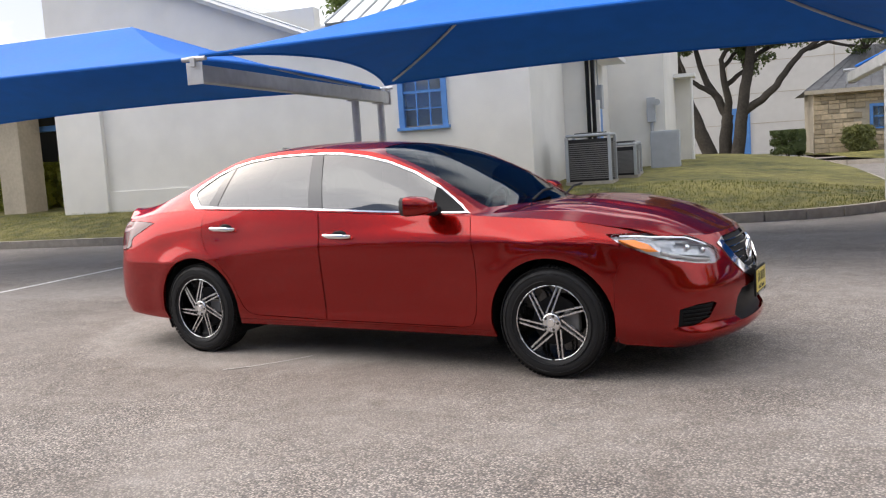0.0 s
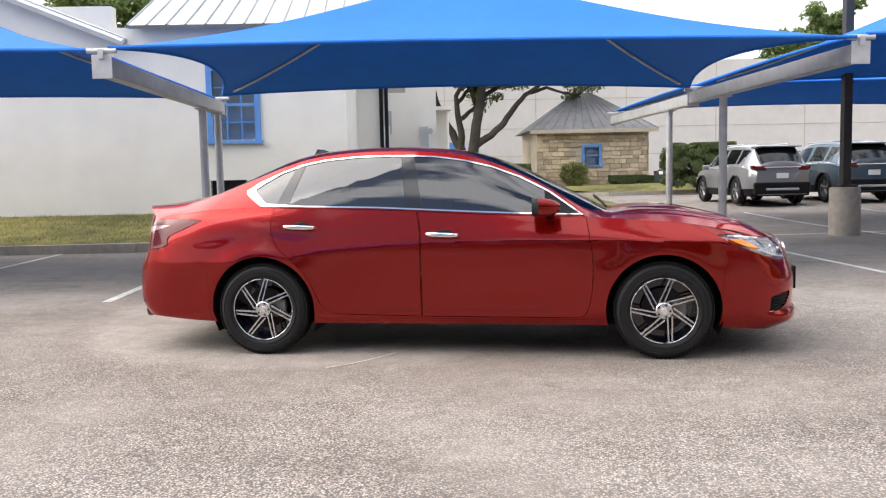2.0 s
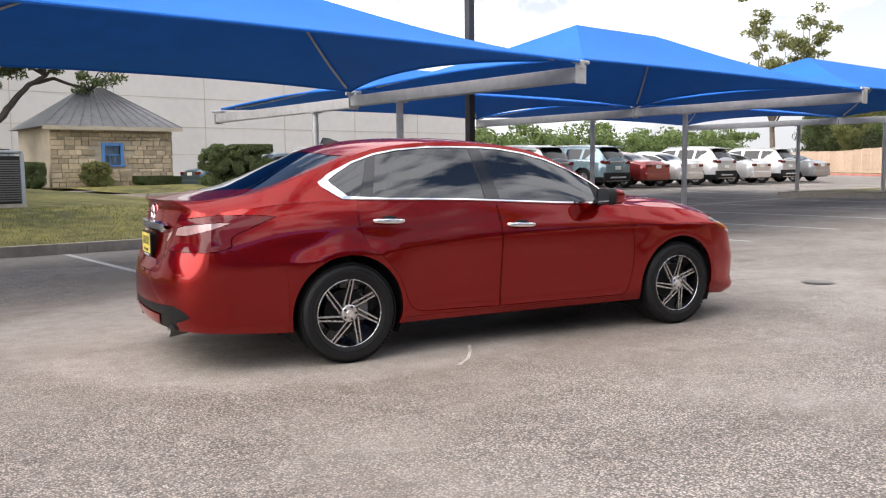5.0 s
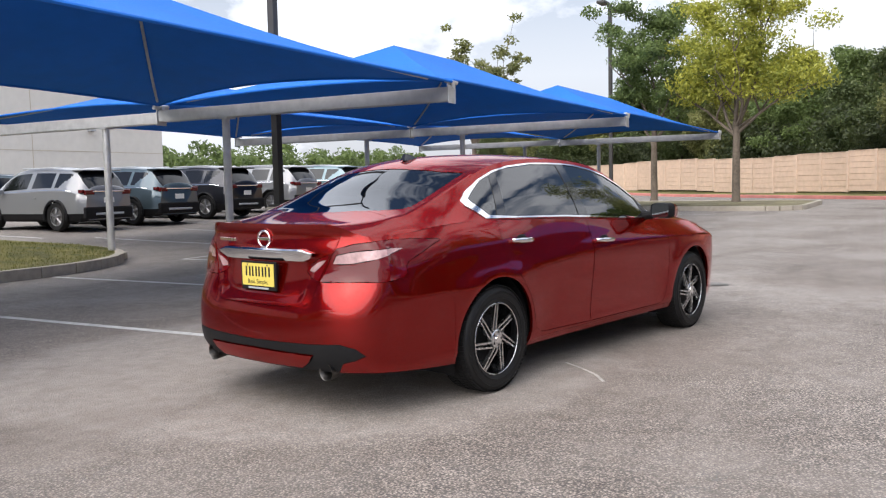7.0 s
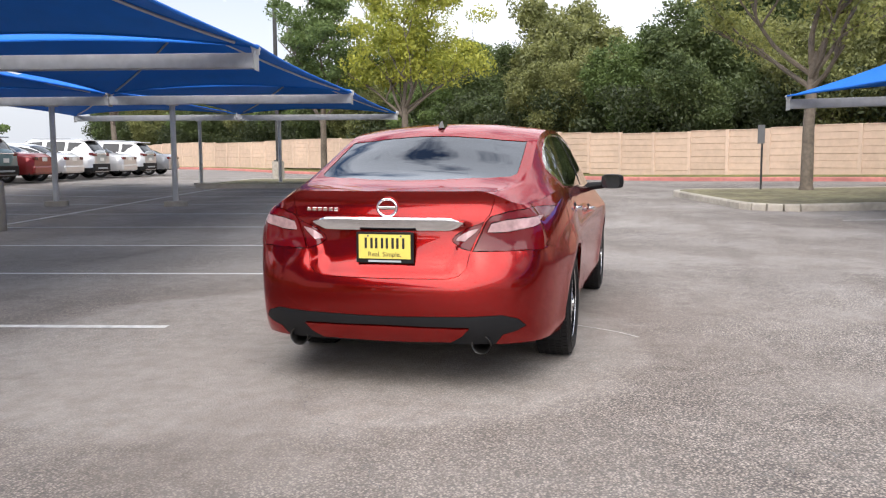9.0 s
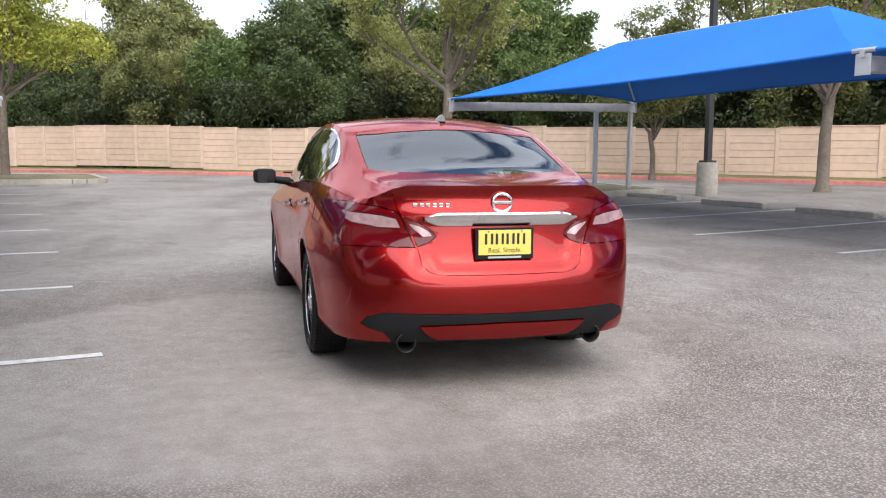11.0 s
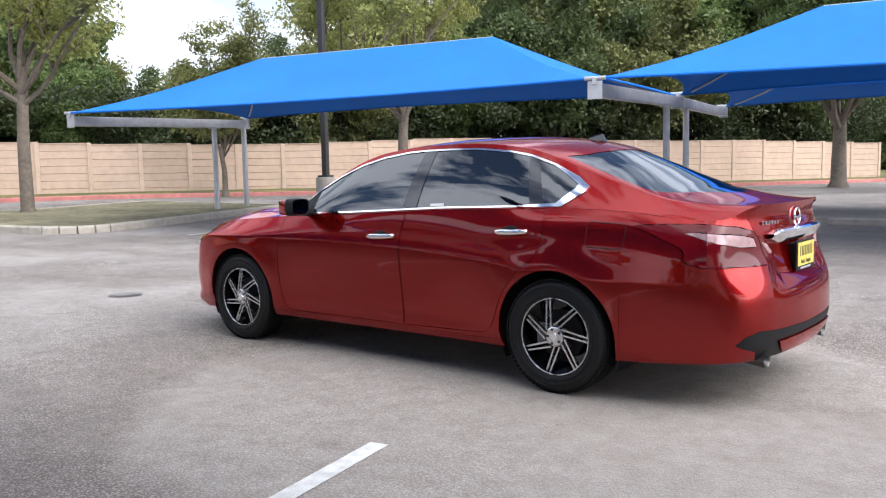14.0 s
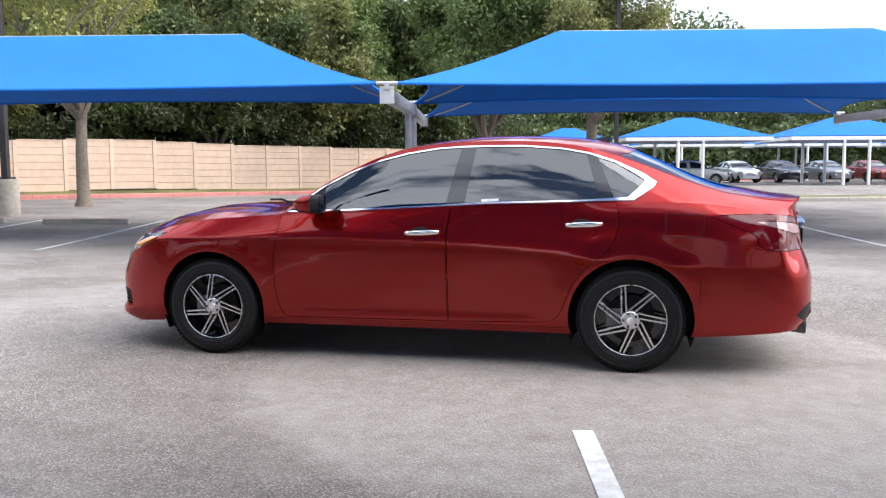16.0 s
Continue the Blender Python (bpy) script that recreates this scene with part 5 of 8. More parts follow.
TAILRED = mat("tail_lamp_red", (0.105, 0.002, 0.003), 0.10, var=0, coat=0.4, spec=0.25)
TAILDARK = mat("parked_lamp_red", (0.10, 0.004, 0.006), 0.25, var=0, coat=0.3, spec=0.3)
LAMPCLEAR = mat("lamp_clear", (0.42, 0.43, 0.45), 0.16, metal=0.85, var=0, coat=1.0)
DARKGLASS = mat("dark_glass", (0.006, 0.007, 0.009), 0.04, var=0, spec=0.5)


def wheel_parts(root, x, y, r, w, rim, side, simple=True):
    """A wheel: tyre, and a rim with spokes. side: +1 left of the car."""
    hub = thing("wheel", Matrix.Translation((x, y, r)), "", "")
    del_keys = [k for k in hub.keys()]
    hub.parent = root
    hub.matrix_local = Matrix.Translation((x, y, r))
    b = bmesh.new()
    prof = [(rim, -w / 2 + 0.01), (r - 0.035, -w / 2), (r - 0.008, -w / 2 + 0.03), (r, -w / 2 + 0.055), (r, w / 2 - 0.055), (r - 0.008, w / 2 - 0.03), (r - 0.035, w / 2), (rim, w / 2 - 0.01)]
    n = 40
    rings = [[b.verts.new((q * math.cos(2 * math.pi * k / n), s, q * math.sin(2 * math.pi * k / n))) for q, s in prof] for k in range(n)]
    for k in range(n):
        for j in range(len(prof) - 1):
            b.faces.new((rings[k][j], rings[k][j + 1], rings[(k + 1) % n][j + 1], rings[(k + 1) % n][j]))
    bmesh.ops.recalc_face_normals(b, faces=b.faces)
    part("tyre", b, RUBBER, hub, "", 40)
    face = w / 2 - 0.02
    d = bmesh.new()
    bmesh.ops.create_circle(d, cap_ends=True, segments=32, radius=rim, matrix=Matrix.Translation((0, side * (face - 0.05), 0)) @ Matrix.Rotation(radians(90), 4, "X"))
    part("brake_disc", d, GREYMETAL, hub)
    s = bmesh.new()
    tube(s, [(0, side * (face - 0.03), 0), (0, side * face, 0)], [0.07, 0.05], 16)
    for k in range(5):
        a = 2 * math.pi * k / 5 + 0.3
        for da in (-0.12, 0.12):
            tube(s, [(0.05 * math.cos(a), side * (face - 0.01), 0.05 * math.sin(a)), (rim * 0.96 * math.cos(a + da), side * (face - 0.02), rim * 0.96 * math.sin(a + da))], [0.022, 0.018], 5)
    tube(s, [(rim * 0.97 * math.cos(2 * math.pi * k / 32), side * (face - 0.015), rim * 0.97 * math.sin(2 * math.pi * k / 32)) for k in range(33)], 0.013, 6, cap=False)
    part("rim", s, DARKALLOY, hub)
    return hub


def parked_car(kind, m, color, label, rearplate=True):
    """A parked car: lofted shell split into body and windows, wheels, lamps, plate."""
    suv = kind == "suv"
    L = 4.6 if suv else 4.75
    H = 1.66 if suv else 1.45
    hw = 0.92
    x0, x1 = -L / 2, L / 2
    if suv:
        top = [(x0, 1.04), (x0 + 0.06, 1.18), (x0 + 0.42, 1.58), (x0 + 0.8, 1.645), (-0.35, 1.70), (0.5, 1.64), (1.0, 1.38), (1.42, 1.10), (1.9, 1.02), (x1 - 0.12, 0.86), (x1, 0.62)]
        belt = [(x0, 0.95), (-1.5, 1.06), (0.6, 1.02), (1.3, 1.0), (x1 - 0.12, 0.80), (x1, 0.58)]
        rail = [(x0, 1.0), (x0 + 0.44, 1.49), (x0 + 0.9, 1.56), (-0.2, 1.60), (0.55, 1.53), (1.0, 1.27), (1.35, 1.03), (x1, 0.6)]
    else:
        top = [(x0, 0.90), (x0 + 0.15, 1.03), (-1.65, 1.08), (-1.0, 1.33), (-0.3, 1.45), (0.2, 1.44), (0.7, 1.27), (1.2, 1.02), (1.8, 0.92), (x1 - 0.12, 0.76), (x1, 0.55)]
        belt = [(x0, 0.86), (-1.6, 0.98), (0.6, 0.94), (1.25, 0.92), (x1 - 0.12, 0.70), (x1, 0.52)]
        rail = [(x0, 0.87), (-1.6, 1.02), (-1.0, 1.25), (-0.3, 1.37), (0.2, 1.36), (0.7, 1.20), (1.2, 0.97), (x1, 0.53)]
    wide = [(x0, hw - 0.20), (x0 + 0.25, hw - 0.04), (-1.2, hw), (1.2, hw), (x1 - 0.35, hw - 0.06), (x1, hw - 0.38)]
    NX, NG = 76, 8
    xs = [x0 + L * i / NX for i in range(NX + 1)]
    axle = (-1.33 if suv else -1.38, 1.35 if suv else 1.37)
    wr = 0.375 if suv else 0.33
    rows = []
    for x in xs:
        zt, zb, zr, y = curve_at(top, x), curve_at(belt, x), curve_at(rail, x), curve_at(wide, x)
        zb, zr = min(zb, zt - 0.02), min(zr, zt - 0.01)
        zl = 0.28
        for a in axle:
            if abs(x - a) < wr + 0.06:
                zl = max(zl, wr + math.sqrt(max(0, (wr + 0.06) ** 2 - (x - a) ** 2)) - 0.02)
        yr = y - 0.18 - 0.30 * max(0, (zr - zb))
        zs = [zl, max(zl, 0.45), max(zl, 0.70), zb - 0.02 if zb - 0.02 > zl else zl + 0.01]
        ys = [y - 0.06, y, y - 0.01, y - 0.04]
        prof = list(zip(ys, zs)) + [(y - 0.07, zb + 0.001)]
        for i in range(1, NG + 1):
            t = i / NG
            prof.append(((y - 0.07) * (1 - t) + yr * t, zb + (zr - zb) * t))
        for i in range(1, 6):
            t = i / 5
            prof.append((yr * math.cos(t * math.pi / 2) if i < 5 else 0, zr + (zt - zr) * math.sin(t * math.pi / 2)))
        rows.append(prof)
    root = thing("parked_car", m, label, "car", "parked cars")
    bodyb, rearw, frontw, clad = bmesh.new(), bmesh.new(), bmesh.new(), bmesh.new()
    sidew = {}
    P = len(rows[0])
    for sgn in (1, -1):
        for i in range(len(xs) - 1):
            for j in range(P - 1):
                pts = [(xs[i], rows[i][j]), (xs[i + 1], rows[i + 1][j]), (xs[i + 1], rows[i + 1][j + 1]), (xs[i], rows[i][j + 1])]
                xc = (xs[i] + xs[i + 1]) / 2
                zc = sum(p[1][1] for p in pts) / 4
                zt = curve_at(top, xc)
                dest = clad if suv and j == 0 else bodyb
                cab0, cab1 = (-1.95, 0.95) if suv else (-1.35, 0.95)
                if 5 <= j <= 2 + NG and cab0 < xc < cab1 and curve_at(rail, xc) - curve_at(belt, xc) > 0.12 and not (-0.30 < xc < -0.14) and not (suv and (-1.20 < xc < -1.10 or xc < -1.84 or j < 5 + 6.0 * (-1.40 - xc) / 0.42)):
                    dest = sidew.setdefault((sgn, xc > -0.22, xc < -1.15), bmesh.new())
                if j >= 4 + NG:
                    if suv and x0 + 0.05 < xc < x0 + 0.40 or (not suv and -1.62 < xc < -0.95):
                        dest = rearw
                    if 0.55 < xc < 1.28:
                        dest = frontw
                vv = [dest.verts.new((x, sgn * q[0], q[1])) for x, q in pts]
                dest.faces.new(vv if sgn < 0 else list(reversed(vv)))
        # end caps
        for i in (0, len(xs) - 1):
            ring = [bodyb.verts.new((xs[i], sgn * q[0], q[1])) for q in rows[i]] + [bodyb.verts.new((xs[i], 0, rows[i][0][1]))]
            bodyb.faces.new(ring)
    for q in (bodyb, rearw, frontw, clad, *sidew.values()):
        bmesh.ops.remove_doubles(q, verts=q.verts, dist=0.0008)
        bmesh.ops.dissolve_degenerate(q, edges=q.edges, dist=0.0005)
        bmesh.ops.recalc_face_normals(q, faces=q.faces)
    pm = paint("paint_" + label.split()[0], color)
    part("body", bodyb, pm, root, "", 42)
    for q in sidew.values():
        part("side_window", q, DARKGLASS, root, "", 42)
    if suv:
        part("cladding", clad, BLACKPLASTIC, root, "black plastic lower cladding", 42)
        for s_ in (1, -1):
            part("belt_trim", tube(bmesh.new(), [(x_, s_ * (curve_at(wide, x_) - 0.066), curve_at(belt, x_) + 0.004) for x_ in [-1.9 + 0.2 * k_ for k_ in range(15)]], 0.012, 6), CHROME, root, "bright window line")
            part("door_gap", tube(bmesh.new(), [(-0.22, s_ * (hw - 0.006), 0.48), (-0.22, s_ * (hw - 0.012), 0.72), (-0.24, s_ * (hw - 0.045), 0.99)], 0.006, 5), BLACKPLASTIC, root)
            for a_ in axle:
                part("arch_cladding", tube(bmesh.new(), [(a_ + (wr + 0.075) * math.cos(radians(q_)), s_ * (hw - 0.008), wr - 0.02 + (wr + 0.075) * math.sin(radians(q_))) for q_ in range(-8, 190, 14)], 0.036, 6), BLACKPLASTIC, root, "black plastic wheel-arch cladding")
            part("door_handle", tube(bmesh.new(), [(-0.42, s_ * (hw + 0.006), 0.86), (-0.60, s_ * (hw + 0.006), 0.87)], 0.014, 6), pm, root)
        part("spoiler", boxbm(x0 + 0.20, x0 + 0.62, -0.62, 0.62, 1.555, 1.595, bevel=0.018), BLACKPLASTIC if max(color) < 0.1 else pm, root)
        part("tailgate_trim", boxbm(x0 - 0.015, x0 + 0.05, -0.50, 0.50, 1.00, 1.035, bevel=0.01), CHROME, root, "thin bright strip across the tailgate")
        part("bumper_garnish", boxbm(x0 - 0.045, x0 + 0.02, -0.45, 0.45, 0.40, 0.46, bevel=0.015), GREYBOX, root)
        part("rear_quarter_trim", boxbm(x0 + 0.02, x0 + 0.06, -0.55, 0.55, 0.93, 0.99, bevel=0.01), BLACKPLASTIC, root)
    part("rear_window", rearw, DARKGLASS, root, "", 42)
    if suv:
        for s_ in (1, -1):
            part("side_lamp", boxbm(x0 + 0.05, x0 + 0.20, min(s_ * 0.70, s_ * 0.80), max(s_ * 0.70, s_ * 0.80), 0.98, 1.07, bevel=0.02), TAILDARK, root, "red wrap-round lamp")
    part("windscreen", frontw, DARKGLASS, root, "", 42)
    part("underbody", boxbm(x0 + 0.15, x1 - 0.15, -hw + 0.12, hw - 0.12, 0.24, 0.5), BLACKPLASTIC, root)
    part("rear_bumper", boxbm(x0 - 0.03, x0 + 0.14, -hw + 0.16, hw - 0.16, 0.30, 0.62 if suv else 0.56, bevel=0.04), BLACKPLASTIC if suv else pm, root)
    for a in axle:
        for s in (1, -1):
            wheel_parts(root, a, s * (hw - 0.12), wr, 0.22, wr * 0.66, s)
    for s in (1, -1):
        t = bmesh.new()
        box(t, x0 - 0.012, x0 + 0.10, min(s * 0.44, s * 0.73), max(s * 0.44, s * 0.73), 0.93 if suv else 0.78, 1.05 if suv else 0.90, bevel=0.02)
        part("tail_lamp", t, TAILDARK, root, "red tail lamp")
        hl = bmesh.new()
        box(hl, x1 - 0.22, x1 - 0.05, min(s * 0.5, s * 0.80), max(s * 0.5, s * 0.80), 0.62, 0.74, bevel=0.03)
        part("headlight", hl, LAMPCLEAR, root)
        part("door_mirror", boxbm(0.72, 0.86, min(s * (hw - 0.02), s * (hw + 0.17)), max(s * (hw - 0.02), s * (hw + 0.17)), 0.98, 1.12, bevel=0.04), pm, root)
        part("roof_rail" if suv else "door_handle", tube(bmesh.new(), [(-1.3, s * 0.60, H + 0.0), (0.3, s * 0.60, H + 0.0)] if suv else [(-0.1, s * hw, 0.86), (0.1, s * hw, 0.86)], 0.02, 6), GREYBOX, root)
    part("number_plate", boxbm(x0 - 0.02, x0 + 0.005, -0.16, 0.16, 0.72 if suv else 0.74, 0.86 if suv else 0.88), WHITEPAINT, root)
    return root


SILVER, GREY, BLACK, WHITE, TEAL, RED2 = (0.24, 0.245, 0.255), (0.075, 0.105, 0.125), (0.012, 0.012, 0.015), (0.55, 0.55, 0.55), (0.16, 0.23, 0.26), (0.20, 0.02, 0.02)
cars = [("suv", SILVER, 9.5, "silver"), ("suv", GREY, 12.0, "grey"), ("suv", BLACK, 14.9, "black"), ("suv", SILVER, 18.1, "silver"), ("suv", TEAL, 21.3, "pale blue"), ("sedan", RED2, 23.7, "dark red"), ("sedan", WHITE, 26.0, "white"), ("suv", WHITE, 28.6, "white"), ("sedan", WHITE, 31.3, "white"), ("suv", WHITE, 33.9, "white"), ("sedan", SILVER, 36.8, "silver")]
for kind, col, u, word in cars:
    parked_car(kind, lot(u, 15.9 + 2.3, gz(u, 18), 90), col, f"{word} {'sport utility vehicle' if kind == 'suv' else 'sedan'} parked nose-in, seen from behind", )
# cars beyond the hedge and beyond the drive
parked_car("sedan", lot(12.9, 30.9, 0.3, 10), GREY, "grey sedan parked beyond the lawn edge")
parked_car("suv", lot(13.5, 28.0, 0.3, 180), GREY, "dark grey sport utility vehicle behind the hedge")


# ---- the far lot beyond the drive ----
def far_canopy(u0, u1, v0, v1, z, zr):
    root = thing("shade_canopy", ORIGIN, "pale blue hipped shade canopy over far parking bays", "canopy", "far shade canopies")
    b = bmesh.new()
    e = [b.verts.new(p) for p in ((u0, v0, z), (u1, v0, z), (u1, v1, z), (u0, v1, z))]
    vm, q = (v0 + v1) / 2, (u1 - u0) * 0.44
    rr = [b.verts.new((u0 + q, vm, zr)), b.verts.new((u1 - q, vm, zr))]
    for f in ((e[0], e[1], rr[1], rr[0]), (e[1], e[2], rr[1]), (e[2], e[3], rr[0], rr[1]), (e[3], e[0], rr[0])):
        b.faces.new(f)
    bmesh.ops.recalc_face_normals(b, faces=b.faces)
    part("cloth", b, FABRIC, root)
    for v in (v0, v1):
        part("beam", boxbm(u0, u1, v - 0.08, v + 0.08, z - 0.24, z - 0.04), WHITEPAINT, root)
    for u in (u0, u1):
        part("beam", boxbm(u - 0.08, u + 0.08, v0 + 0.09, v1 - 0.09, z - 0.24, z - 0.04), WHITEPAINT, root)
    for v in (v1, v0):
        for u in (u0 + (u1 - u0) * 0.47, u0 + (u1 - u0) * 0.64):
            part("post", tube(bmesh.new(), [(u, v, 0.1), (u, v, z - 0.24)], 0.09, 10), WHITEPAINT, root)


for k in range(4):
    far_canopy(-17.2 - 9.2 * k, -9.0 - 9.2 * k, -48.5, -42.5, 2.9, 4.1)
    far_canopy(-12.0 - 9.2 * k, -3.8 - 9.2 * k, -64.0, -58.0, 2.9, 4.2)
tones = [(GREY, "dark grey"), (WHITE, "white"), (BLACK, "black"), (SILVER, "silver"), (RED2, "red"), (GREY, "grey"), (WHITE, "white"), (SILVER, "silver")]
for i, (col, word) in enumerate(tones):
    parked_car("sedan", lot(-15.0 - 2.9 * i, -51.5, 0.13, 97), col, f"{word} sedan parked under the far canopies")
parked_car("sedan", lot(-13.0, -44.5, 0.13, 185), SILVER, "silver sedan standing beside the far canopy")
patch("verge_far", [(-60, -26.5), (-9.0, -23.0), (-9.0, -20.6), (-60, -22.5)], lambda u, v: gz(u, v) + 0.1, GRASS, 2.0, "dry grass verge along the drive")
kerb_run("kerb_verge", [(-60, -22.4), (-8.9, -20.5)], CONCRETE, 0.14, 0.16, 0.012, 3.0)


# ---- the red sedan ----
CANDY = paint("candy_red_paint", (0.25, 0.0055, 0.0035), 0.85, 0.25, 0.1)
CANDY.node_tree.nodes["Principled BSDF"].inputs["Coat Weight"].default_value = 0.72
BOWL = mat("lamp_reflector", (0.86, 0.87, 0.89), 0.22, metal=0.7, var=0.12, scale=25, bump=0.25, bscale=45)
EXHAUST = mat("exhaust_steel", (0.10, 0.095, 0.09), 0.4, metal=1.0, var=0.2, scale=40)
DARKMIRROR = mat("dimming_mirror", (0.07, 0.075, 0.08), 0.05, metal=1.0, var=0)
CABIN = mat("cabin_fabric", (0.085, 0.085, 0.088), 0.9, var=0.2, scale=20)
AMBER = mat("amber_lens", (0.75, 0.22, 0.02), 0.15, var=0, coat=1.0)
LENS_WHITE = mat("reversing_lens_clear", (0.40, 0.25, 0.25), 0.25, metal=0.2, var=0.35, scale=30, coat=0.4)

PLAN = [(-2.525, 0.0), (-2.523, 0.15), (-2.512, 0.30), (-2.492, 0.44), (-2.458, 0.58), (-2.398, 0.70), (-2.31, 0.782), (-2.17, 0.836), (-2.0, 0.868), (-1.75, 0.893), (-1.388, 0.907),
        (-0.9, 0.893), (-0.3, 0.89), (0.4, 0.895), (1.0, 0.905), (1.388, 0.91), (1.7, 0.888), (1.9, 0.852), (2.05, 0.795), (2.16, 0.715), (2.245, 0.60), (2.305, 0.45), (2.345, 0.28), (2.362, 0.12), (2.365, 0.0)]
BELT_Z = [(-2.3, 0.985), (-2.1, 0.995), (-1.8, 1.03), (-1.4, 1.044), (-1.1, 1.036), (-0.54, 1.02), (0.24, 0.977), (0.51, 0.966), (0.875, 0.952), (1.1, 0.938), (1.5, 0.905), (1.75, 0.862), (1.95, 0.815), (2.1, 0.785)]
BELT_Y = [(-2.3, 0.68), (-2.1, 0.745), (-1.8, 0.80), (-1.4, 0.822), (-0.5, 0.838), (0.5, 0.842), (0.9, 0.842), (1.4, 0.828), (1.75, 0.78), (1.95, 0.715), (2.1, 0.64)]
TOP_Z = [(-2.45, 1.062), (-2.38, 1.072), (-2.25, 1.078), (-2.06, 1.112), (-1.8, 1.20), (-1.58, 1.297), (-1.36, 1.39), (-1.13, 1.443), (-0.87, 1.467), (-0.6, 1.474), (-0.35, 1.468), (0.04, 1.424), (0.25, 1.363),
         (0.46, 1.274), (0.68, 1.166), (0.89, 1.058), (1.05, 0.985), (1.2, 0.998), (1.49, 0.995), (1.69, 0.962), (1.9, 0.91), (2.1, 0.835), (2.2, 0.782)]
RAIL_Z = [(-2.45, 1.03), (-2.2, 1.048), (-2.0, 1.078), (-1.8, 1.135), (-1.6, 1.205), (-1.45, 1.262), (-1.28, 1.325), (-1.12, 1.374), (-0.95, 1.403), (-0.71, 1.423), (-0.31, 1.42), (0.045, 1.383), (0.24, 1.330),
          (0.44, 1.245), (0.635, 1.143), (0.80, 1.036), (0.90, 0.978), (1.0, 0.960), (1.3, 0.96), (1.6, 0.93), (1.9, 0.868), (2.1, 0.802), (2.2, 0.76)]
RAIL_Y = [(-2.45, 0.58), (-2.2, 0.632), (-2.0, 0.652), (-1.8, 0.658), (-1.6, 0.652), (-1.2, 0.635), (-0.6, 0.64), (0.0, 0.655), (0.44, 0.69), (0.7, 0.725), (0.9, 0.75), (1.1, 0.735), (1.6, 0.67), (2.0, 0.58), (2.2, 0.50)]
SIDE_IN = [(0.15, 0.075), (0.22, 0.055), (0.28, 0.028), (0.36, 0.020), (0.46, 0.010), (0.60, 0.0), (0.72, 0.0), (0.80, 0.004), (0.84, 0.010)]
REAR_IN = [(0.20, 0.10), (0.26, 0.055), (0.32, 0.02), (0.38, 0.004), (0.45, 0.0), (0.54, 0.003), (0.58, 0.008), (0.62, 0.022), (0.66, 0.040), (0.71, 0.060), (0.80, 0.078), (0.87, 0.086), (0.92, 0.091), (0.99, 0.107), (1.03, 0.104), (1.06, 0.086), (1.07, 0.083)]
FRONT_IN = [(0.15, 0.14), (0.19, 0.06), (0.225, 0.005), (0.27, 0.0), (0.31, 0.02), (0.40, 0.012), (0.50, 0.012), (0.58, 0.035), (0.66, 0.065), (0.72, 0.10), (0.78, 0.15), (0.82, 0.18)]
REAR_OUT = REAR_IN[:5] + [(0.55, 0.003), (0.60, 0.008), (0.65, 0.020), (0.70, 0.038), (0.75, 0.060), (0.80, 0.078)] + REAR_IN[11:]
CREASE_Z = [(-2.3, 0.665), (-1.9, 0.66), (-1.4, 0.675), (-1.0, 0.715), (-0.4, 0.765), (0.3, 0.795), (0.9, 0.80), (1.4, 0.795), (1.9, 0.775)]
XR, XF = -2.20, 2.05
M, NS, NB = 24, 90, 34
SPLIT = 0.42          # along a rib: side glass below, roof above


def arc_table():
    pts = []
    n = len(PLAN)
    for i in range(n - 1):
        p0, p1, p2, p3 = (Vector(PLAN[max(0, i - 1)]), Vector(PLAN[i]), Vector(PLAN[i + 1]), Vector(PLAN[min(n - 1, i + 2)]))
        if i == 0:
            p0 = Vector((PLAN[1][0], -PLAN[1][1]))
        if i == n - 2:
            p3 = Vector((PLAN[-2][0], -PLAN[-2][1]))
        for k in range(12):
            t = k / 12
            pts.append(0.5 * ((2 * p1) + (p2 - p0) * t + (2 * p0 - 5 * p1 + 4 * p2 - p3) * t * t + (3 * p1 - p0 - 3 * p2 + p3) * t ** 3))
    pts.append(Vector(PLAN[-1]))
    s = [0.0]
    for a, b in zip(pts, pts[1:]):
        s.append(s[-1] + (b - a).length)
    return pts, s


ARC_P, ARC_S = arc_table()
ARC_SN = np.array(ARC_S)
ARC_X = np.array([p.x for p in ARC_P])
ARC_Y = np.array([p.y for p in ARC_P])
S_END = ARC_S[-1]


def plan_at(s):
    e = 0.012
    x, y = np.interp(s, ARC_SN, ARC_X), np.interp(s, ARC_SN, ARC_Y)
    dx = np.interp(s + e, ARC_SN, ARC_X) - np.interp(s - e, ARC_SN, ARC_X)
    dy = np.interp(s + e, ARC_SN, ARC_Y) - np.interp(s - e, ARC_SN, ARC_Y)
    ln = math.hypot(dx, dy)
    return x, y, -dy / ln, dx / ln     # point and outward normal


def s_of_x(x):
    return float(np.interp(x, ARC_X, ARC_SN))


def s_rear(y):
    return float(np.interp(y, ARC_Y[:85], ARC_SN[:85]))


def s_front(y):
    return S_END - float(np.interp(y, ARC_Y[::-1][:85], (S_END - ARC_SN)[::-1][:85]))


def shoulder_z(s):
    x, y, nx, ny = plan_at(s)
    if s < s_of_x(XR):
        t = ease(0.50, 0.80, y)
        return 1.062 * (1 - t) + curve_at(BELT_Z, XR) * t
    if s > s_of_x(XF):
        t = ease(0.45, 0.78, y)
        return 0.775 * (1 - t) + curve_at(BELT_Z, XF) * t
    return curve_at(BELT_Z, x)


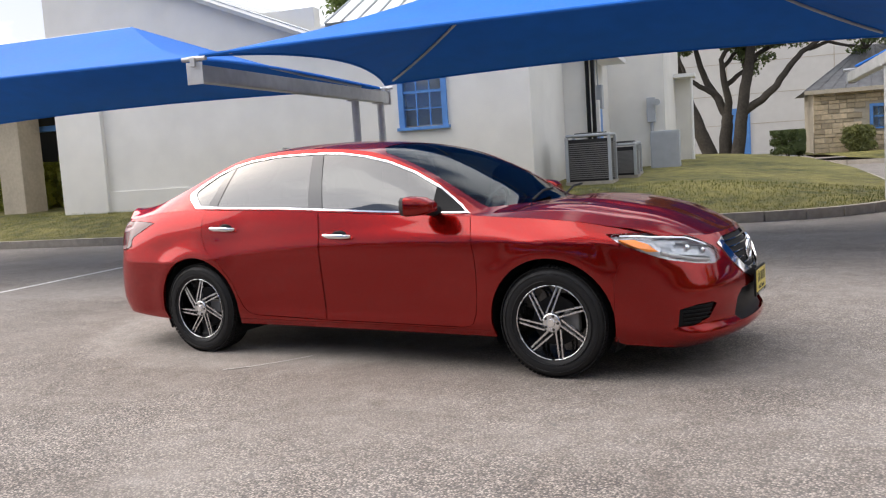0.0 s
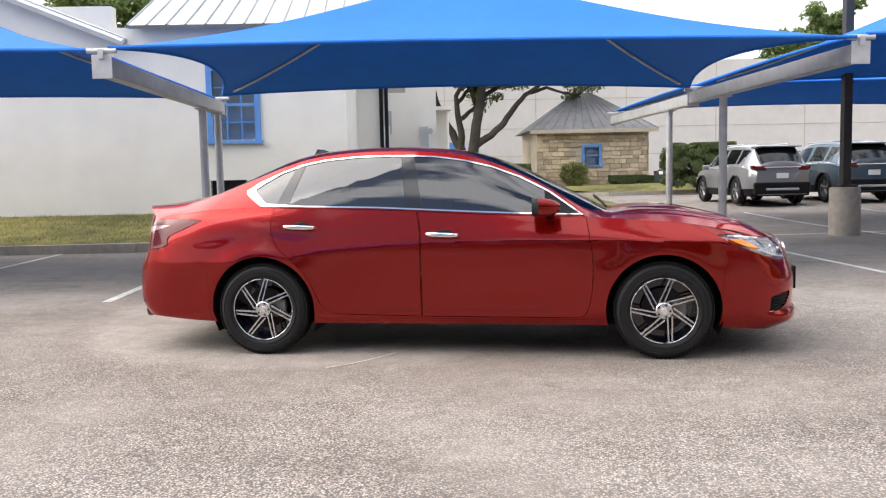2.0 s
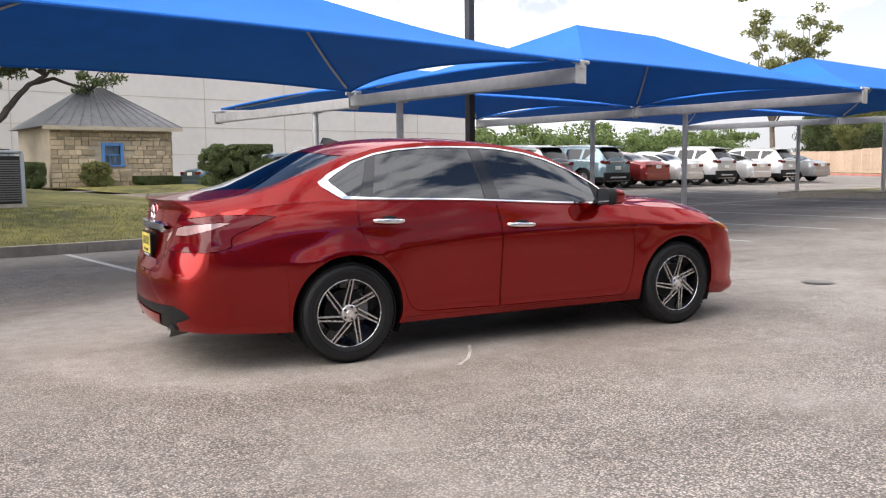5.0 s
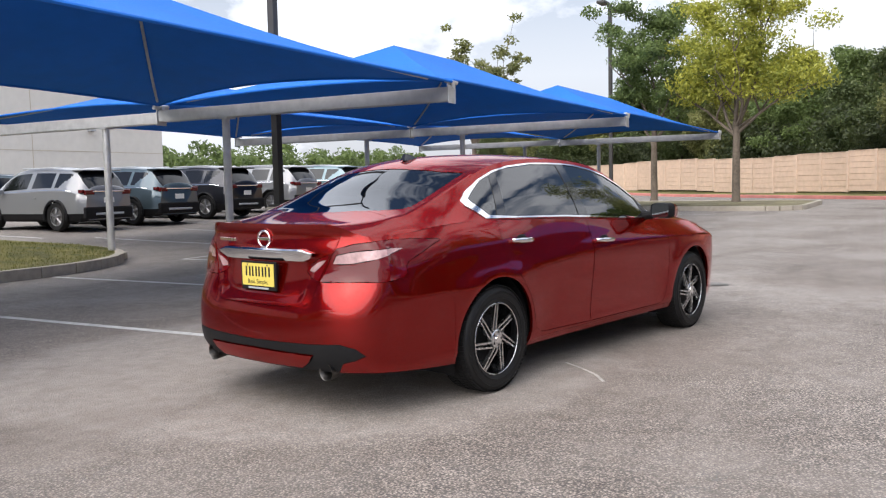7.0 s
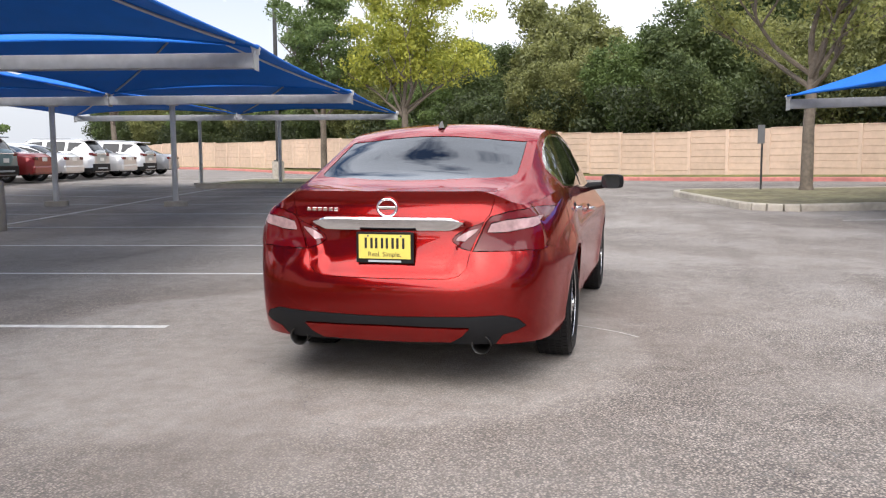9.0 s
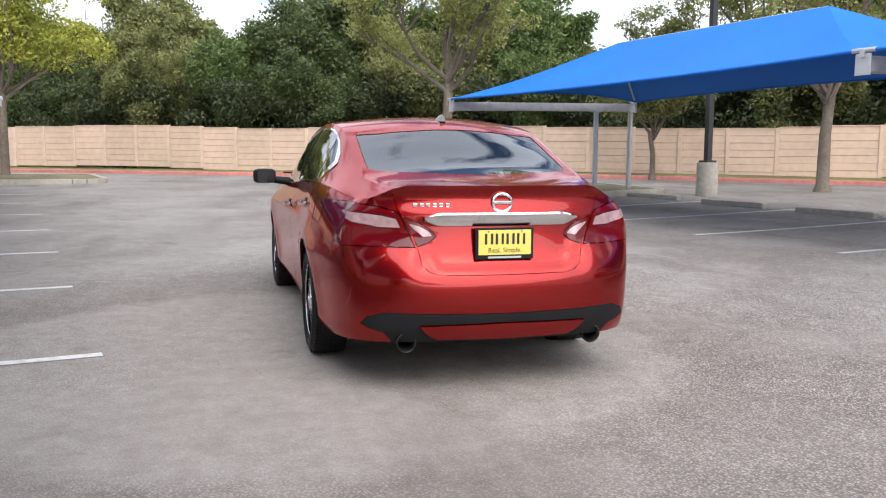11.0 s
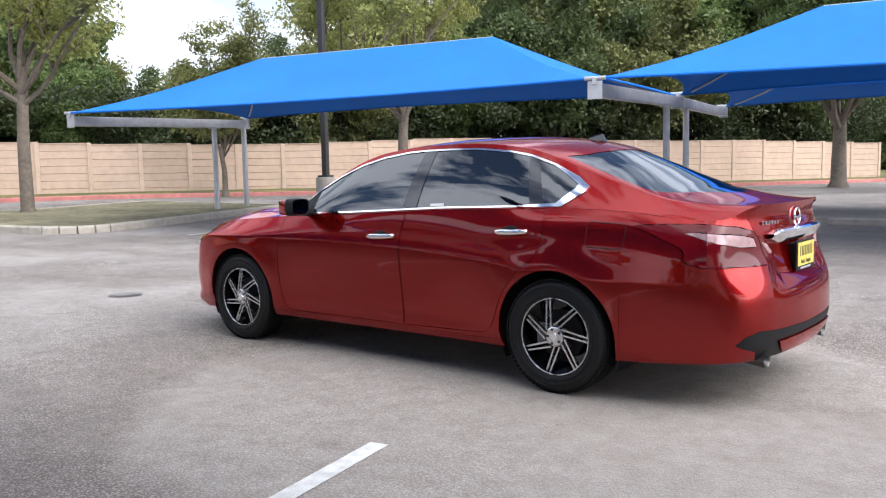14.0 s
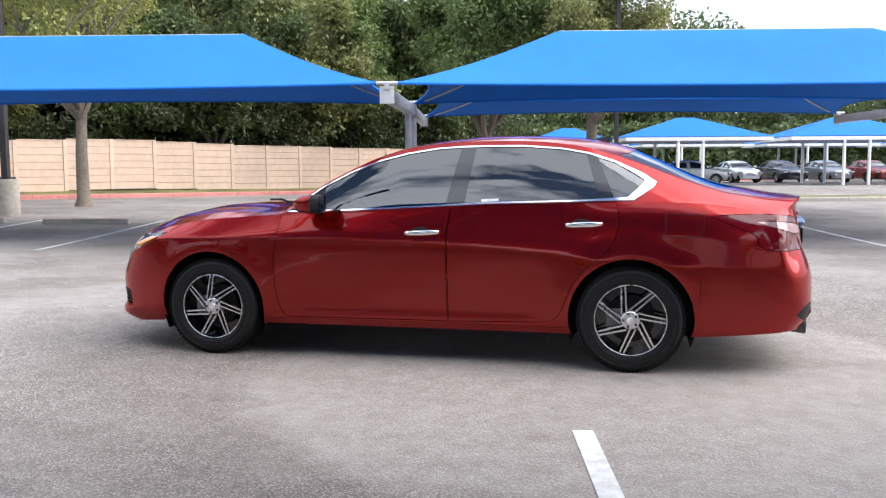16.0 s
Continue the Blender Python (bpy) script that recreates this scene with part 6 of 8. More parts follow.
def low_z(s):
    x, y, nx, ny = plan_at(s)
    if x < -1.75:
        return 0.232 + 0.03 * ease(-1.75, -2.4, x)
    if x > 1.78:
        return 0.205 - 0.03 * ease(1.78, 2.2, x)
    return 0.222


def crease_z(x):
    return curve_at(CREASE_Z, x)


def band_point(s, z, inset=0.0):
    x, y, nx, ny = plan_at(s)
    zs = shoulder_z(s)
    wr, wf = ease(0.25, 0.85, -nx), ease(0.25, 0.85, nx)
    zk = min(0.84, zs - 0.14)
    if XR < x < XF:
        zk = min(crease_z(x), zs - 0.07)
    d_side = curve_at(SIDE_IN, min(z, zk))
    if z > zk:
        xx = min(max(x, XR), XF)
        yw = float(np.interp(xx, ARC_X, ARC_Y))
        up = max(0.0, (z - zk) / (zs - zk))
        wq = ease(-0.9, -1.35, x)
        d_side += (yw - curve_at(BELT_Y, xx) - curve_at(SIDE_IN, zk)) * (up ** 1.3 * (1 - wq) + (0.45 * up + 0.55 * up ** 4) * wq)
    # crease running back from the front wing to the tail lamp
    zc = crease_z(x)
    d_side -= 0.007 * max(0.0, 1 - abs(z - zc) / (0.13 if z < zc else 0.10)) * ease(-2.15, -1.75, x) * ease(1.9, 1.3, x)
    # doors hollowed a little between the crease and the sill
    d_side += 0.012 * ease(0.74, 0.50, z) * ease(0.24, 0.36, z) * ease(-1.0, -0.7, x) * ease(1.0, 0.7, x)
    # swelling over the wheels
    for a in (-1.388, 1.388):
        r = math.hypot(x - a, z - 0.325)
        d_side -= 0.012 * max(0.0, 1 - abs(r - 0.40) / 0.12) * (1 if z > 0.3 else 0.3)
    # hollow for the plate in the boot lid
    if wr > 0.5 and y < 0.5:
        half_w = 0.335 + 0.45 * max(0.0, z - 0.665)
        inset = inset + 0.013 * ease(half_w + 0.035, half_w, y) * ease(0.618, 0.672, z) * ease(0.888, 0.868, z)
    d = d_side * (1 - wr - wf) + (curve_at(REAR_IN, z) * (1 - ease(0.42, 0.50, y)) + curve_at(REAR_OUT, z) * ease(0.42, 0.50, y)) * wr + curve_at(FRONT_IN, z) * wf + inset
    return Vector((x - nx * d, y - ny * d if y > 1e-6 else 0.0, z))


REAR_S = [s_of_x(XR) * (M - i) / M for i in range(M + 1)]
FRONT_S = [s_of_x(XF) + (S_END - s_of_x(XF)) * i / M for i in range(M + 1)]
REAR_EDGE = [band_point(s, shoulder_z(s)) for s in REAR_S]
FRONT_EDGE = [band_point(s, shoulder_z(s)) for s in FRONT_S]


def edge_at(edge, r):
    f = min(max(r, 0), 1) * M
    i = min(int(f), M - 1)
    return edge[i].lerp(edge[i + 1], f - i)


def rib_point(x, r):
    q = band_point(s_of_x(x), curve_at(BELT_Z, x))
    zt, zr, yr = curve_at(TOP_Z, x), curve_at(RAIL_Z, x), min(curve_at(RAIL_Y, x), q.y - 0.02)
    if r <= SPLIT:
        t = r / SPLIT
        p = Vector((x, q.y + (yr - q.y) * t, q.z + (zr - q.z) * t))
        bow = 0.018 * math.sin(math.pi * t) * ease(0.05, 0.3, zr - q.z)
        p.y += bow
        return p
    t = (r - SPLIT) / (1 - SPLIT)
    y = yr * (1 - t)
    k = 2.1 if zt - zr < 0.09 else 1.9
    return Vector((x, y, zr + (zt - zr) * (1 - (1 - t) ** k)))


def hood_ridge(x, r):
    """Two folds along each half of the hood."""
    a = ease(1.02, 1.3, x) * ease(2.03, 1.75, x)
    f1, f2 = 0.56 - 0.05 * (x - 1.1), 0.74 + 0.02 * (x - 1.1)
    return a * (0.011 * max(0.0, 1 - abs(r - f1) / (0.05 if r < f1 else 0.13)) + 0.007 * max(0.0, 1 - abs(r - f2) / (0.03 if r < f2 else 0.12)))


def deck_point(x, r):
    """Top of the car. Near both ends the ribs bend into the edges of the rear and front faces."""
    p = rib_point(min(max(x, XR), XF), r)
    if x > 1.02:
        p.z += hood_ridge(x, r)
    if x < -1.95:
        w = ease(-1.95, XR, x)
        w = (x + 1.95) / (XR + 1.95)
        e = edge_at(REAR_EDGE, r)
        base = rib_point(-1.95, r)
        # run from the last true rib to the edge, keeping the height of the deck
        q = base.lerp(e, w)
        q.z = (1 - w) * curve_at([(0, base.z), (1, base.z)], 0) + w * e.z
        h = rib_point(max(XR, -1.95 + (XR + 1.95) * w), r).z if w < 1 else e.z
        q.z = h * (1 - w * w) + e.z * w * w
        return q
    if x > 1.75:
        w = (x - 1.75) / (XF - 1.75)
        e = edge_at(FRONT_EDGE, r)
        base = rib_point(1.75, r)
        q = base.lerp(e, w)
        h = rib_point(1.75 + (2.2 - 1.75) * w * (0.35 + 0.65 * r) if w < 1 else XF, r).z
        q.z = h * (1 - w ** 3) + e.z * w ** 3 + hood_ridge(x, r)
        return q
    return p


def dlo_r(x, z):
    zb, zr = curve_at(BELT_Z, x), curve_at(RAIL_Z, x)
    return SPLIT * (z - zb) / (zr - zb)


def inside(poly, p):
    c = False
    n = len(poly)
    for i in range(n):
        (x0, y0), (x1, y1) = poly[i], poly[i - 1]
        if (y0 > p[1]) != (y1 > p[1]) and p[0] < (x1 - x0) * (p[1] - y0) / (y1 - y0) + x0:
            c = not c
    return c


def shrink(poly, d):
    """The outline moved inward by d."""
    n = len(poly)
    area = sum(poly[i - 1][0] * poly[i][1] - poly[i][0] * poly[i - 1][1] for i in range(n))
    sg = 1 if area > 0 else -1
    out = []
    for i in range(n):
        a, b, c = Vector(poly[i - 1]), Vector(poly[i]), Vector(poly[(i + 1) % n])
        n1, n2 = (b - a).normalized(), (c - b).normalized()
        m = Vector((-(n1.y + n2.y), n1.x + n2.x))
        m = m.normalized() * d * sg / max(0.45, math.sqrt(max(0.0, (1 + n1.dot(n2)) / 2)))
        out.append((b.x + m.x, b.y + m.y))
    return out


def score(b, path, closed=True):
    """Cuts the flat sheet along a path of straight pieces."""
    n = len(path)
    for i in range(n if closed else n - 1):
        a, c = Vector((*path[i], 0)), Vector((*path[(i + 1) % n], 0))
        d = c - a
        if d.length < 1e-6:
            continue
        nrm = Vector((-d.y, d.x, 0)).normalized()
        lo = Vector((min(a.x, c.x) - 0.004, min(a.y, c.y) - 0.004))
        hi = Vector((max(a.x, c.x) + 0.004, max(a.y, c.y) + 0.004))
        fs = []
        for f in b.faces:
            xs_ = [v.co.x for v in f.verts]
            ys_ = [v.co.y for v in f.verts]
            if max(xs_) >= lo.x and min(xs_) <= hi.x and max(ys_) >= lo.y and min(ys_) <= hi.y:
                fs.append(f)
        geom = list({v for f in fs for v in f.verts}) + list({e for f in fs for e in f.edges}) + fs
        bmesh.ops.bisect_plane(b, geom=geom, plane_co=a, plane_no=nrm, dist=1e-5)


def ring(cx, cz, r, a0=0, a1=360, n=40):
    return [(cx + r * math.cos(radians(a0 + (a1 - a0) * i / n)), cz + r * math.sin(radians(a0 + (a1 - a0) * i / n))) for i in range(n + (0 if a1 - a0 == 360 else 1))]


def X(pts):
    return [(s_of_x(x), z) for x, z in pts]


def YR(pts):
    return [(s_rear(y), z) for y, z in pts]


def YF(pts):
    return [(s_front(y), z) for y, z in pts]


# outlines, in metres along and up the body
ARCH = [X(ring(a, 0.325, 0.378)) for a in (-1.388, 1.388)]
FDOOR = X([(-0.243, 0.277), (-0.240, 0.60), (-0.240, 0.86), (-0.262, 0.99), (-0.268, 1.2), (0.880, 1.2), (0.884, 0.95), (0.903, 0.844), (0.925, 0.70), (0.930, 0.60), (0.922, 0.459), (0.905, 0.36), (0.882, 0.304), (0.855, 0.284), (0.809, 0.273)])
RDOOR = X([(-0.248, 0.277), (-0.245, 0.60), (-0.245, 0.86), (-0.267, 0.99), (-0.273, 1.2), (-1.298, 1.2), (-1.300, 1.02), (-1.312, 0.96), (-1.312, 0.904), (-1.300, 0.84), (-1.265, 0.766), (-1.149, 0.667), (-1.080, 0.59), (-1.035, 0.529), (-0.979, 0.39), (-0.955, 0.345), (-0.925, 0.315), (-0.882, 0.297), (-0.823, 0.290)])
SILL = X([(-1.02, 0.262), (1.01, 0.262)])
TAIL = YR([(0.470, 0.748), (0.545, 0.90), (0.575, 0.930), (0.68, 0.955)]) + X([(-2.22, 0.972), (-2.05, 0.972), (-1.90, 0.966), (-1.842, 0.958), (-1.90, 0.935), (-2.00, 0.893), (-2.10, 0.852), (-2.122, 0.825), (-2.118, 0.79), (-2.15, 0.768), (-2.25, 0.752)])
TAILW = YR([(0.555, 0.848), (0.580, 0.892), (0.66, 0.908)]) + X([(-2.30, 0.920), (-2.20, 0.926), (-2.12, 0.924), (-2.20, 0.900), (-2.30, 0.872)]) + YR([(0.68, 0.850)])
TAILIN = YR([(0.462, 0.752), (0.535, 0.90), (0.46, 0.875), (0.375, 0.828), (0.36, 0.805), (0.40, 0.772)])
TAILINW = YR([(0.43, 0.800), (0.495, 0.855), (0.505, 0.868), (0.455, 0.856), (0.395, 0.823), (0.385, 0.806)])
LID = YR([(-0.02, 0.607), (0.34, 0.610), (0.40, 0.625), (0.44, 0.66), (0.462, 0.748), (0.540, 0.906), (0.575, 0.94), (0.60, 1.00), (0.605, 1.08), (0.605, 1.2), (-0.02, 1.2)])
BUMP_R = X([(-1.79, 0.15), (-1.79, 0.42), (-1.795, 0.60), (-1.83, 0.66), (-2.0, 0.735), (-2.13, 0.762)]) + YR([(0.68, 0.752), (0.47, 0.748)])
DIFF = YR([(-0.02, 0.412), (0.45, 0.418), (0.62, 0.426), (0.70, 0.402), (0.74, 0.362), (0.70, 0.338), (0.63, 0.318), (0.60, 0.270), (0.59, 0.20), (-0.02, 0.20)])
VALANCE = YR([(-0.02, 0.275), (0.36, 0.280), (0.42, 0.315), (0.455, 0.356), (-0.02, 0.362)])
HEAD = X([(1.725, 0.828), (1.86, 0.826), (1.98, 0.815)]) + YF([(0.66, 0.796), (0.58, 0.772), (0.52, 0.745), (0.44, 0.70), (0.46, 0.64), (0.53, 0.625), (0.66, 0.64)]) + X([(2.06, 0.675), (1.93, 0.722), (1.82, 0.77)])
HEADAMB = X([(1.80, 0.795), (1.88, 0.792), (1.955, 0.765), (2.005, 0.725), (1.95, 0.728), (1.86, 0.768)])
GRILLE = YF([(-0.02, 0.755), (0.30, 0.752), (0.42, 0.72), (0.36, 0.62), (0.25, 0.535), (0.15, 0.50), (-0.02, 0.495)])
VEE = YF([(0.30, 0.753), (0.42, 0.722), (0.36, 0.62), (0.25, 0.535), (0.15, 0.50), (-0.02, 0.495), (-0.02, 0.545), (0.12, 0.55), (0.20, 0.58), (0.28, 0.64), (0.33, 0.71)])
INTAKE = YF([(-0.02, 0.46), (0.30, 0.455), (0.36, 0.41), (0.38, 0.31), (0.34, 0.275), (-0.02, 0.272)])
FOG = YF([(0.765, 0.400), (0.70, 0.420), (0.60, 0.425), (0.575, 0.410), (0.62, 0.340), (0.70, 0.306), (0.77, 0.302)])
BUMP_F = X([(1.76, 0.10), (1.765, 0.40), (1.772, 0.58), (1.80, 0.66), (1.93, 0.716)]) + YF([(0.44, 0.70), (0.44, 0.80)])
BUMP_R_AREA = BUMP_R + YR([(0.44, 0.66), (0.40, 0.625), (0.34, 0.610), (-0.02, 0.607)]) + [(-0.2, 0.607), (-0.2, 0.05), (BUMP_R[0][0], 0.05)]
BUMP_F_AREA = BUMP_F + [(S_END + 0.2, 0.80), (S_END + 0.2, 0.05), (BUMP_F[0][0], 0.05)]
DLO_XZ = [(-1.40, 1.052), (-1.1, 1.044), (-0.54, 1.028), (0.24, 0.986), (0.51, 0.975), (0.87, 0.962), (0.80, 1.012), (0.635, 1.128), (0.44, 1.229), (0.24, 1.305), (0.045, 1.353), (-0.15, 1.382), (-0.31, 1.392), (-0.5, 1.395), (-0.71, 1.394), (-0.955, 1.374), (-1.117, 1.344), (-1.28, 1.29), (-1.447, 1.215), (-1.53, 1.160), (-1.515, 1.13)]


def finer(poly, step=0.06, closed=True):
    out = []
    n = len(poly)
    for i in range(n if closed else n - 1):
        a, c = Vector(poly[i]), Vector(poly[(i + 1) % n])
        k = max(1, int((c - a).length / step))
        out += [tuple(a.lerp(c, j / k)) for j in range(k)]
    if not closed:
        out.append(poly[-1])
    return out


def R(pts):
    return [(x, dlo_r(x, z)) for x, z in pts]


DLO = R(finer(DLO_XZ))
DLO_IN_XZ = shrink(DLO_XZ, 0.010)
DLO_IN_XZ[0] = (-1.362, 1.070)
DLO_IN_XZ[-3:] = [(-1.40, 1.212), (-1.462, 1.172), (-1.452, 1.150)]
DLO_IN = R(finer(DLO_IN_XZ))
LINES = {"q1": [(-1.155, 1.36), (-1.300, 1.02)], "q2": [(-1.082, 1.40), (-1.205, 1.02)], "b1": [(-0.405, 1.42), (-0.345, 1.00)], "b2": [(-0.315, 1.42), (-0.225, 1.00)], "m1": [(0.60, 1.22), (0.615, 0.95)]}
WSHIELD = [(0.16, 0.475), (0.05, 0.60), (0.0, 0.80), (-0.01, 1.02), (1.06, 1.02), (1.045, 0.80), (0.985, 0.60), (0.925, 0.49), (0.60, 0.470)]
RGLASS = [(-1.30, 0.475), (-1.36, 0.60), (-1.40, 0.80), (-1.41, 1.02), (-2.045, 1.02), (-2.02, 0.80), (-1.95, 0.60), (-1.88, 0.50), (-1.82, 0.475)]
HOOD = [(1.07, 1.02), (1.055, 0.80), (0.995, 0.60), (0.985, 0.40), (1.3, 0.34), (1.7, 0.26), (2.02, 0.30), (2.035, 0.6), (2.035, 1.02)]
LIDTOP = [(-2.055, 1.02), (-2.03, 0.80), (-1.97, 0.62), (-1.985, 0.475), (-2.05, 0.44), (-2.3, 0.40), (-2.3, 1.02)]


def on_right(line, p):
    (x0, y0), (x1, y1) = line
    return (x1 - x0) * (p[1] - y0) - (y1 - y0) * (p[0] - x0) > 0


def split_sheet(b, classify, mapper):
    """Faces of a flat sheet by part, as lists of bent polygons."""
    out = {}
    cache = {}
    for f in b.faces:
        c = f.calc_center_median()
        key = classify((c.x, c.y))
        if key is None:
            continue
        loop = []
        for v in f.verts:
            if v.index not in cache:
                cache[v.index] = mapper(v.co.x, v.co.y)
            loop.append(cache[v.index])
        out.setdefault(key, []).append(loop)
    return out


def build_band():
    b = bmesh.new()
    ss = [s_of_x(XR) * i / M for i in range(M)] + [s_of_x(XR + (XF - XR) * i / NS) for i in range(NS)] + FRONT_S
    cols = []
    for s in ss:
        zl, zs = low_z(s), shoulder_z(s)
        cols.append([b.verts.new((s, zl + (zs - zl) * j / NB, 0)) for j in range(NB + 1)])
    for a, c in zip(cols, cols[1:]):
        for j in range(NB):
            b.faces.new((a[j], c[j], c[j + 1], a[j + 1]))
    for poly in (*ARCH, FDOOR, RDOOR, TAIL, TAILW, TAILIN, TAILINW, LID, DIFF, VALANCE, HEAD, HEADAMB, GRILLE, VEE, INTAKE, FOG):
        score(b, poly)
    for path in (YR([(-0.02, 0.662), (0.335, 0.662), (0.436, 0.868), (-0.02, 0.868)]), YR([(-0.02, 0.632), (0.37, 0.632), (0.47, 0.888)]), SILL, BUMP_R, BUMP_F, X([(-2.1 + 0.25 * i, crease_z(-2.1 + 0.25 * i)) for i in range(17)])):
        score(b, path, False)
    b.verts.index_update()
    br_s = s_of_x(-1.79)

    def classify(p):
        s, z = p
        if inside(ARCH[0], p) or inside(ARCH[1], p):
            return None
        for name, poly in (("fdoor", FDOOR), ("rdoor", RDOOR), ("tailw", TAILW), ("tail", TAIL), ("tailinw", TAILINW), ("tailin", TAILIN), ("lid", LID), ("valance", VALANCE), ("diff", DIFF), ("amber", HEADAMB), ("head", HEAD), ("vee", VEE), ("grille", GRILLE), ("intake", INTAKE), ("fog", FOG)):
            if inside(poly, p):
                return name
        x = float(np.interp(s, ARC_SN, ARC_X))
        if inside(BUMP_R_AREA, p):
            return "bumper_r"
        if inside(BUMP_F_AREA, p):
            return "bumper_f"
        if z < 0.262 and -1.02 < x < 1.01:
            return "sill"
        return "body"

    return split_sheet(b, classify, lambda s, z: band_point(s, z))


def build_deck():
    b = bmesh.new()
    xs_ = [XR + (XF - XR) * i / NS for i in range(NS + 1)]
    rs = [i / M for i in range(M + 1)]
    rs = sorted(set(rs + [SPLIT, 0.03, 0.09, 0.16, 0.22, 0.28, 0.34, 0.40, 0.45, 0.47]))
    cols = [[b.verts.new((x, r, 0)) for r in rs] for x in xs_]
    for a, c in zip(cols, cols[1:]):
        for j in range(len(rs) - 1):
            b.faces.new((a[j], c[j], c[j + 1], a[j + 1]))
    for poly in (DLO, DLO_IN, WSHIELD, RGLASS, HOOD, LIDTOP):
        score(b, poly)
    for ln in LINES.values():
        score(b, R(finer(ln, 0.05, False)), False)
    b.verts.index_update()

    def classify(p):
        x, r = p
        if inside(DLO, p):
            if inside(DLO_IN, p):
                z = curve_at(BELT_Z, x) + r / SPLIT * (curve_at(RAIL_Z, x) - curve_at(BELT_Z, x))
                q = (x, z)
                side = {k: on_right(v, q) for k, v in LINES.items()}
                # every line runs downwards: "right" of it is towards the front
                if not side["q1"]:
                    return "quarter_glass"
                if side["q1"] and not side["q2"]:
                    return "frame"
                if not side["b1"]:
                    return "rear_glass"
                if not side["b2"]:
                    return "pillar"
                if not side["m1"]:
                    return "front_glass"
                return "mirror_sail"
            return "chrome"
        if inside(WSHIELD, p):
            return "windscreen"
        if inside(RGLASS, p):
            return "backlight"
        if inside(HOOD, p):
            return "hood"
        if inside(LIDTOP, p):
            return "lidtop"
        return "body"

    return split_sheet(b, classify, deck_point)


def panel(polys, mirror, both=False, fold=0.020, gap=0.0024, thick=True, offset=0.0):
    """One panel from its polygons: welded, with a turned-in edge all round."""
    b = bmesh.new()
    signs = (1, -1) if both else ((-1,) if mirror else (1,))
    for sg in signs:
        for loop in polys:
            vs_ = [b.verts.new((p.x, p.y * sg, p.z)) for p in loop]
            b.faces.new(vs_ if sg < 0 else list(reversed(vs_)))
    bmesh.ops.remove_doubles(b, verts=b.verts, dist=0.0012)
    bmesh.ops.dissolve_degenerate(b, edges=b.edges, dist=0.0006)
    b.normal_update()
    if offset:
        for v in b.verts:
            v.co += v.normal * offset
    if thick:
        rim = [e for e in b.edges if e.is_boundary]
        moves = {}
        for e in rim:
            for v in e.verts:
                if both or abs(v.co.y) > 0.001:
                    c = Vector((0, 0, 0))
                    for f in v.link_faces:
                        c += f.calc_center_median()
                    c /= len(v.link_faces)
                    dirn = (c - v.co)
                    dirn -= v.normal * dirn.dot(v.normal)
                    if dirn.length > 1e-6:
                        moves[v] = dirn.normalized() * gap
        nrm = {v: v.normal.copy() for e in rim for v in e.verts}
        for v, d in moves.items():
            v.co += d
        ext = bmesh.ops.extrude_edge_only(b, edges=rim)["geom"]
        base = {}
        for v in ext:
            if isinstance(v, bmesh.types.BMVert):
                near = min((n for n in (e.other_vert(v) for e in v.link_edges) if n in nrm), key=lambda n: (n.co - v.co).length, default=None)
                if near:
                    base[v] = nrm[near]
        for v, n in base.items():
            v.co -= n * fold
    return b


sedan = thing("red_sedan", Matrix.Identity(4), "metallic red four-door sedan with black and silver alloy wheels", "car")
band, deck = build_band(), build_deck()
for k, v in deck.items():
    band.setdefault(k, []).extend(v)
BODY = band
SM = 32
shell = part("body", panel(BODY["body"], False, both=True, gap=0.0010), CANDY, sedan, "", SM)
part("hood", panel(BODY["hood"], False, both=True), CANDY, sedan, "", SM)
lid = part("boot_lid", panel(BODY["lid"] + BODY["lidtop"], False, both=True, gap=0.0032), CANDY, sedan, "", SM)
rear_bumper = part("rear_bumper", panel(BODY["bumper_r"], False, both=True, gap=0.0006), CANDY, sedan, "", SM)
front_bumper = part("front_bumper", panel(BODY["bumper_f"], False, both=True, gap=0.0006), CANDY, sedan, "", SM)
part("diffuser", panel(BODY["diff"], False, both=True), BLACKPLASTIC, rear_bumper, "black plastic diffuser insert", SM)
part("valance_strip", panel(BODY["valance"], False, both=True, offset=0.010), CANDY, rear_bumper, "", SM)
part("grille", panel(BODY["grille"], False, both=True, offset=-0.02), BLACKPLASTIC, sedan, "black front grille", SM)
for z_ in (0.545, 0.58, 0.615, 0.65, 0.685, 0.72):
    half_ = 0.10 + 0.26 * ease(0.52, 0.73, z_)
    bar_ = [band_point(s_front(abs(y_)), z_, 0.012) for y_ in [half_ * (k_ / 6 - 1) for k_ in range(13)]]
    part("grille_slat", tube(bmesh.new(), [(p_.x, p_.y * (-1 if k_ < 6 else 1), p_.z) for k_, p_ in enumerate(bar_)], 0.006, 6), GLOSSBLACK, sedan, "gloss black grille slat")
nose = band_point(s_front(0.0), 0.645).x
part("front_badge", tube(bmesh.new(), [(nose + 0.012, 0.062 * math.cos(2 * math.pi * k_ / 32), 0.645 + 0.055 * math.sin(2 * math.pi * k_ / 32)) for k_ in range(33)], 0.010, 8, cap=False), CHROME, sedan, "round chrome badge on the grille", 60)
part("front_badge_bar", boxbm(nose + 0.004, nose + 0.018, -0.068, 0.068, 0.635, 0.655, bevel=0.003), CHROME, sedan)
part("grille_surround", panel(BODY["vee"], False, both=True, offset=0.006), CHROME, sedan, "chrome vee-shaped grille surround", SM)
part("lower_intake", panel(BODY["intake"], False, both=True, offset=-0.02), BLACKPLASTIC, front_bumper, "black lower intake", SM)
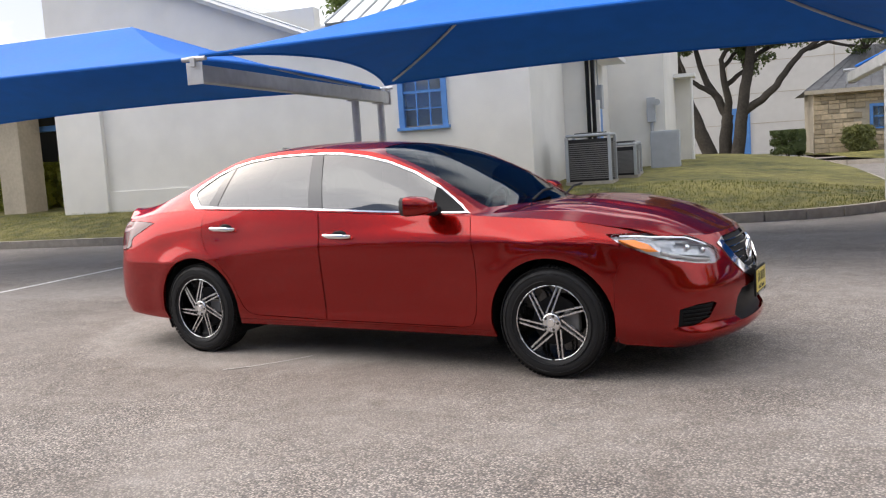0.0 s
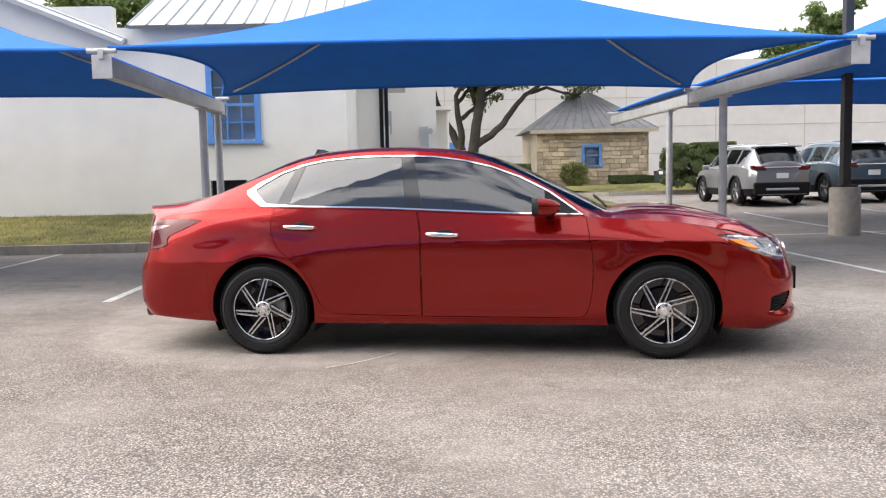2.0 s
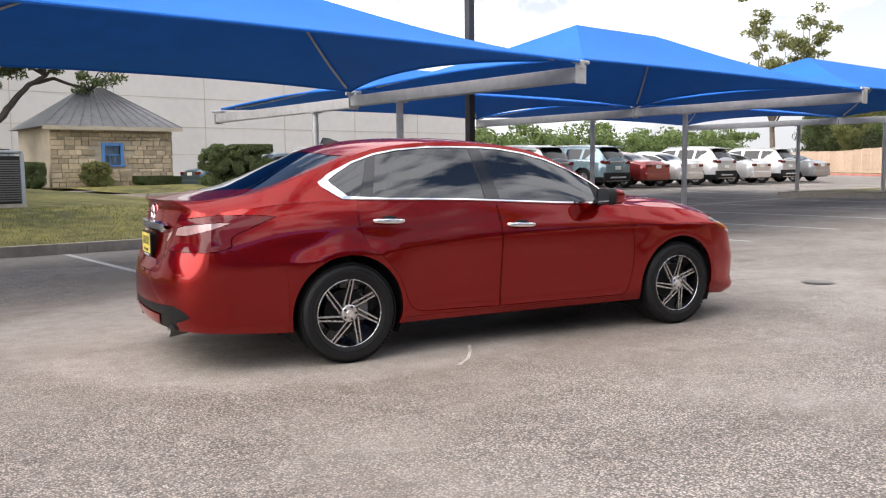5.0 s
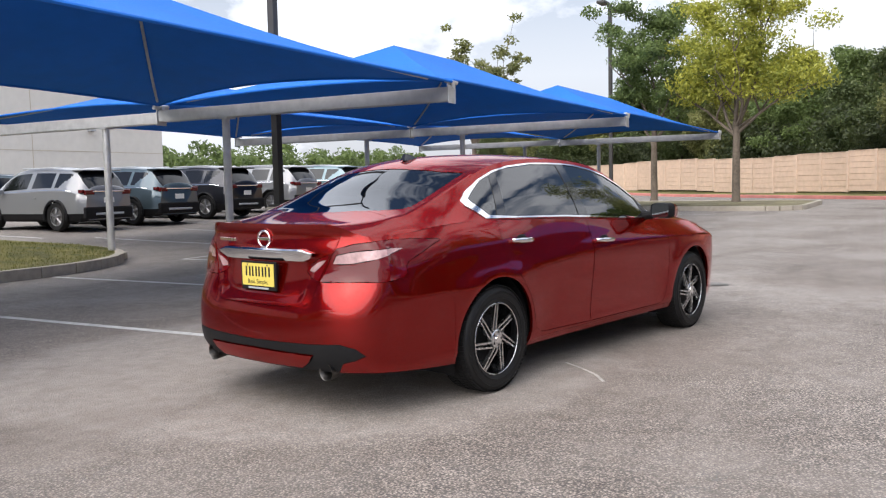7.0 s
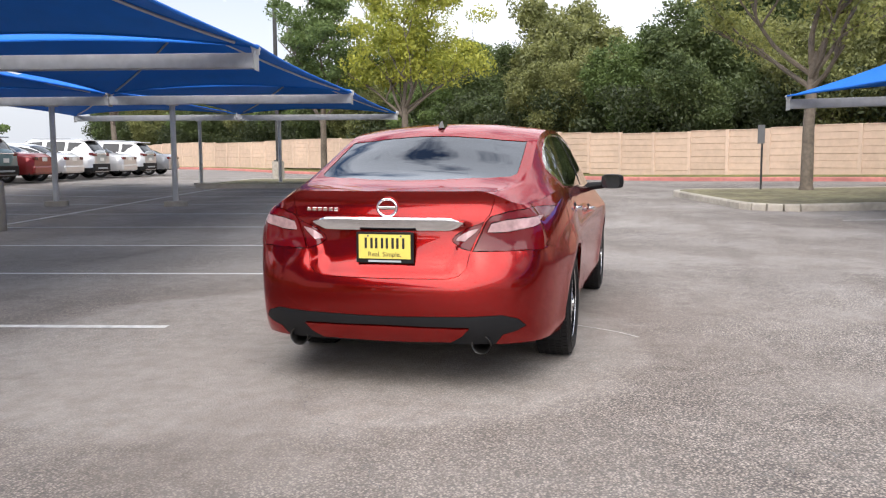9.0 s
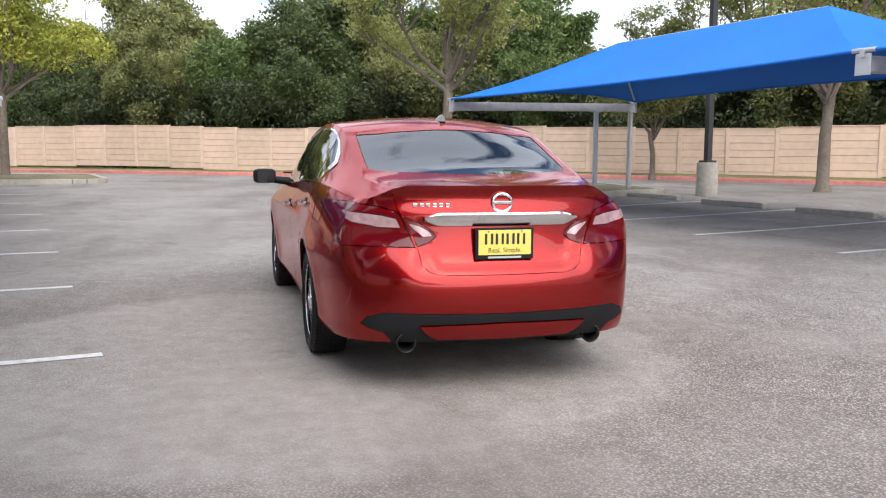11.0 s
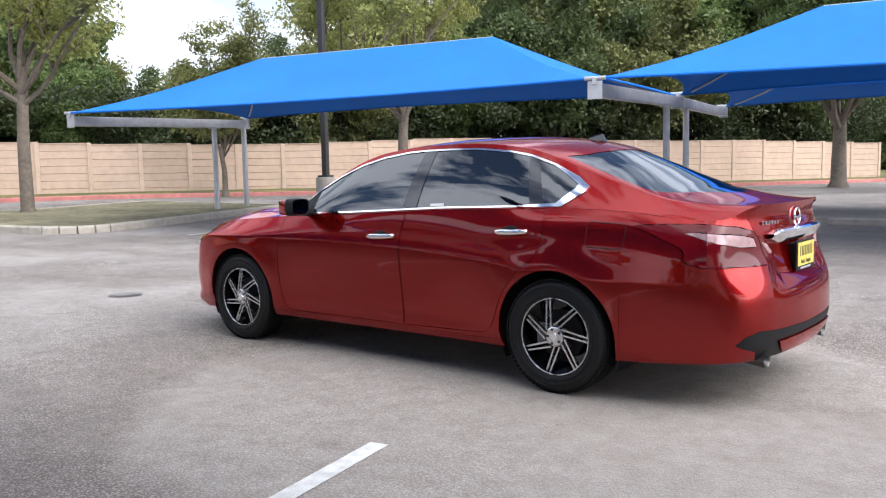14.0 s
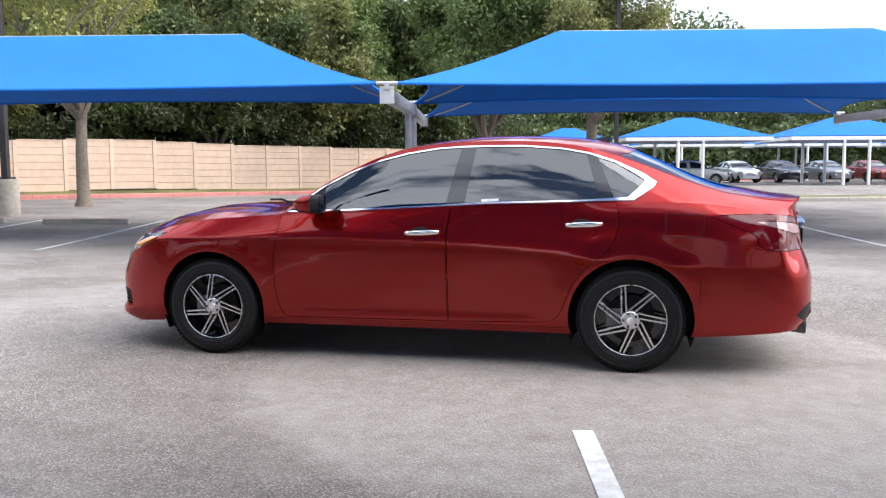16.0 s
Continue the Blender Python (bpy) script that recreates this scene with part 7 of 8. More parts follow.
part("windscreen", panel(BODY["windscreen"], False, both=True, fold=0.004, offset=-0.003), GLASS_CLEAR, sedan, "", SM)
part("rear_window", panel(BODY["backlight"], False, both=True, fold=0.004, offset=-0.003), GLASS_REAR, sedan, "dark tinted rear window", SM)
for mir in (False, True):
    sg = -1 if mir else 1
    fd_ = part("front_door", panel(BODY["fdoor"], mir, gap=0.0034), CANDY, sedan, "", SM)
    rd_ = part("rear_door", panel(BODY["rdoor"], mir, gap=0.0034), CANDY, sedan, "", SM)
    part("sill", panel(BODY["sill"], mir, gap=0.0008), CANDY, sedan, "", SM)
    part("front_window", panel(BODY["front_glass"], mir, fold=0.004, gap=0.0), GLASS_TINT, fd_, "dark tinted window", SM)
    part("rear_window_pane", panel(BODY["rear_glass"], mir, fold=0.004, gap=0.0), GLASS_TINT, rd_, "dark tinted window", SM)
    part("quarter_window", panel(BODY["quarter_glass"], mir, fold=0.004, gap=0.0), GLASS_TINT, sedan, "dark tinted quarter window", SM)
    part("window_frame", panel(BODY["frame"], mir, gap=0.0, offset=0.003), TRIMBLACK, rd_, "", SM)
    part("door_pillar", panel(BODY["pillar"], mir, gap=0.0, offset=0.004), TRIMBLACK, sedan, "satin black door pillar", SM)
    part("mirror_sail", panel(BODY["mirror_sail"], mir, gap=0.0, offset=0.001), BLACKPLASTIC, fd_, "", SM)
    part("window_trim", panel(BODY["chrome"], mir, gap=0.0, fold=0.02, offset=0.006), CHROME, sedan, "chrome strip round the side windows", SM)
    tl = part("tail_lamp", panel(BODY["tail"], mir, offset=0.003, gap=0.0055), TAILRED, sedan, "red tail lamp", SM)
    part("reversing_lens", panel(BODY["tailw"], mir, offset=0.003, gap=0.0), LENS_WHITE, tl, "clear reversing lens", SM)
    tl2 = part("lid_lamp", panel(BODY["tailin"], mir, offset=0.002), TAILRED, lid, "red lamp on the boot lid", SM)
    part("lid_lens", panel(BODY["tailinw"], mir, offset=0.003, gap=0.0), LENS_WHITE, sedan, "clear lens in the boot lid lamp", SM)
    hl = part("headlight", panel(BODY["head"], mir, offset=-0.022), BOWL, sedan, "clear headlight with silver reflector", SM)
    part("lens", panel(BODY["head"], mir, offset=0.001, fold=0.003), LAMP_LENS, hl, "clear outer lens", SM)
    part("indicator", panel(BODY["amber"], mir, offset=0.002, gap=0.0), AMBER, hl, "amber indicator lens", SM)
    brow = [band_point(s_, z_, 0.010) for s_, z_ in finer(X([(1.80, 0.812), (1.90, 0.806), (1.98, 0.795)]) + YF([(0.66, 0.775), (0.58, 0.75), (0.52, 0.725)]), 0.04, False)]
    part("light_brow", tube(bmesh.new(), [(p_.x, p_.y * sg, p_.z) for p_ in brow], 0.008, 6), CHROME, hl, "bright reflector brow")
    foot_ = [band_point(s_, z_, 0.012) for s_, z_ in finer(X([(2.02, 0.715), (2.06, 0.70)]) + YF([(0.66, 0.662), (0.55, 0.648)]), 0.04, False)]
    part("running_light", tube(bmesh.new(), [(p_.x, p_.y * sg, p_.z) for p_ in foot_], 0.010, 6), WHITEPAINT, hl, "white running light strip")
    part("fog_recess", panel(BODY["fog"], mir, offset=-0.015), BLACKPLASTIC, front_bumper, "black ribbed fog lamp recess", SM)
    # slats of the fog recess
    for i in range(5):
        z = 0.32 + 0.022 * i
        pts = [band_point(s_front(0.61 + 0.035 * k_), z, 0.004) for k_ in range(5)]
        part("slat", tube(bmesh.new(), [(p.x, p.y * sg, p.z) for p in pts], 0.005, 5), BLACKPLASTIC, front_bumper)
    # projector in the headlight
    for y_, z_ in ((0.68, 0.722), (0.57, 0.700)):
        p = band_point(s_front(y_), z_, 0.020)
        bb = bmesh.new()
        bmesh.ops.create_uvsphere(bb, u_segments=20, v_segments=12, radius=0.021, matrix=Matrix.Translation((p.x, p.y * sg, p.z)))
        part("projector", bb, CHROME, hl, "", 60)
    for z_, r_ in ((0.752, 0.007), (0.690, 0.006)):
        rib_ = [band_point(s_front(0.74 - 0.04 * k_), z_ - 0.006 * k_, 0.012) for k_ in range(6)]
        part("lamp_rib", tube(bmesh.new(), [(p_.x, p_.y * sg, p_.z) for p_ in rib_], r_, 6), GREYMETAL, hl)
    # door handles, each over a black ellipse painting the shade in its red cup
    for dr_, xc, zc in ((rd_, -1.10, 0.907), (fd_, -0.085, 0.846)):
        y0 = band_point(s_of_x(xc), zc).y
        cup = bmesh.new()
        bmesh.ops.create_uvsphere(cup, u_segments=20, v_segments=10, radius=1.0, matrix=Matrix.Translation((xc + 0.01, sg * (y0 - 0.004), zc - 0.006)) @ Matrix.Diagonal((0.068, 0.009, 0.040, 1)))
        part("handle_cup", cup, BLACKPLASTIC, dr_, "", 60)
        hd = bmesh.new()
        prof = [(-0.118, 0.012), (-0.105, 0.030), (-0.05, 0.040), (0.0, 0.042), (0.06, 0.040), (0.10, 0.032), (0.115, 0.012)]
        rings = []
        for dx, dy in prof:
            z = zc - 0.040 * dx
            hgt = 0.015 if abs(dx) < 0.1 else 0.011
            rings.append([hd.verts.new((xc + dx, sg * (band_point(s_of_x(xc + dx), z).y + dy + 0.007 * math.cos(a_)), z + hgt * math.sin(a_))) for a_ in [2 * math.pi * k_ / 10 for k_ in range(10)]])
        for r0, r1 in zip(rings, rings[1:]):
            for k_ in range(10):
                hd.faces.new((r0[k_], r0[(k_ + 1) % 10], r1[(k_ + 1) % 10], r1[k_]))
        hd.faces.new(rings[0])
        hd.faces.new(rings[-1])
        bmesh.ops.recalc_face_normals(hd, faces=hd.faces)
        part("handle", hd, CHROME, dr_, "chrome door handle", 50)
    # door mirror
    mr_ = bmesh.new()
    secs = [(0.555, 0.90, 0.935, 0.985, 1.02), (0.535, 0.935, 1.085, 0.975, 1.085), (0.58, 0.93, 1.115, 0.970, 1.090), (0.66, 0.93, 1.10, 0.975, 1.08), (0.715, 0.94, 1.05, 0.99, 1.05)]
    rr = []
    for x_, y0, y1, z0, z1 in secs[1:]:
        cy, cz, hy, hz = (y0 + y1) / 2, (z0 + z1) / 2, (y1 - y0) / 2, (z1 - z0) / 2
        rr.append([mr_.verts.new((x_, sg * (cy + hy * math.copysign(abs(math.cos(a_)) ** 0.5, math.cos(a_))), cz + hz * math.copysign(abs(math.sin(a_)) ** 0.5, math.sin(a_)))) for a_ in [2 * math.pi * k_ / 20 for k_ in range(20)]])
    for r0, r1 in zip(rr[1:], rr[2:]):
        for k_ in range(20):
            mr_.faces.new((r0[k_], r0[(k_ + 1) % 20], r1[(k_ + 1) % 20], r1[k_]))
    mr_.faces.new(rr[-1])
    bmesh.ops.recalc_face_normals(mr_, faces=mr_.faces)
    rim_ = bmesh.new()
    ri = [[rim_.verts.new(v_.co) for v_ in row] for row in rr[:2]]
    ri.append([rim_.verts.new(((v_.co.x + 0.02, v_.co.y, v_.co.z))) for v_ in rr[0]])
    cen = sum((v_.co for v_ in rr[0]), Vector()) / 20
    for v_ in ri[2]:
        v_.co = cen + (v_.co - cen) * 0.86
    for r0, r1 in ((ri[1], ri[0]), (ri[0], ri[2])):
        for k_ in range(20):
            rim_.faces.new((r0[k_], r0[(k_ + 1) % 20], r1[(k_ + 1) % 20], r1[k_]))
    bmesh.ops.recalc_face_normals(rim_, faces=rim_.faces)
    for v_ in rr[0]:
        mr_.verts.remove(v_)
    mo = part("door_mirror", mr_, CANDY, fd_, "red door mirror housing", 50)
    part("mirror_rim", rim_, BLACKPLASTIC, mo, "black plastic mirror rim", 50)
    ml = bmesh.new()
    f_ = [ml.verts.new((v_[0] + 0.008, v_[1], v_[2])) for v_ in [(0.535, sg * (1.01 + 0.072 * math.copysign(abs(math.cos(a_)) ** 0.5, math.cos(a_))), 1.03 + 0.051 * math.copysign(abs(math.sin(a_)) ** 0.5, math.sin(a_))) for a_ in [2 * math.pi * k_ / 20 for k_ in range(20)]]]
    ml.faces.new(f_)
    part("mirror_glass", ml, DARKMIRROR, mo)
    part("mirror_foot", tube(bmesh.new(), [(0.64, sg * 0.82, 0.985), (0.63, sg * 0.96, 1.0)], [0.035, 0.028], 10), BLACKPLASTIC, fd_)
    # exhaust tip
    ex = bmesh.new()
    cy = 0.51 * sg
    tube(ex, [(-2.30, cy, 0.280), (-2.445, cy, 0.266)], [0.045, 0.052], 20, cap=False)
    tube(ex, [(-2.445, cy, 0.266), (-2.442, cy, 0.266), (-2.30, cy, 0.280)], [0.052, 0.046, 0.040], 20, cap=False)
    part("exhaust_tip", ex, EXHAUST, sedan, "dull steel exhaust tip", 60)
    part("exhaust_pipe", tube(bmesh.new(), [(-1.9, cy, 0.29), (-2.32, cy, 0.285)], 0.037, 12), BLACKPLASTIC, sedan)
    # dark wheel wells and inner skin
    for a in (-1.388, 1.388):
        well = bmesh.new()
        arcp = ring(a, 0.325, 0.392, -25, 205, 24)
        o_ = [well.verts.new((x_, sg * 0.845, z_)) for x_, z_ in arcp]
        i_ = [well.verts.new((x_, sg * 0.45, z_)) for x_, z_ in arcp]
        for k_ in range(len(arcp) - 1):
            well.faces.new((o_[k_], o_[k_ + 1], i_[k_ + 1], i_[k_]))
        well.faces.new(i_)
        part("wheel_well", well, BLACKPLASTIC, sedan)
under = bmesh.new()
half = [(-2.25, 0.55), (-2.05, 0.72), (-1.83, 0.76), (-1.80, 0.44), (-0.98, 0.44), (-0.95, 0.80), (0.95, 0.80), (0.98, 0.44), (1.80, 0.44), (1.83, 0.74), (1.98, 0.66), (2.12, 0.45)]
prism(under, half + [(x_, -y_) for x_, y_ in reversed(half)], 0.235, 0.55)
bmesh.ops.recalc_face_normals(under, faces=under.faces)
part("underbody", under, BLACKPLASTIC, sedan)

# cabin
seatb = lambda x0, x1, y0, y1, z0, z1, bv=0.05: boxbm(x0, x1, y0, y1, z0, z1, bevel=bv)
part("dashboard", seatb(0.62, 1.0, -0.70, 0.70, 0.62, 0.93, 0.06), CABIN, sedan)
part("parcel_shelf", seatb(-1.98, -1.45, -0.60, 0.60, 0.98, 1.03, 0.02), CABIN, sedan)
for y in (-0.36, 0.36):
    part("front_seat", seatb(-0.45, -0.22, y - 0.24, y + 0.24, 0.5, 1.10), CABIN, sedan)
    part("headrest", seatb(-0.47, -0.36, y - 0.13, y + 0.13, 1.10, 1.29, 0.04), CABIN, sedan)
    part("rear_headrest", seatb(-1.50, -1.40, y - 0.13, y + 0.13, 1.04, 1.20, 0.04), CABIN, sedan)
part("rear_seat", seatb(-1.45, -1.25, -0.62, 0.62, 0.5, 1.06), CABIN, sedan)
part("steering_wheel", tube(bmesh.new(), [(0.46 + 0.05 * math.sin(a_), 0.36 + 0.18 * math.cos(a_), 0.90 + 0.17 * math.sin(a_)) for a_ in [2 * math.pi * k_ / 24 for k_ in range(25)]], 0.014, 8, cap=False), CABIN, sedan)
for y in (-0.25, 0.32):
    part("wiper", tube(bmesh.new(), [(1.03, y, 1.0), (0.98, y + 0.3, 1.045), (0.96, y + 0.52, 1.05)], 0.008, 6), BLACKPLASTIC, sedan)


# wheels with seven pairs of thin bright spokes
def sedan_wheel(x, y, side, spin):
    hub = new("wheel")
    hub.parent = sedan
    hub.matrix_local = Matrix.Translation((x, y, 0.325))
    b = bmesh.new()
    w = 0.215
    prof = [(0.222, -w / 2 + 0.012), (0.235, -w / 2 + 0.004), (0.27, -w / 2 - 0.004), (0.30, -w / 2 + 0.004), (0.315, -w / 2 + 0.02), (0.324, -w / 2 + 0.045), (0.326, 0), (0.324, w / 2 - 0.045), (0.315, w / 2 - 0.02), (0.30, w / 2 - 0.004), (0.27, w / 2 + 0.004), (0.235, w / 2 - 0.004), (0.222, w / 2 - 0.012)]
    n = 64
    rg = [[b.verts.new((q * math.cos(2 * math.pi * k / n), s, q * math.sin(2 * math.pi * k / n))) for q, s in prof] for k in range(n)]
    for k in range(n):
        for j in range(len(prof) - 1):
            b.faces.new((rg[k][j], rg[k][j + 1], rg[(k + 1) % n][j + 1], rg[(k + 1) % n][j]))
    bmesh.ops.recalc_face_normals(b, faces=b.faces)
    tyre = part("tyre", b, RUBBER, hub, "", 40)
    # tread blocks and two raised rings on the wall
    tb = bmesh.new()
    for k in range(72):
        a0 = 2 * math.pi * k / 72
        for j, (s0, s1) in enumerate(((-0.095, -0.062), (-0.056, -0.022), (-0.016, 0.016), (0.022, 0.056), (0.062, 0.095))):
            da = 2 * math.pi / 72 * 0.72
            off = 0.02 * (j % 2)
            r_out = 0.3285 if abs((s0 + s1) / 2) < 0.07 else 0.325
            vs_ = []
            for r_ in (0.318, r_out):
                for s_ in (s0, s1):
                    for a_ in (a0 + off, a0 + off + da):
                        vs_.append(tb.verts.new((r_ * math.cos(a_), s_, r_ * math.sin(a_))))
            for q in ((4, 5, 7, 6), (0, 1, 5, 4), (2, 3, 7, 6), (0, 2, 6, 4), (1, 3, 7, 5)):
                tb.faces.new([vs_[i] for i in q])
    bmesh.ops.recalc_face_normals(tb, faces=tb.faces)
    tr_ = part("tread", tb, RUBBER, tyre)
    tr_["kind"] = "stuff"
    for r_ in (0.245, 0.287):
        part("sidewall_rib", tube(bmesh.new(), [(r_ * math.cos(2 * math.pi * k / 48), side * (w / 2 + 0.002), r_ * math.sin(2 * math.pi * k / 48)) for k in range(49)], 0.003, 5, cap=False), RUBBER, tyre)
    f = w / 2 - 0.016
    barrel = bmesh.new()
    tube(barrel, [(0, side * (f - 0.14), 0), (0, side * (f - 0.004), 0)], 0.214, 40, cap=False)
    bmesh.ops.create_circle(barrel, cap_ends=True, segments=40, radius=0.214, matrix=Matrix.Translation((0, side * (f - 0.13), 0)) @ Matrix.Rotation(radians(90), 4, "X"))
    part("rim_barrel", barrel, GLOSSBLACK, hub, "gloss black rim barrel", 40)
    part("brake_disc", tube(bmesh.new(), [(0, side * (f - 0.085), 0), (0, side * (f - 0.07), 0)], 0.145, 32), BLACKPLASTIC, hub)
    part("brake_caliper", seatb(0.05, 0.15, min(side * (f - 0.10), side * (f - 0.045)), max(side * (f - 0.10), side * (f - 0.045)), -0.06, 0.06, 0.015), GREYMETAL, hub)
    lip = bmesh.new()
    tube(lip, [(0.217 * math.cos(2 * math.pi * k / 56), side * (f + 0.004), 0.217 * math.sin(2 * math.pi * k / 56)) for k in range(57)], 0.0042, 8, cap=False)
    part("rim_lip", lip, ALLOY, hub, "thin silver rim lip", 60)
    sp = 0
    for k in range(7):
        a_ = 2 * math.pi * k / 7 + spin
        for t_ in (-1, 1):
            sb = bmesh.new()
            d = Vector((math.cos(a_), 0, math.sin(a_)))
            n_ = Vector((-math.sin(a_), 0, math.cos(a_))) * -side
            p0 = d * 0.046 + n_ * (0.0155 * t_ + 0.029)
            p1 = d * 0.213 + n_ * (0.0115 * t_)
            wd = 0.0050
            e = (p1 - p0).normalized()
            c_ = Vector((-e.z, 0, e.x)) * wd
            q = []
            for pp_, dep in ((p0, f + 0.002), (p1, f - 0.010)):
                for m_, dz in ((-1.25, -0.022), (1.25, -0.022), (1, 0), (-1, 0)):
                    q.append(sb.verts.new((pp_.x + c_.x * m_, side * (dep + dz), pp_.z + c_.z * m_)))
            for i in range(4):
                sb.faces.new((q[i], q[(i + 1) % 4], q[4 + (i + 1) % 4], q[4 + i]))
            sb.faces.new(q[:4])
            sb.faces.new(q[4:])
            bmesh.ops.recalc_face_normals(sb, faces=sb.faces)
            part("spoke", sb, ALLOY, hub, "thin machined silver spoke")
    hb = bmesh.new()
    tube(hb, [(0, side * (f - 0.03), 0), (0, side * (f + 0.004), 0), (0, side * (f + 0.008), 0)], [0.060, 0.056, 0.050], 28)
    part("hub", hb, ALLOY, hub, "machined silver hub face", 40)
    part("centre_cap", tube(bmesh.new(), [(0, side * (f + 0.006), 0), (0, side * (f + 0.014), 0)], [0.024, 0.021], 24), CHROME, hub, "", 40)
    for k in range(5):
        a_ = 2 * math.pi * k / 5
        part("lug_nut", tube(bmesh.new(), [(0.041 * math.cos(a_), side * (f - 0.004), 0.041 * math.sin(a_)), (0.041 * math.cos(a_), side * (f + 0.010), 0.041 * math.sin(a_))], 0.0085, 8), GLOSSBLACK, hub, "dark lug nut in its hole")


for sg in (1, -1):
    for a, sp in (((-1.388, 0.46), (1.388, 0.64)) if sg > 0 else ((-1.388, 0.558), (1.388, 0.428))):
        sedan_wheel(a, sg * 0.785, sg, sp)

# boot-lid trim: chrome bar, ring badge, lettering, plates
cb = bmesh.new()
rows_ = []
for i in range(25):
    y = -0.415 + 0.83 * i / 24
    e = 1 - abs(y) / 0.415
    q = band_point(s_rear(abs(y)), 0.90)
    hh = 0.012 + 0.022 * ease(0, 0.2, e)
    rows_.append([cb.verts.new((q.x - dx, y, 0.893 + dz)) for dx, dz in ((-0.01, hh), (0.026, hh * 0.92), (0.033, hh * 0.65), (0.029, -hh * 0.1), (0.014, -hh * 1.05), (-0.01, -hh * 1.15))])
for r0, r1 in zip(rows_, rows_[1:]):
    for j in range(5):
        cb.faces.new((r0[j], r1[j], r1[j + 1], r0[j + 1]))
bmesh.ops.recalc_face_normals(cb, faces=cb.faces)
part("chrome_bar", cb, CHROME, lid, "chrome bar across the boot lid", 25)
bx = band_point(s_rear(0.0), 0.974).x
part("badge", tube(bmesh.new(), [(bx - 0.006, 0.052 * math.cos(2 * math.pi * k / 32), 0.974 + 0.046 * math.sin(2 * math.pi * k / 32)) for k in range(33)], 0.008, 8, cap=False), CHROME, lid, "round chrome badge", 60)
part("badge_bar", boxbm(bx - 0.012, bx - 0.001, -0.058, 0.058, 0.966, 0.982, bevel=0.003), CHROME, lid)
for i in range(6):
    y = 0.455 - 0.033 * i
    q = band_point(s_rear(y), 0.962)
    part("model_mark", boxbm(q.x - 0.006, q.x + 0.002, y - 0.011, y + 0.011, 0.954, 0.972, bevel=0.002), CHROME, lid)


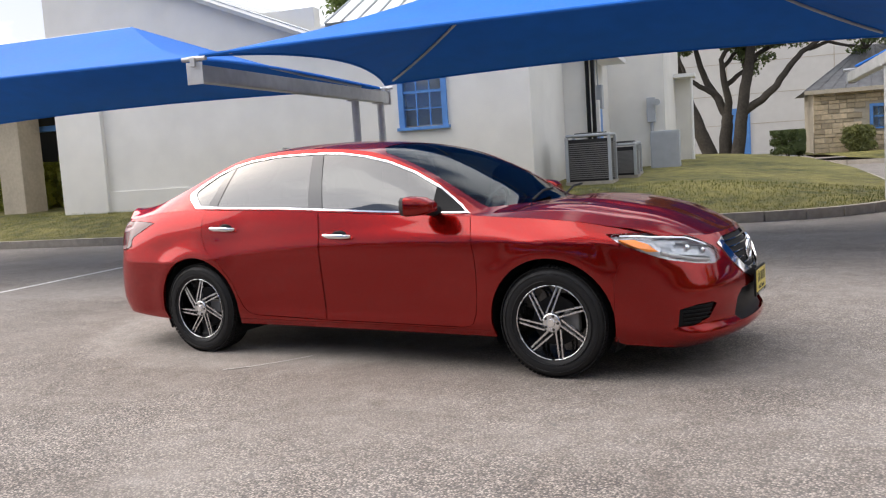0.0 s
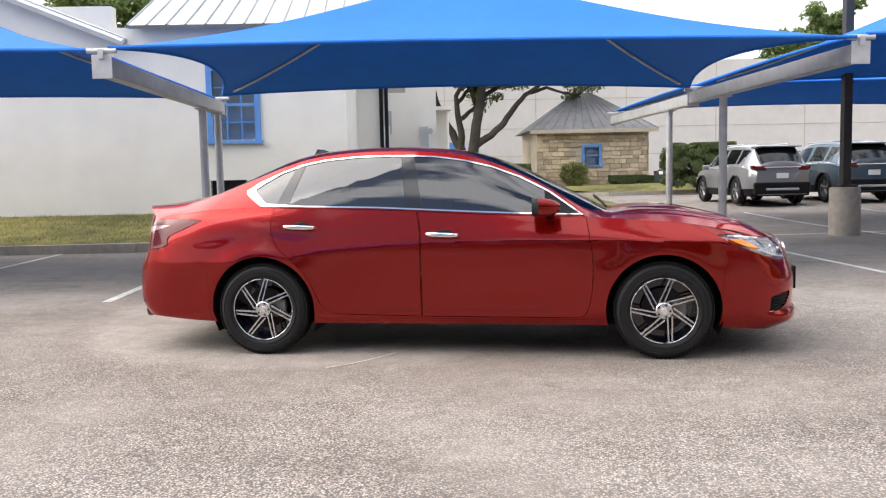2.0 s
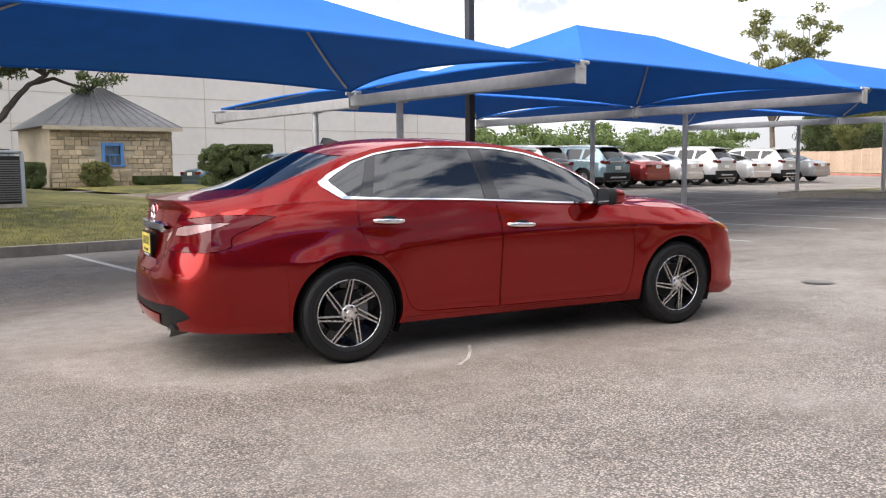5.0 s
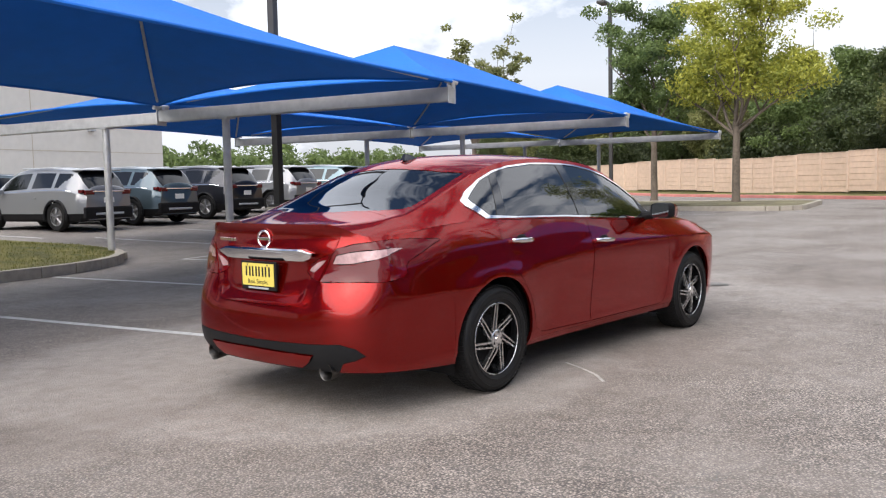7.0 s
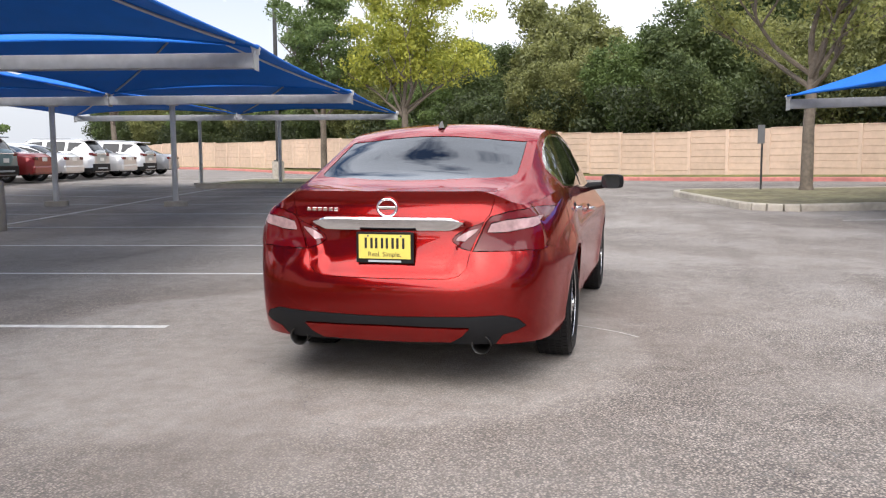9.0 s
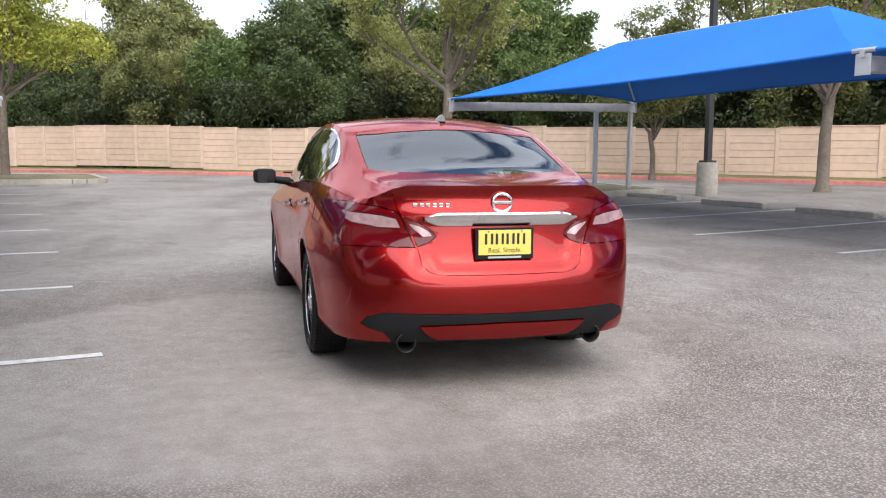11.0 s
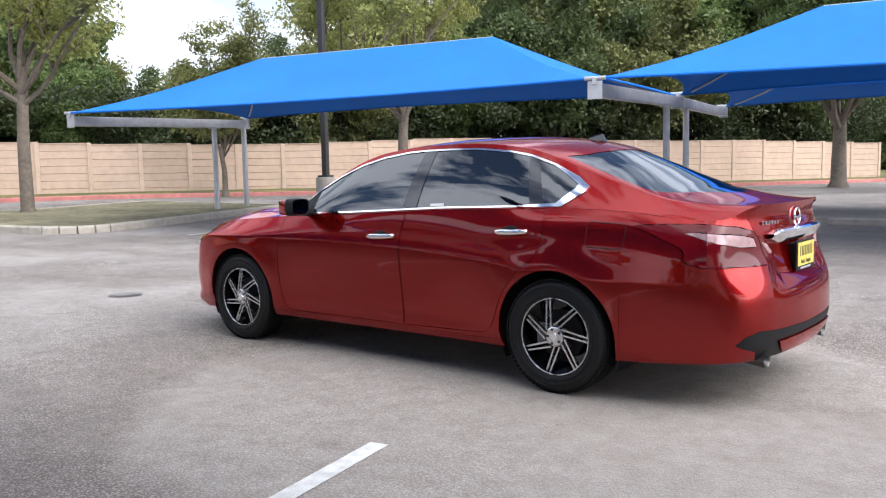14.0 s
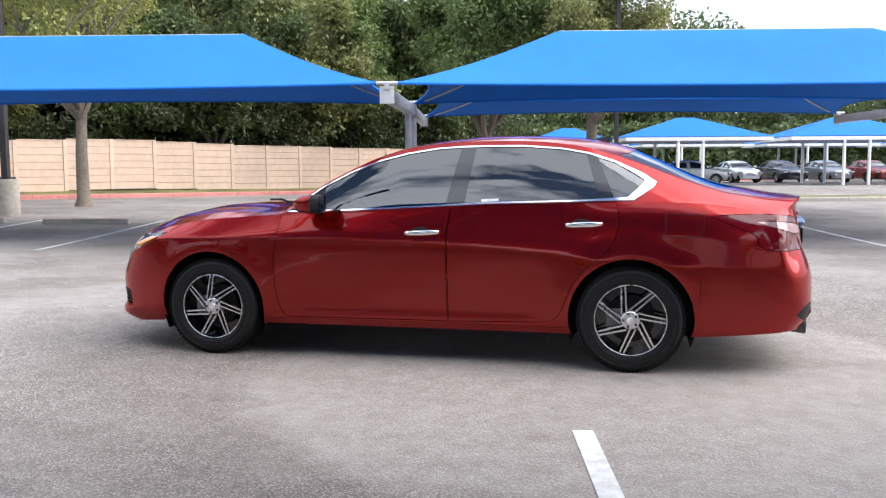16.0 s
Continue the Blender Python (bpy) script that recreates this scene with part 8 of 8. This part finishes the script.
def plate(name, x, sg, z, parent):
    """A yellow dealer plate in a black frame, with plain dark bars for its name."""
    e = -1 if sg < 0 else 1
    pl = part(name, boxbm(min(x, x + e * 0.012), max(x, x + e * 0.012), -0.158, 0.158, z - 0.082, z + 0.082, bevel=0.004), BLACKPLASTIC, parent, "black plate frame")
    f0 = x + e * 0.0125
    part("plate_face", boxbm(min(f0, f0 + e * 0.003), max(f0, f0 + e * 0.003), -0.142, 0.142, z - 0.058, z + 0.070), YELLOWPLATE, pl, "yellow dealer plate")
    f1 = f0 + e * 0.0032
    for i in range(4):
        y0 = -0.108 + 0.058 * i
        for y1 in (y0 - 0.002, y0 + 0.030):
            part("mark", boxbm(min(f1, f1 + e * 0.001), max(f1, f1 + e * 0.001), y1, y1 + 0.013, z - 0.004, z + 0.052), BLACKINK, pl)
    part("frame_mark", boxbm(min(f0, f0 + e * 0.002), max(f0, f0 + e * 0.002), -0.09, 0.09, z - 0.076, z - 0.066), GREYBOX, pl)
    tx = bpy.data.curves.new("slogan", "FONT")
    tx.body = "Real. Simple."
    tx.size, tx.align_x = 0.036, "CENTER"
    tx.extrude = 0.0004
    to = bpy.data.objects.new("slogan_curve", tx)
    scene.collection.objects.link(to)
    me = bpy.data.meshes.new_from_object(to.evaluated_get(bpy.context.evaluated_depsgraph_get()))
    bpy.data.objects.remove(to)
    me.materials.clear()
    me.materials.append(BLACKINK)
    so = new("slogan", me)
    so.parent = pl
    so.matrix_local = Matrix.Translation((f1 + e * 0.0006, 0, z - 0.046)) @ Euler((radians(90), 0, radians(-90 if e < 0 else 90))).to_matrix().to_4x4()
    for y in (-0.09, 0.09):
        part("screw", tube(bmesh.new(), [(f0, y, z + 0.062), (f0 + e * 0.005, y, z + 0.062)], 0.006, 8), CHROME, pl)
    return pl


part("plate_bracket", boxbm(-2.4655, -2.42, -0.13, 0.13, 0.70, 0.835, bevel=0.006), BLACKPLASTIC, lid)
plate("rear_plate", -2.466, -1, 0.767, lid)
plate("front_plate", 2.372, 1, 0.46, front_bumper)
# fuel flap outline on the left quarter
loop = X([(-1.60, 0.975), (-1.80, 0.965), (-1.815, 0.955), (-1.80, 0.845), (-1.78, 0.835), (-1.60, 0.84), (-1.588, 0.85), (-1.588, 0.965)])
pts = [band_point(s, z, -0.0005) for s, z in finer(loop, 0.03)]
part("fuel_flap_joint", tube(bmesh.new(), pts + [pts[0]], 0.0022, 5, cap=False), BLACKPLASTIC, sedan)
# shark-fin aerial and third brake lamp
part("brake_lamp", seatb(-1.55, -1.50, -0.12, 0.12, 1.24, 1.27, 0.008), TAILRED, sedan)
# small sticker low on the left rear window
sk = bmesh.new()
sv = []
for x_, z_ in ((-0.46, 1.040), (-0.57, 1.046), (-0.57, 1.062), (-0.46, 1.056)):
    q = rib_point(x_, dlo_r(x_, z_))
    sv.append(sk.verts.new((q.x, q.y + 0.004, q.z)))
sk.faces.new(sv)
part("window_sticker", sk, WHITEPAINT, sedan, "small white sticker on the glass")
# aerial fin on the roof
fin = bmesh.new()
side_ = [(-1.24, 0.0), (-1.22, 0.045), (-1.17, 0.04), (-1.06, 0.0)]
zf = curve_at(TOP_Z, -1.14) - 0.012
lo_ = [fin.verts.new((x_, -0.022 if z_ < 0.01 else -0.006, zf + z_)) for x_, z_ in side_]
hi_ = [fin.verts.new((x_, 0.022 if z_ < 0.01 else 0.006, zf + z_)) for x_, z_ in side_]
fin.faces.new(lo_)
fin.faces.new(list(reversed(hi_)))
for i in range(4):
    fin.faces.new((lo_[i], hi_[i], hi_[(i + 1) % 4], lo_[(i + 1) % 4]))
bmesh.ops.recalc_face_normals(fin, faces=fin.faces)
part("aerial", fin, GLOSSBLACK, sedan, "small black roof aerial")
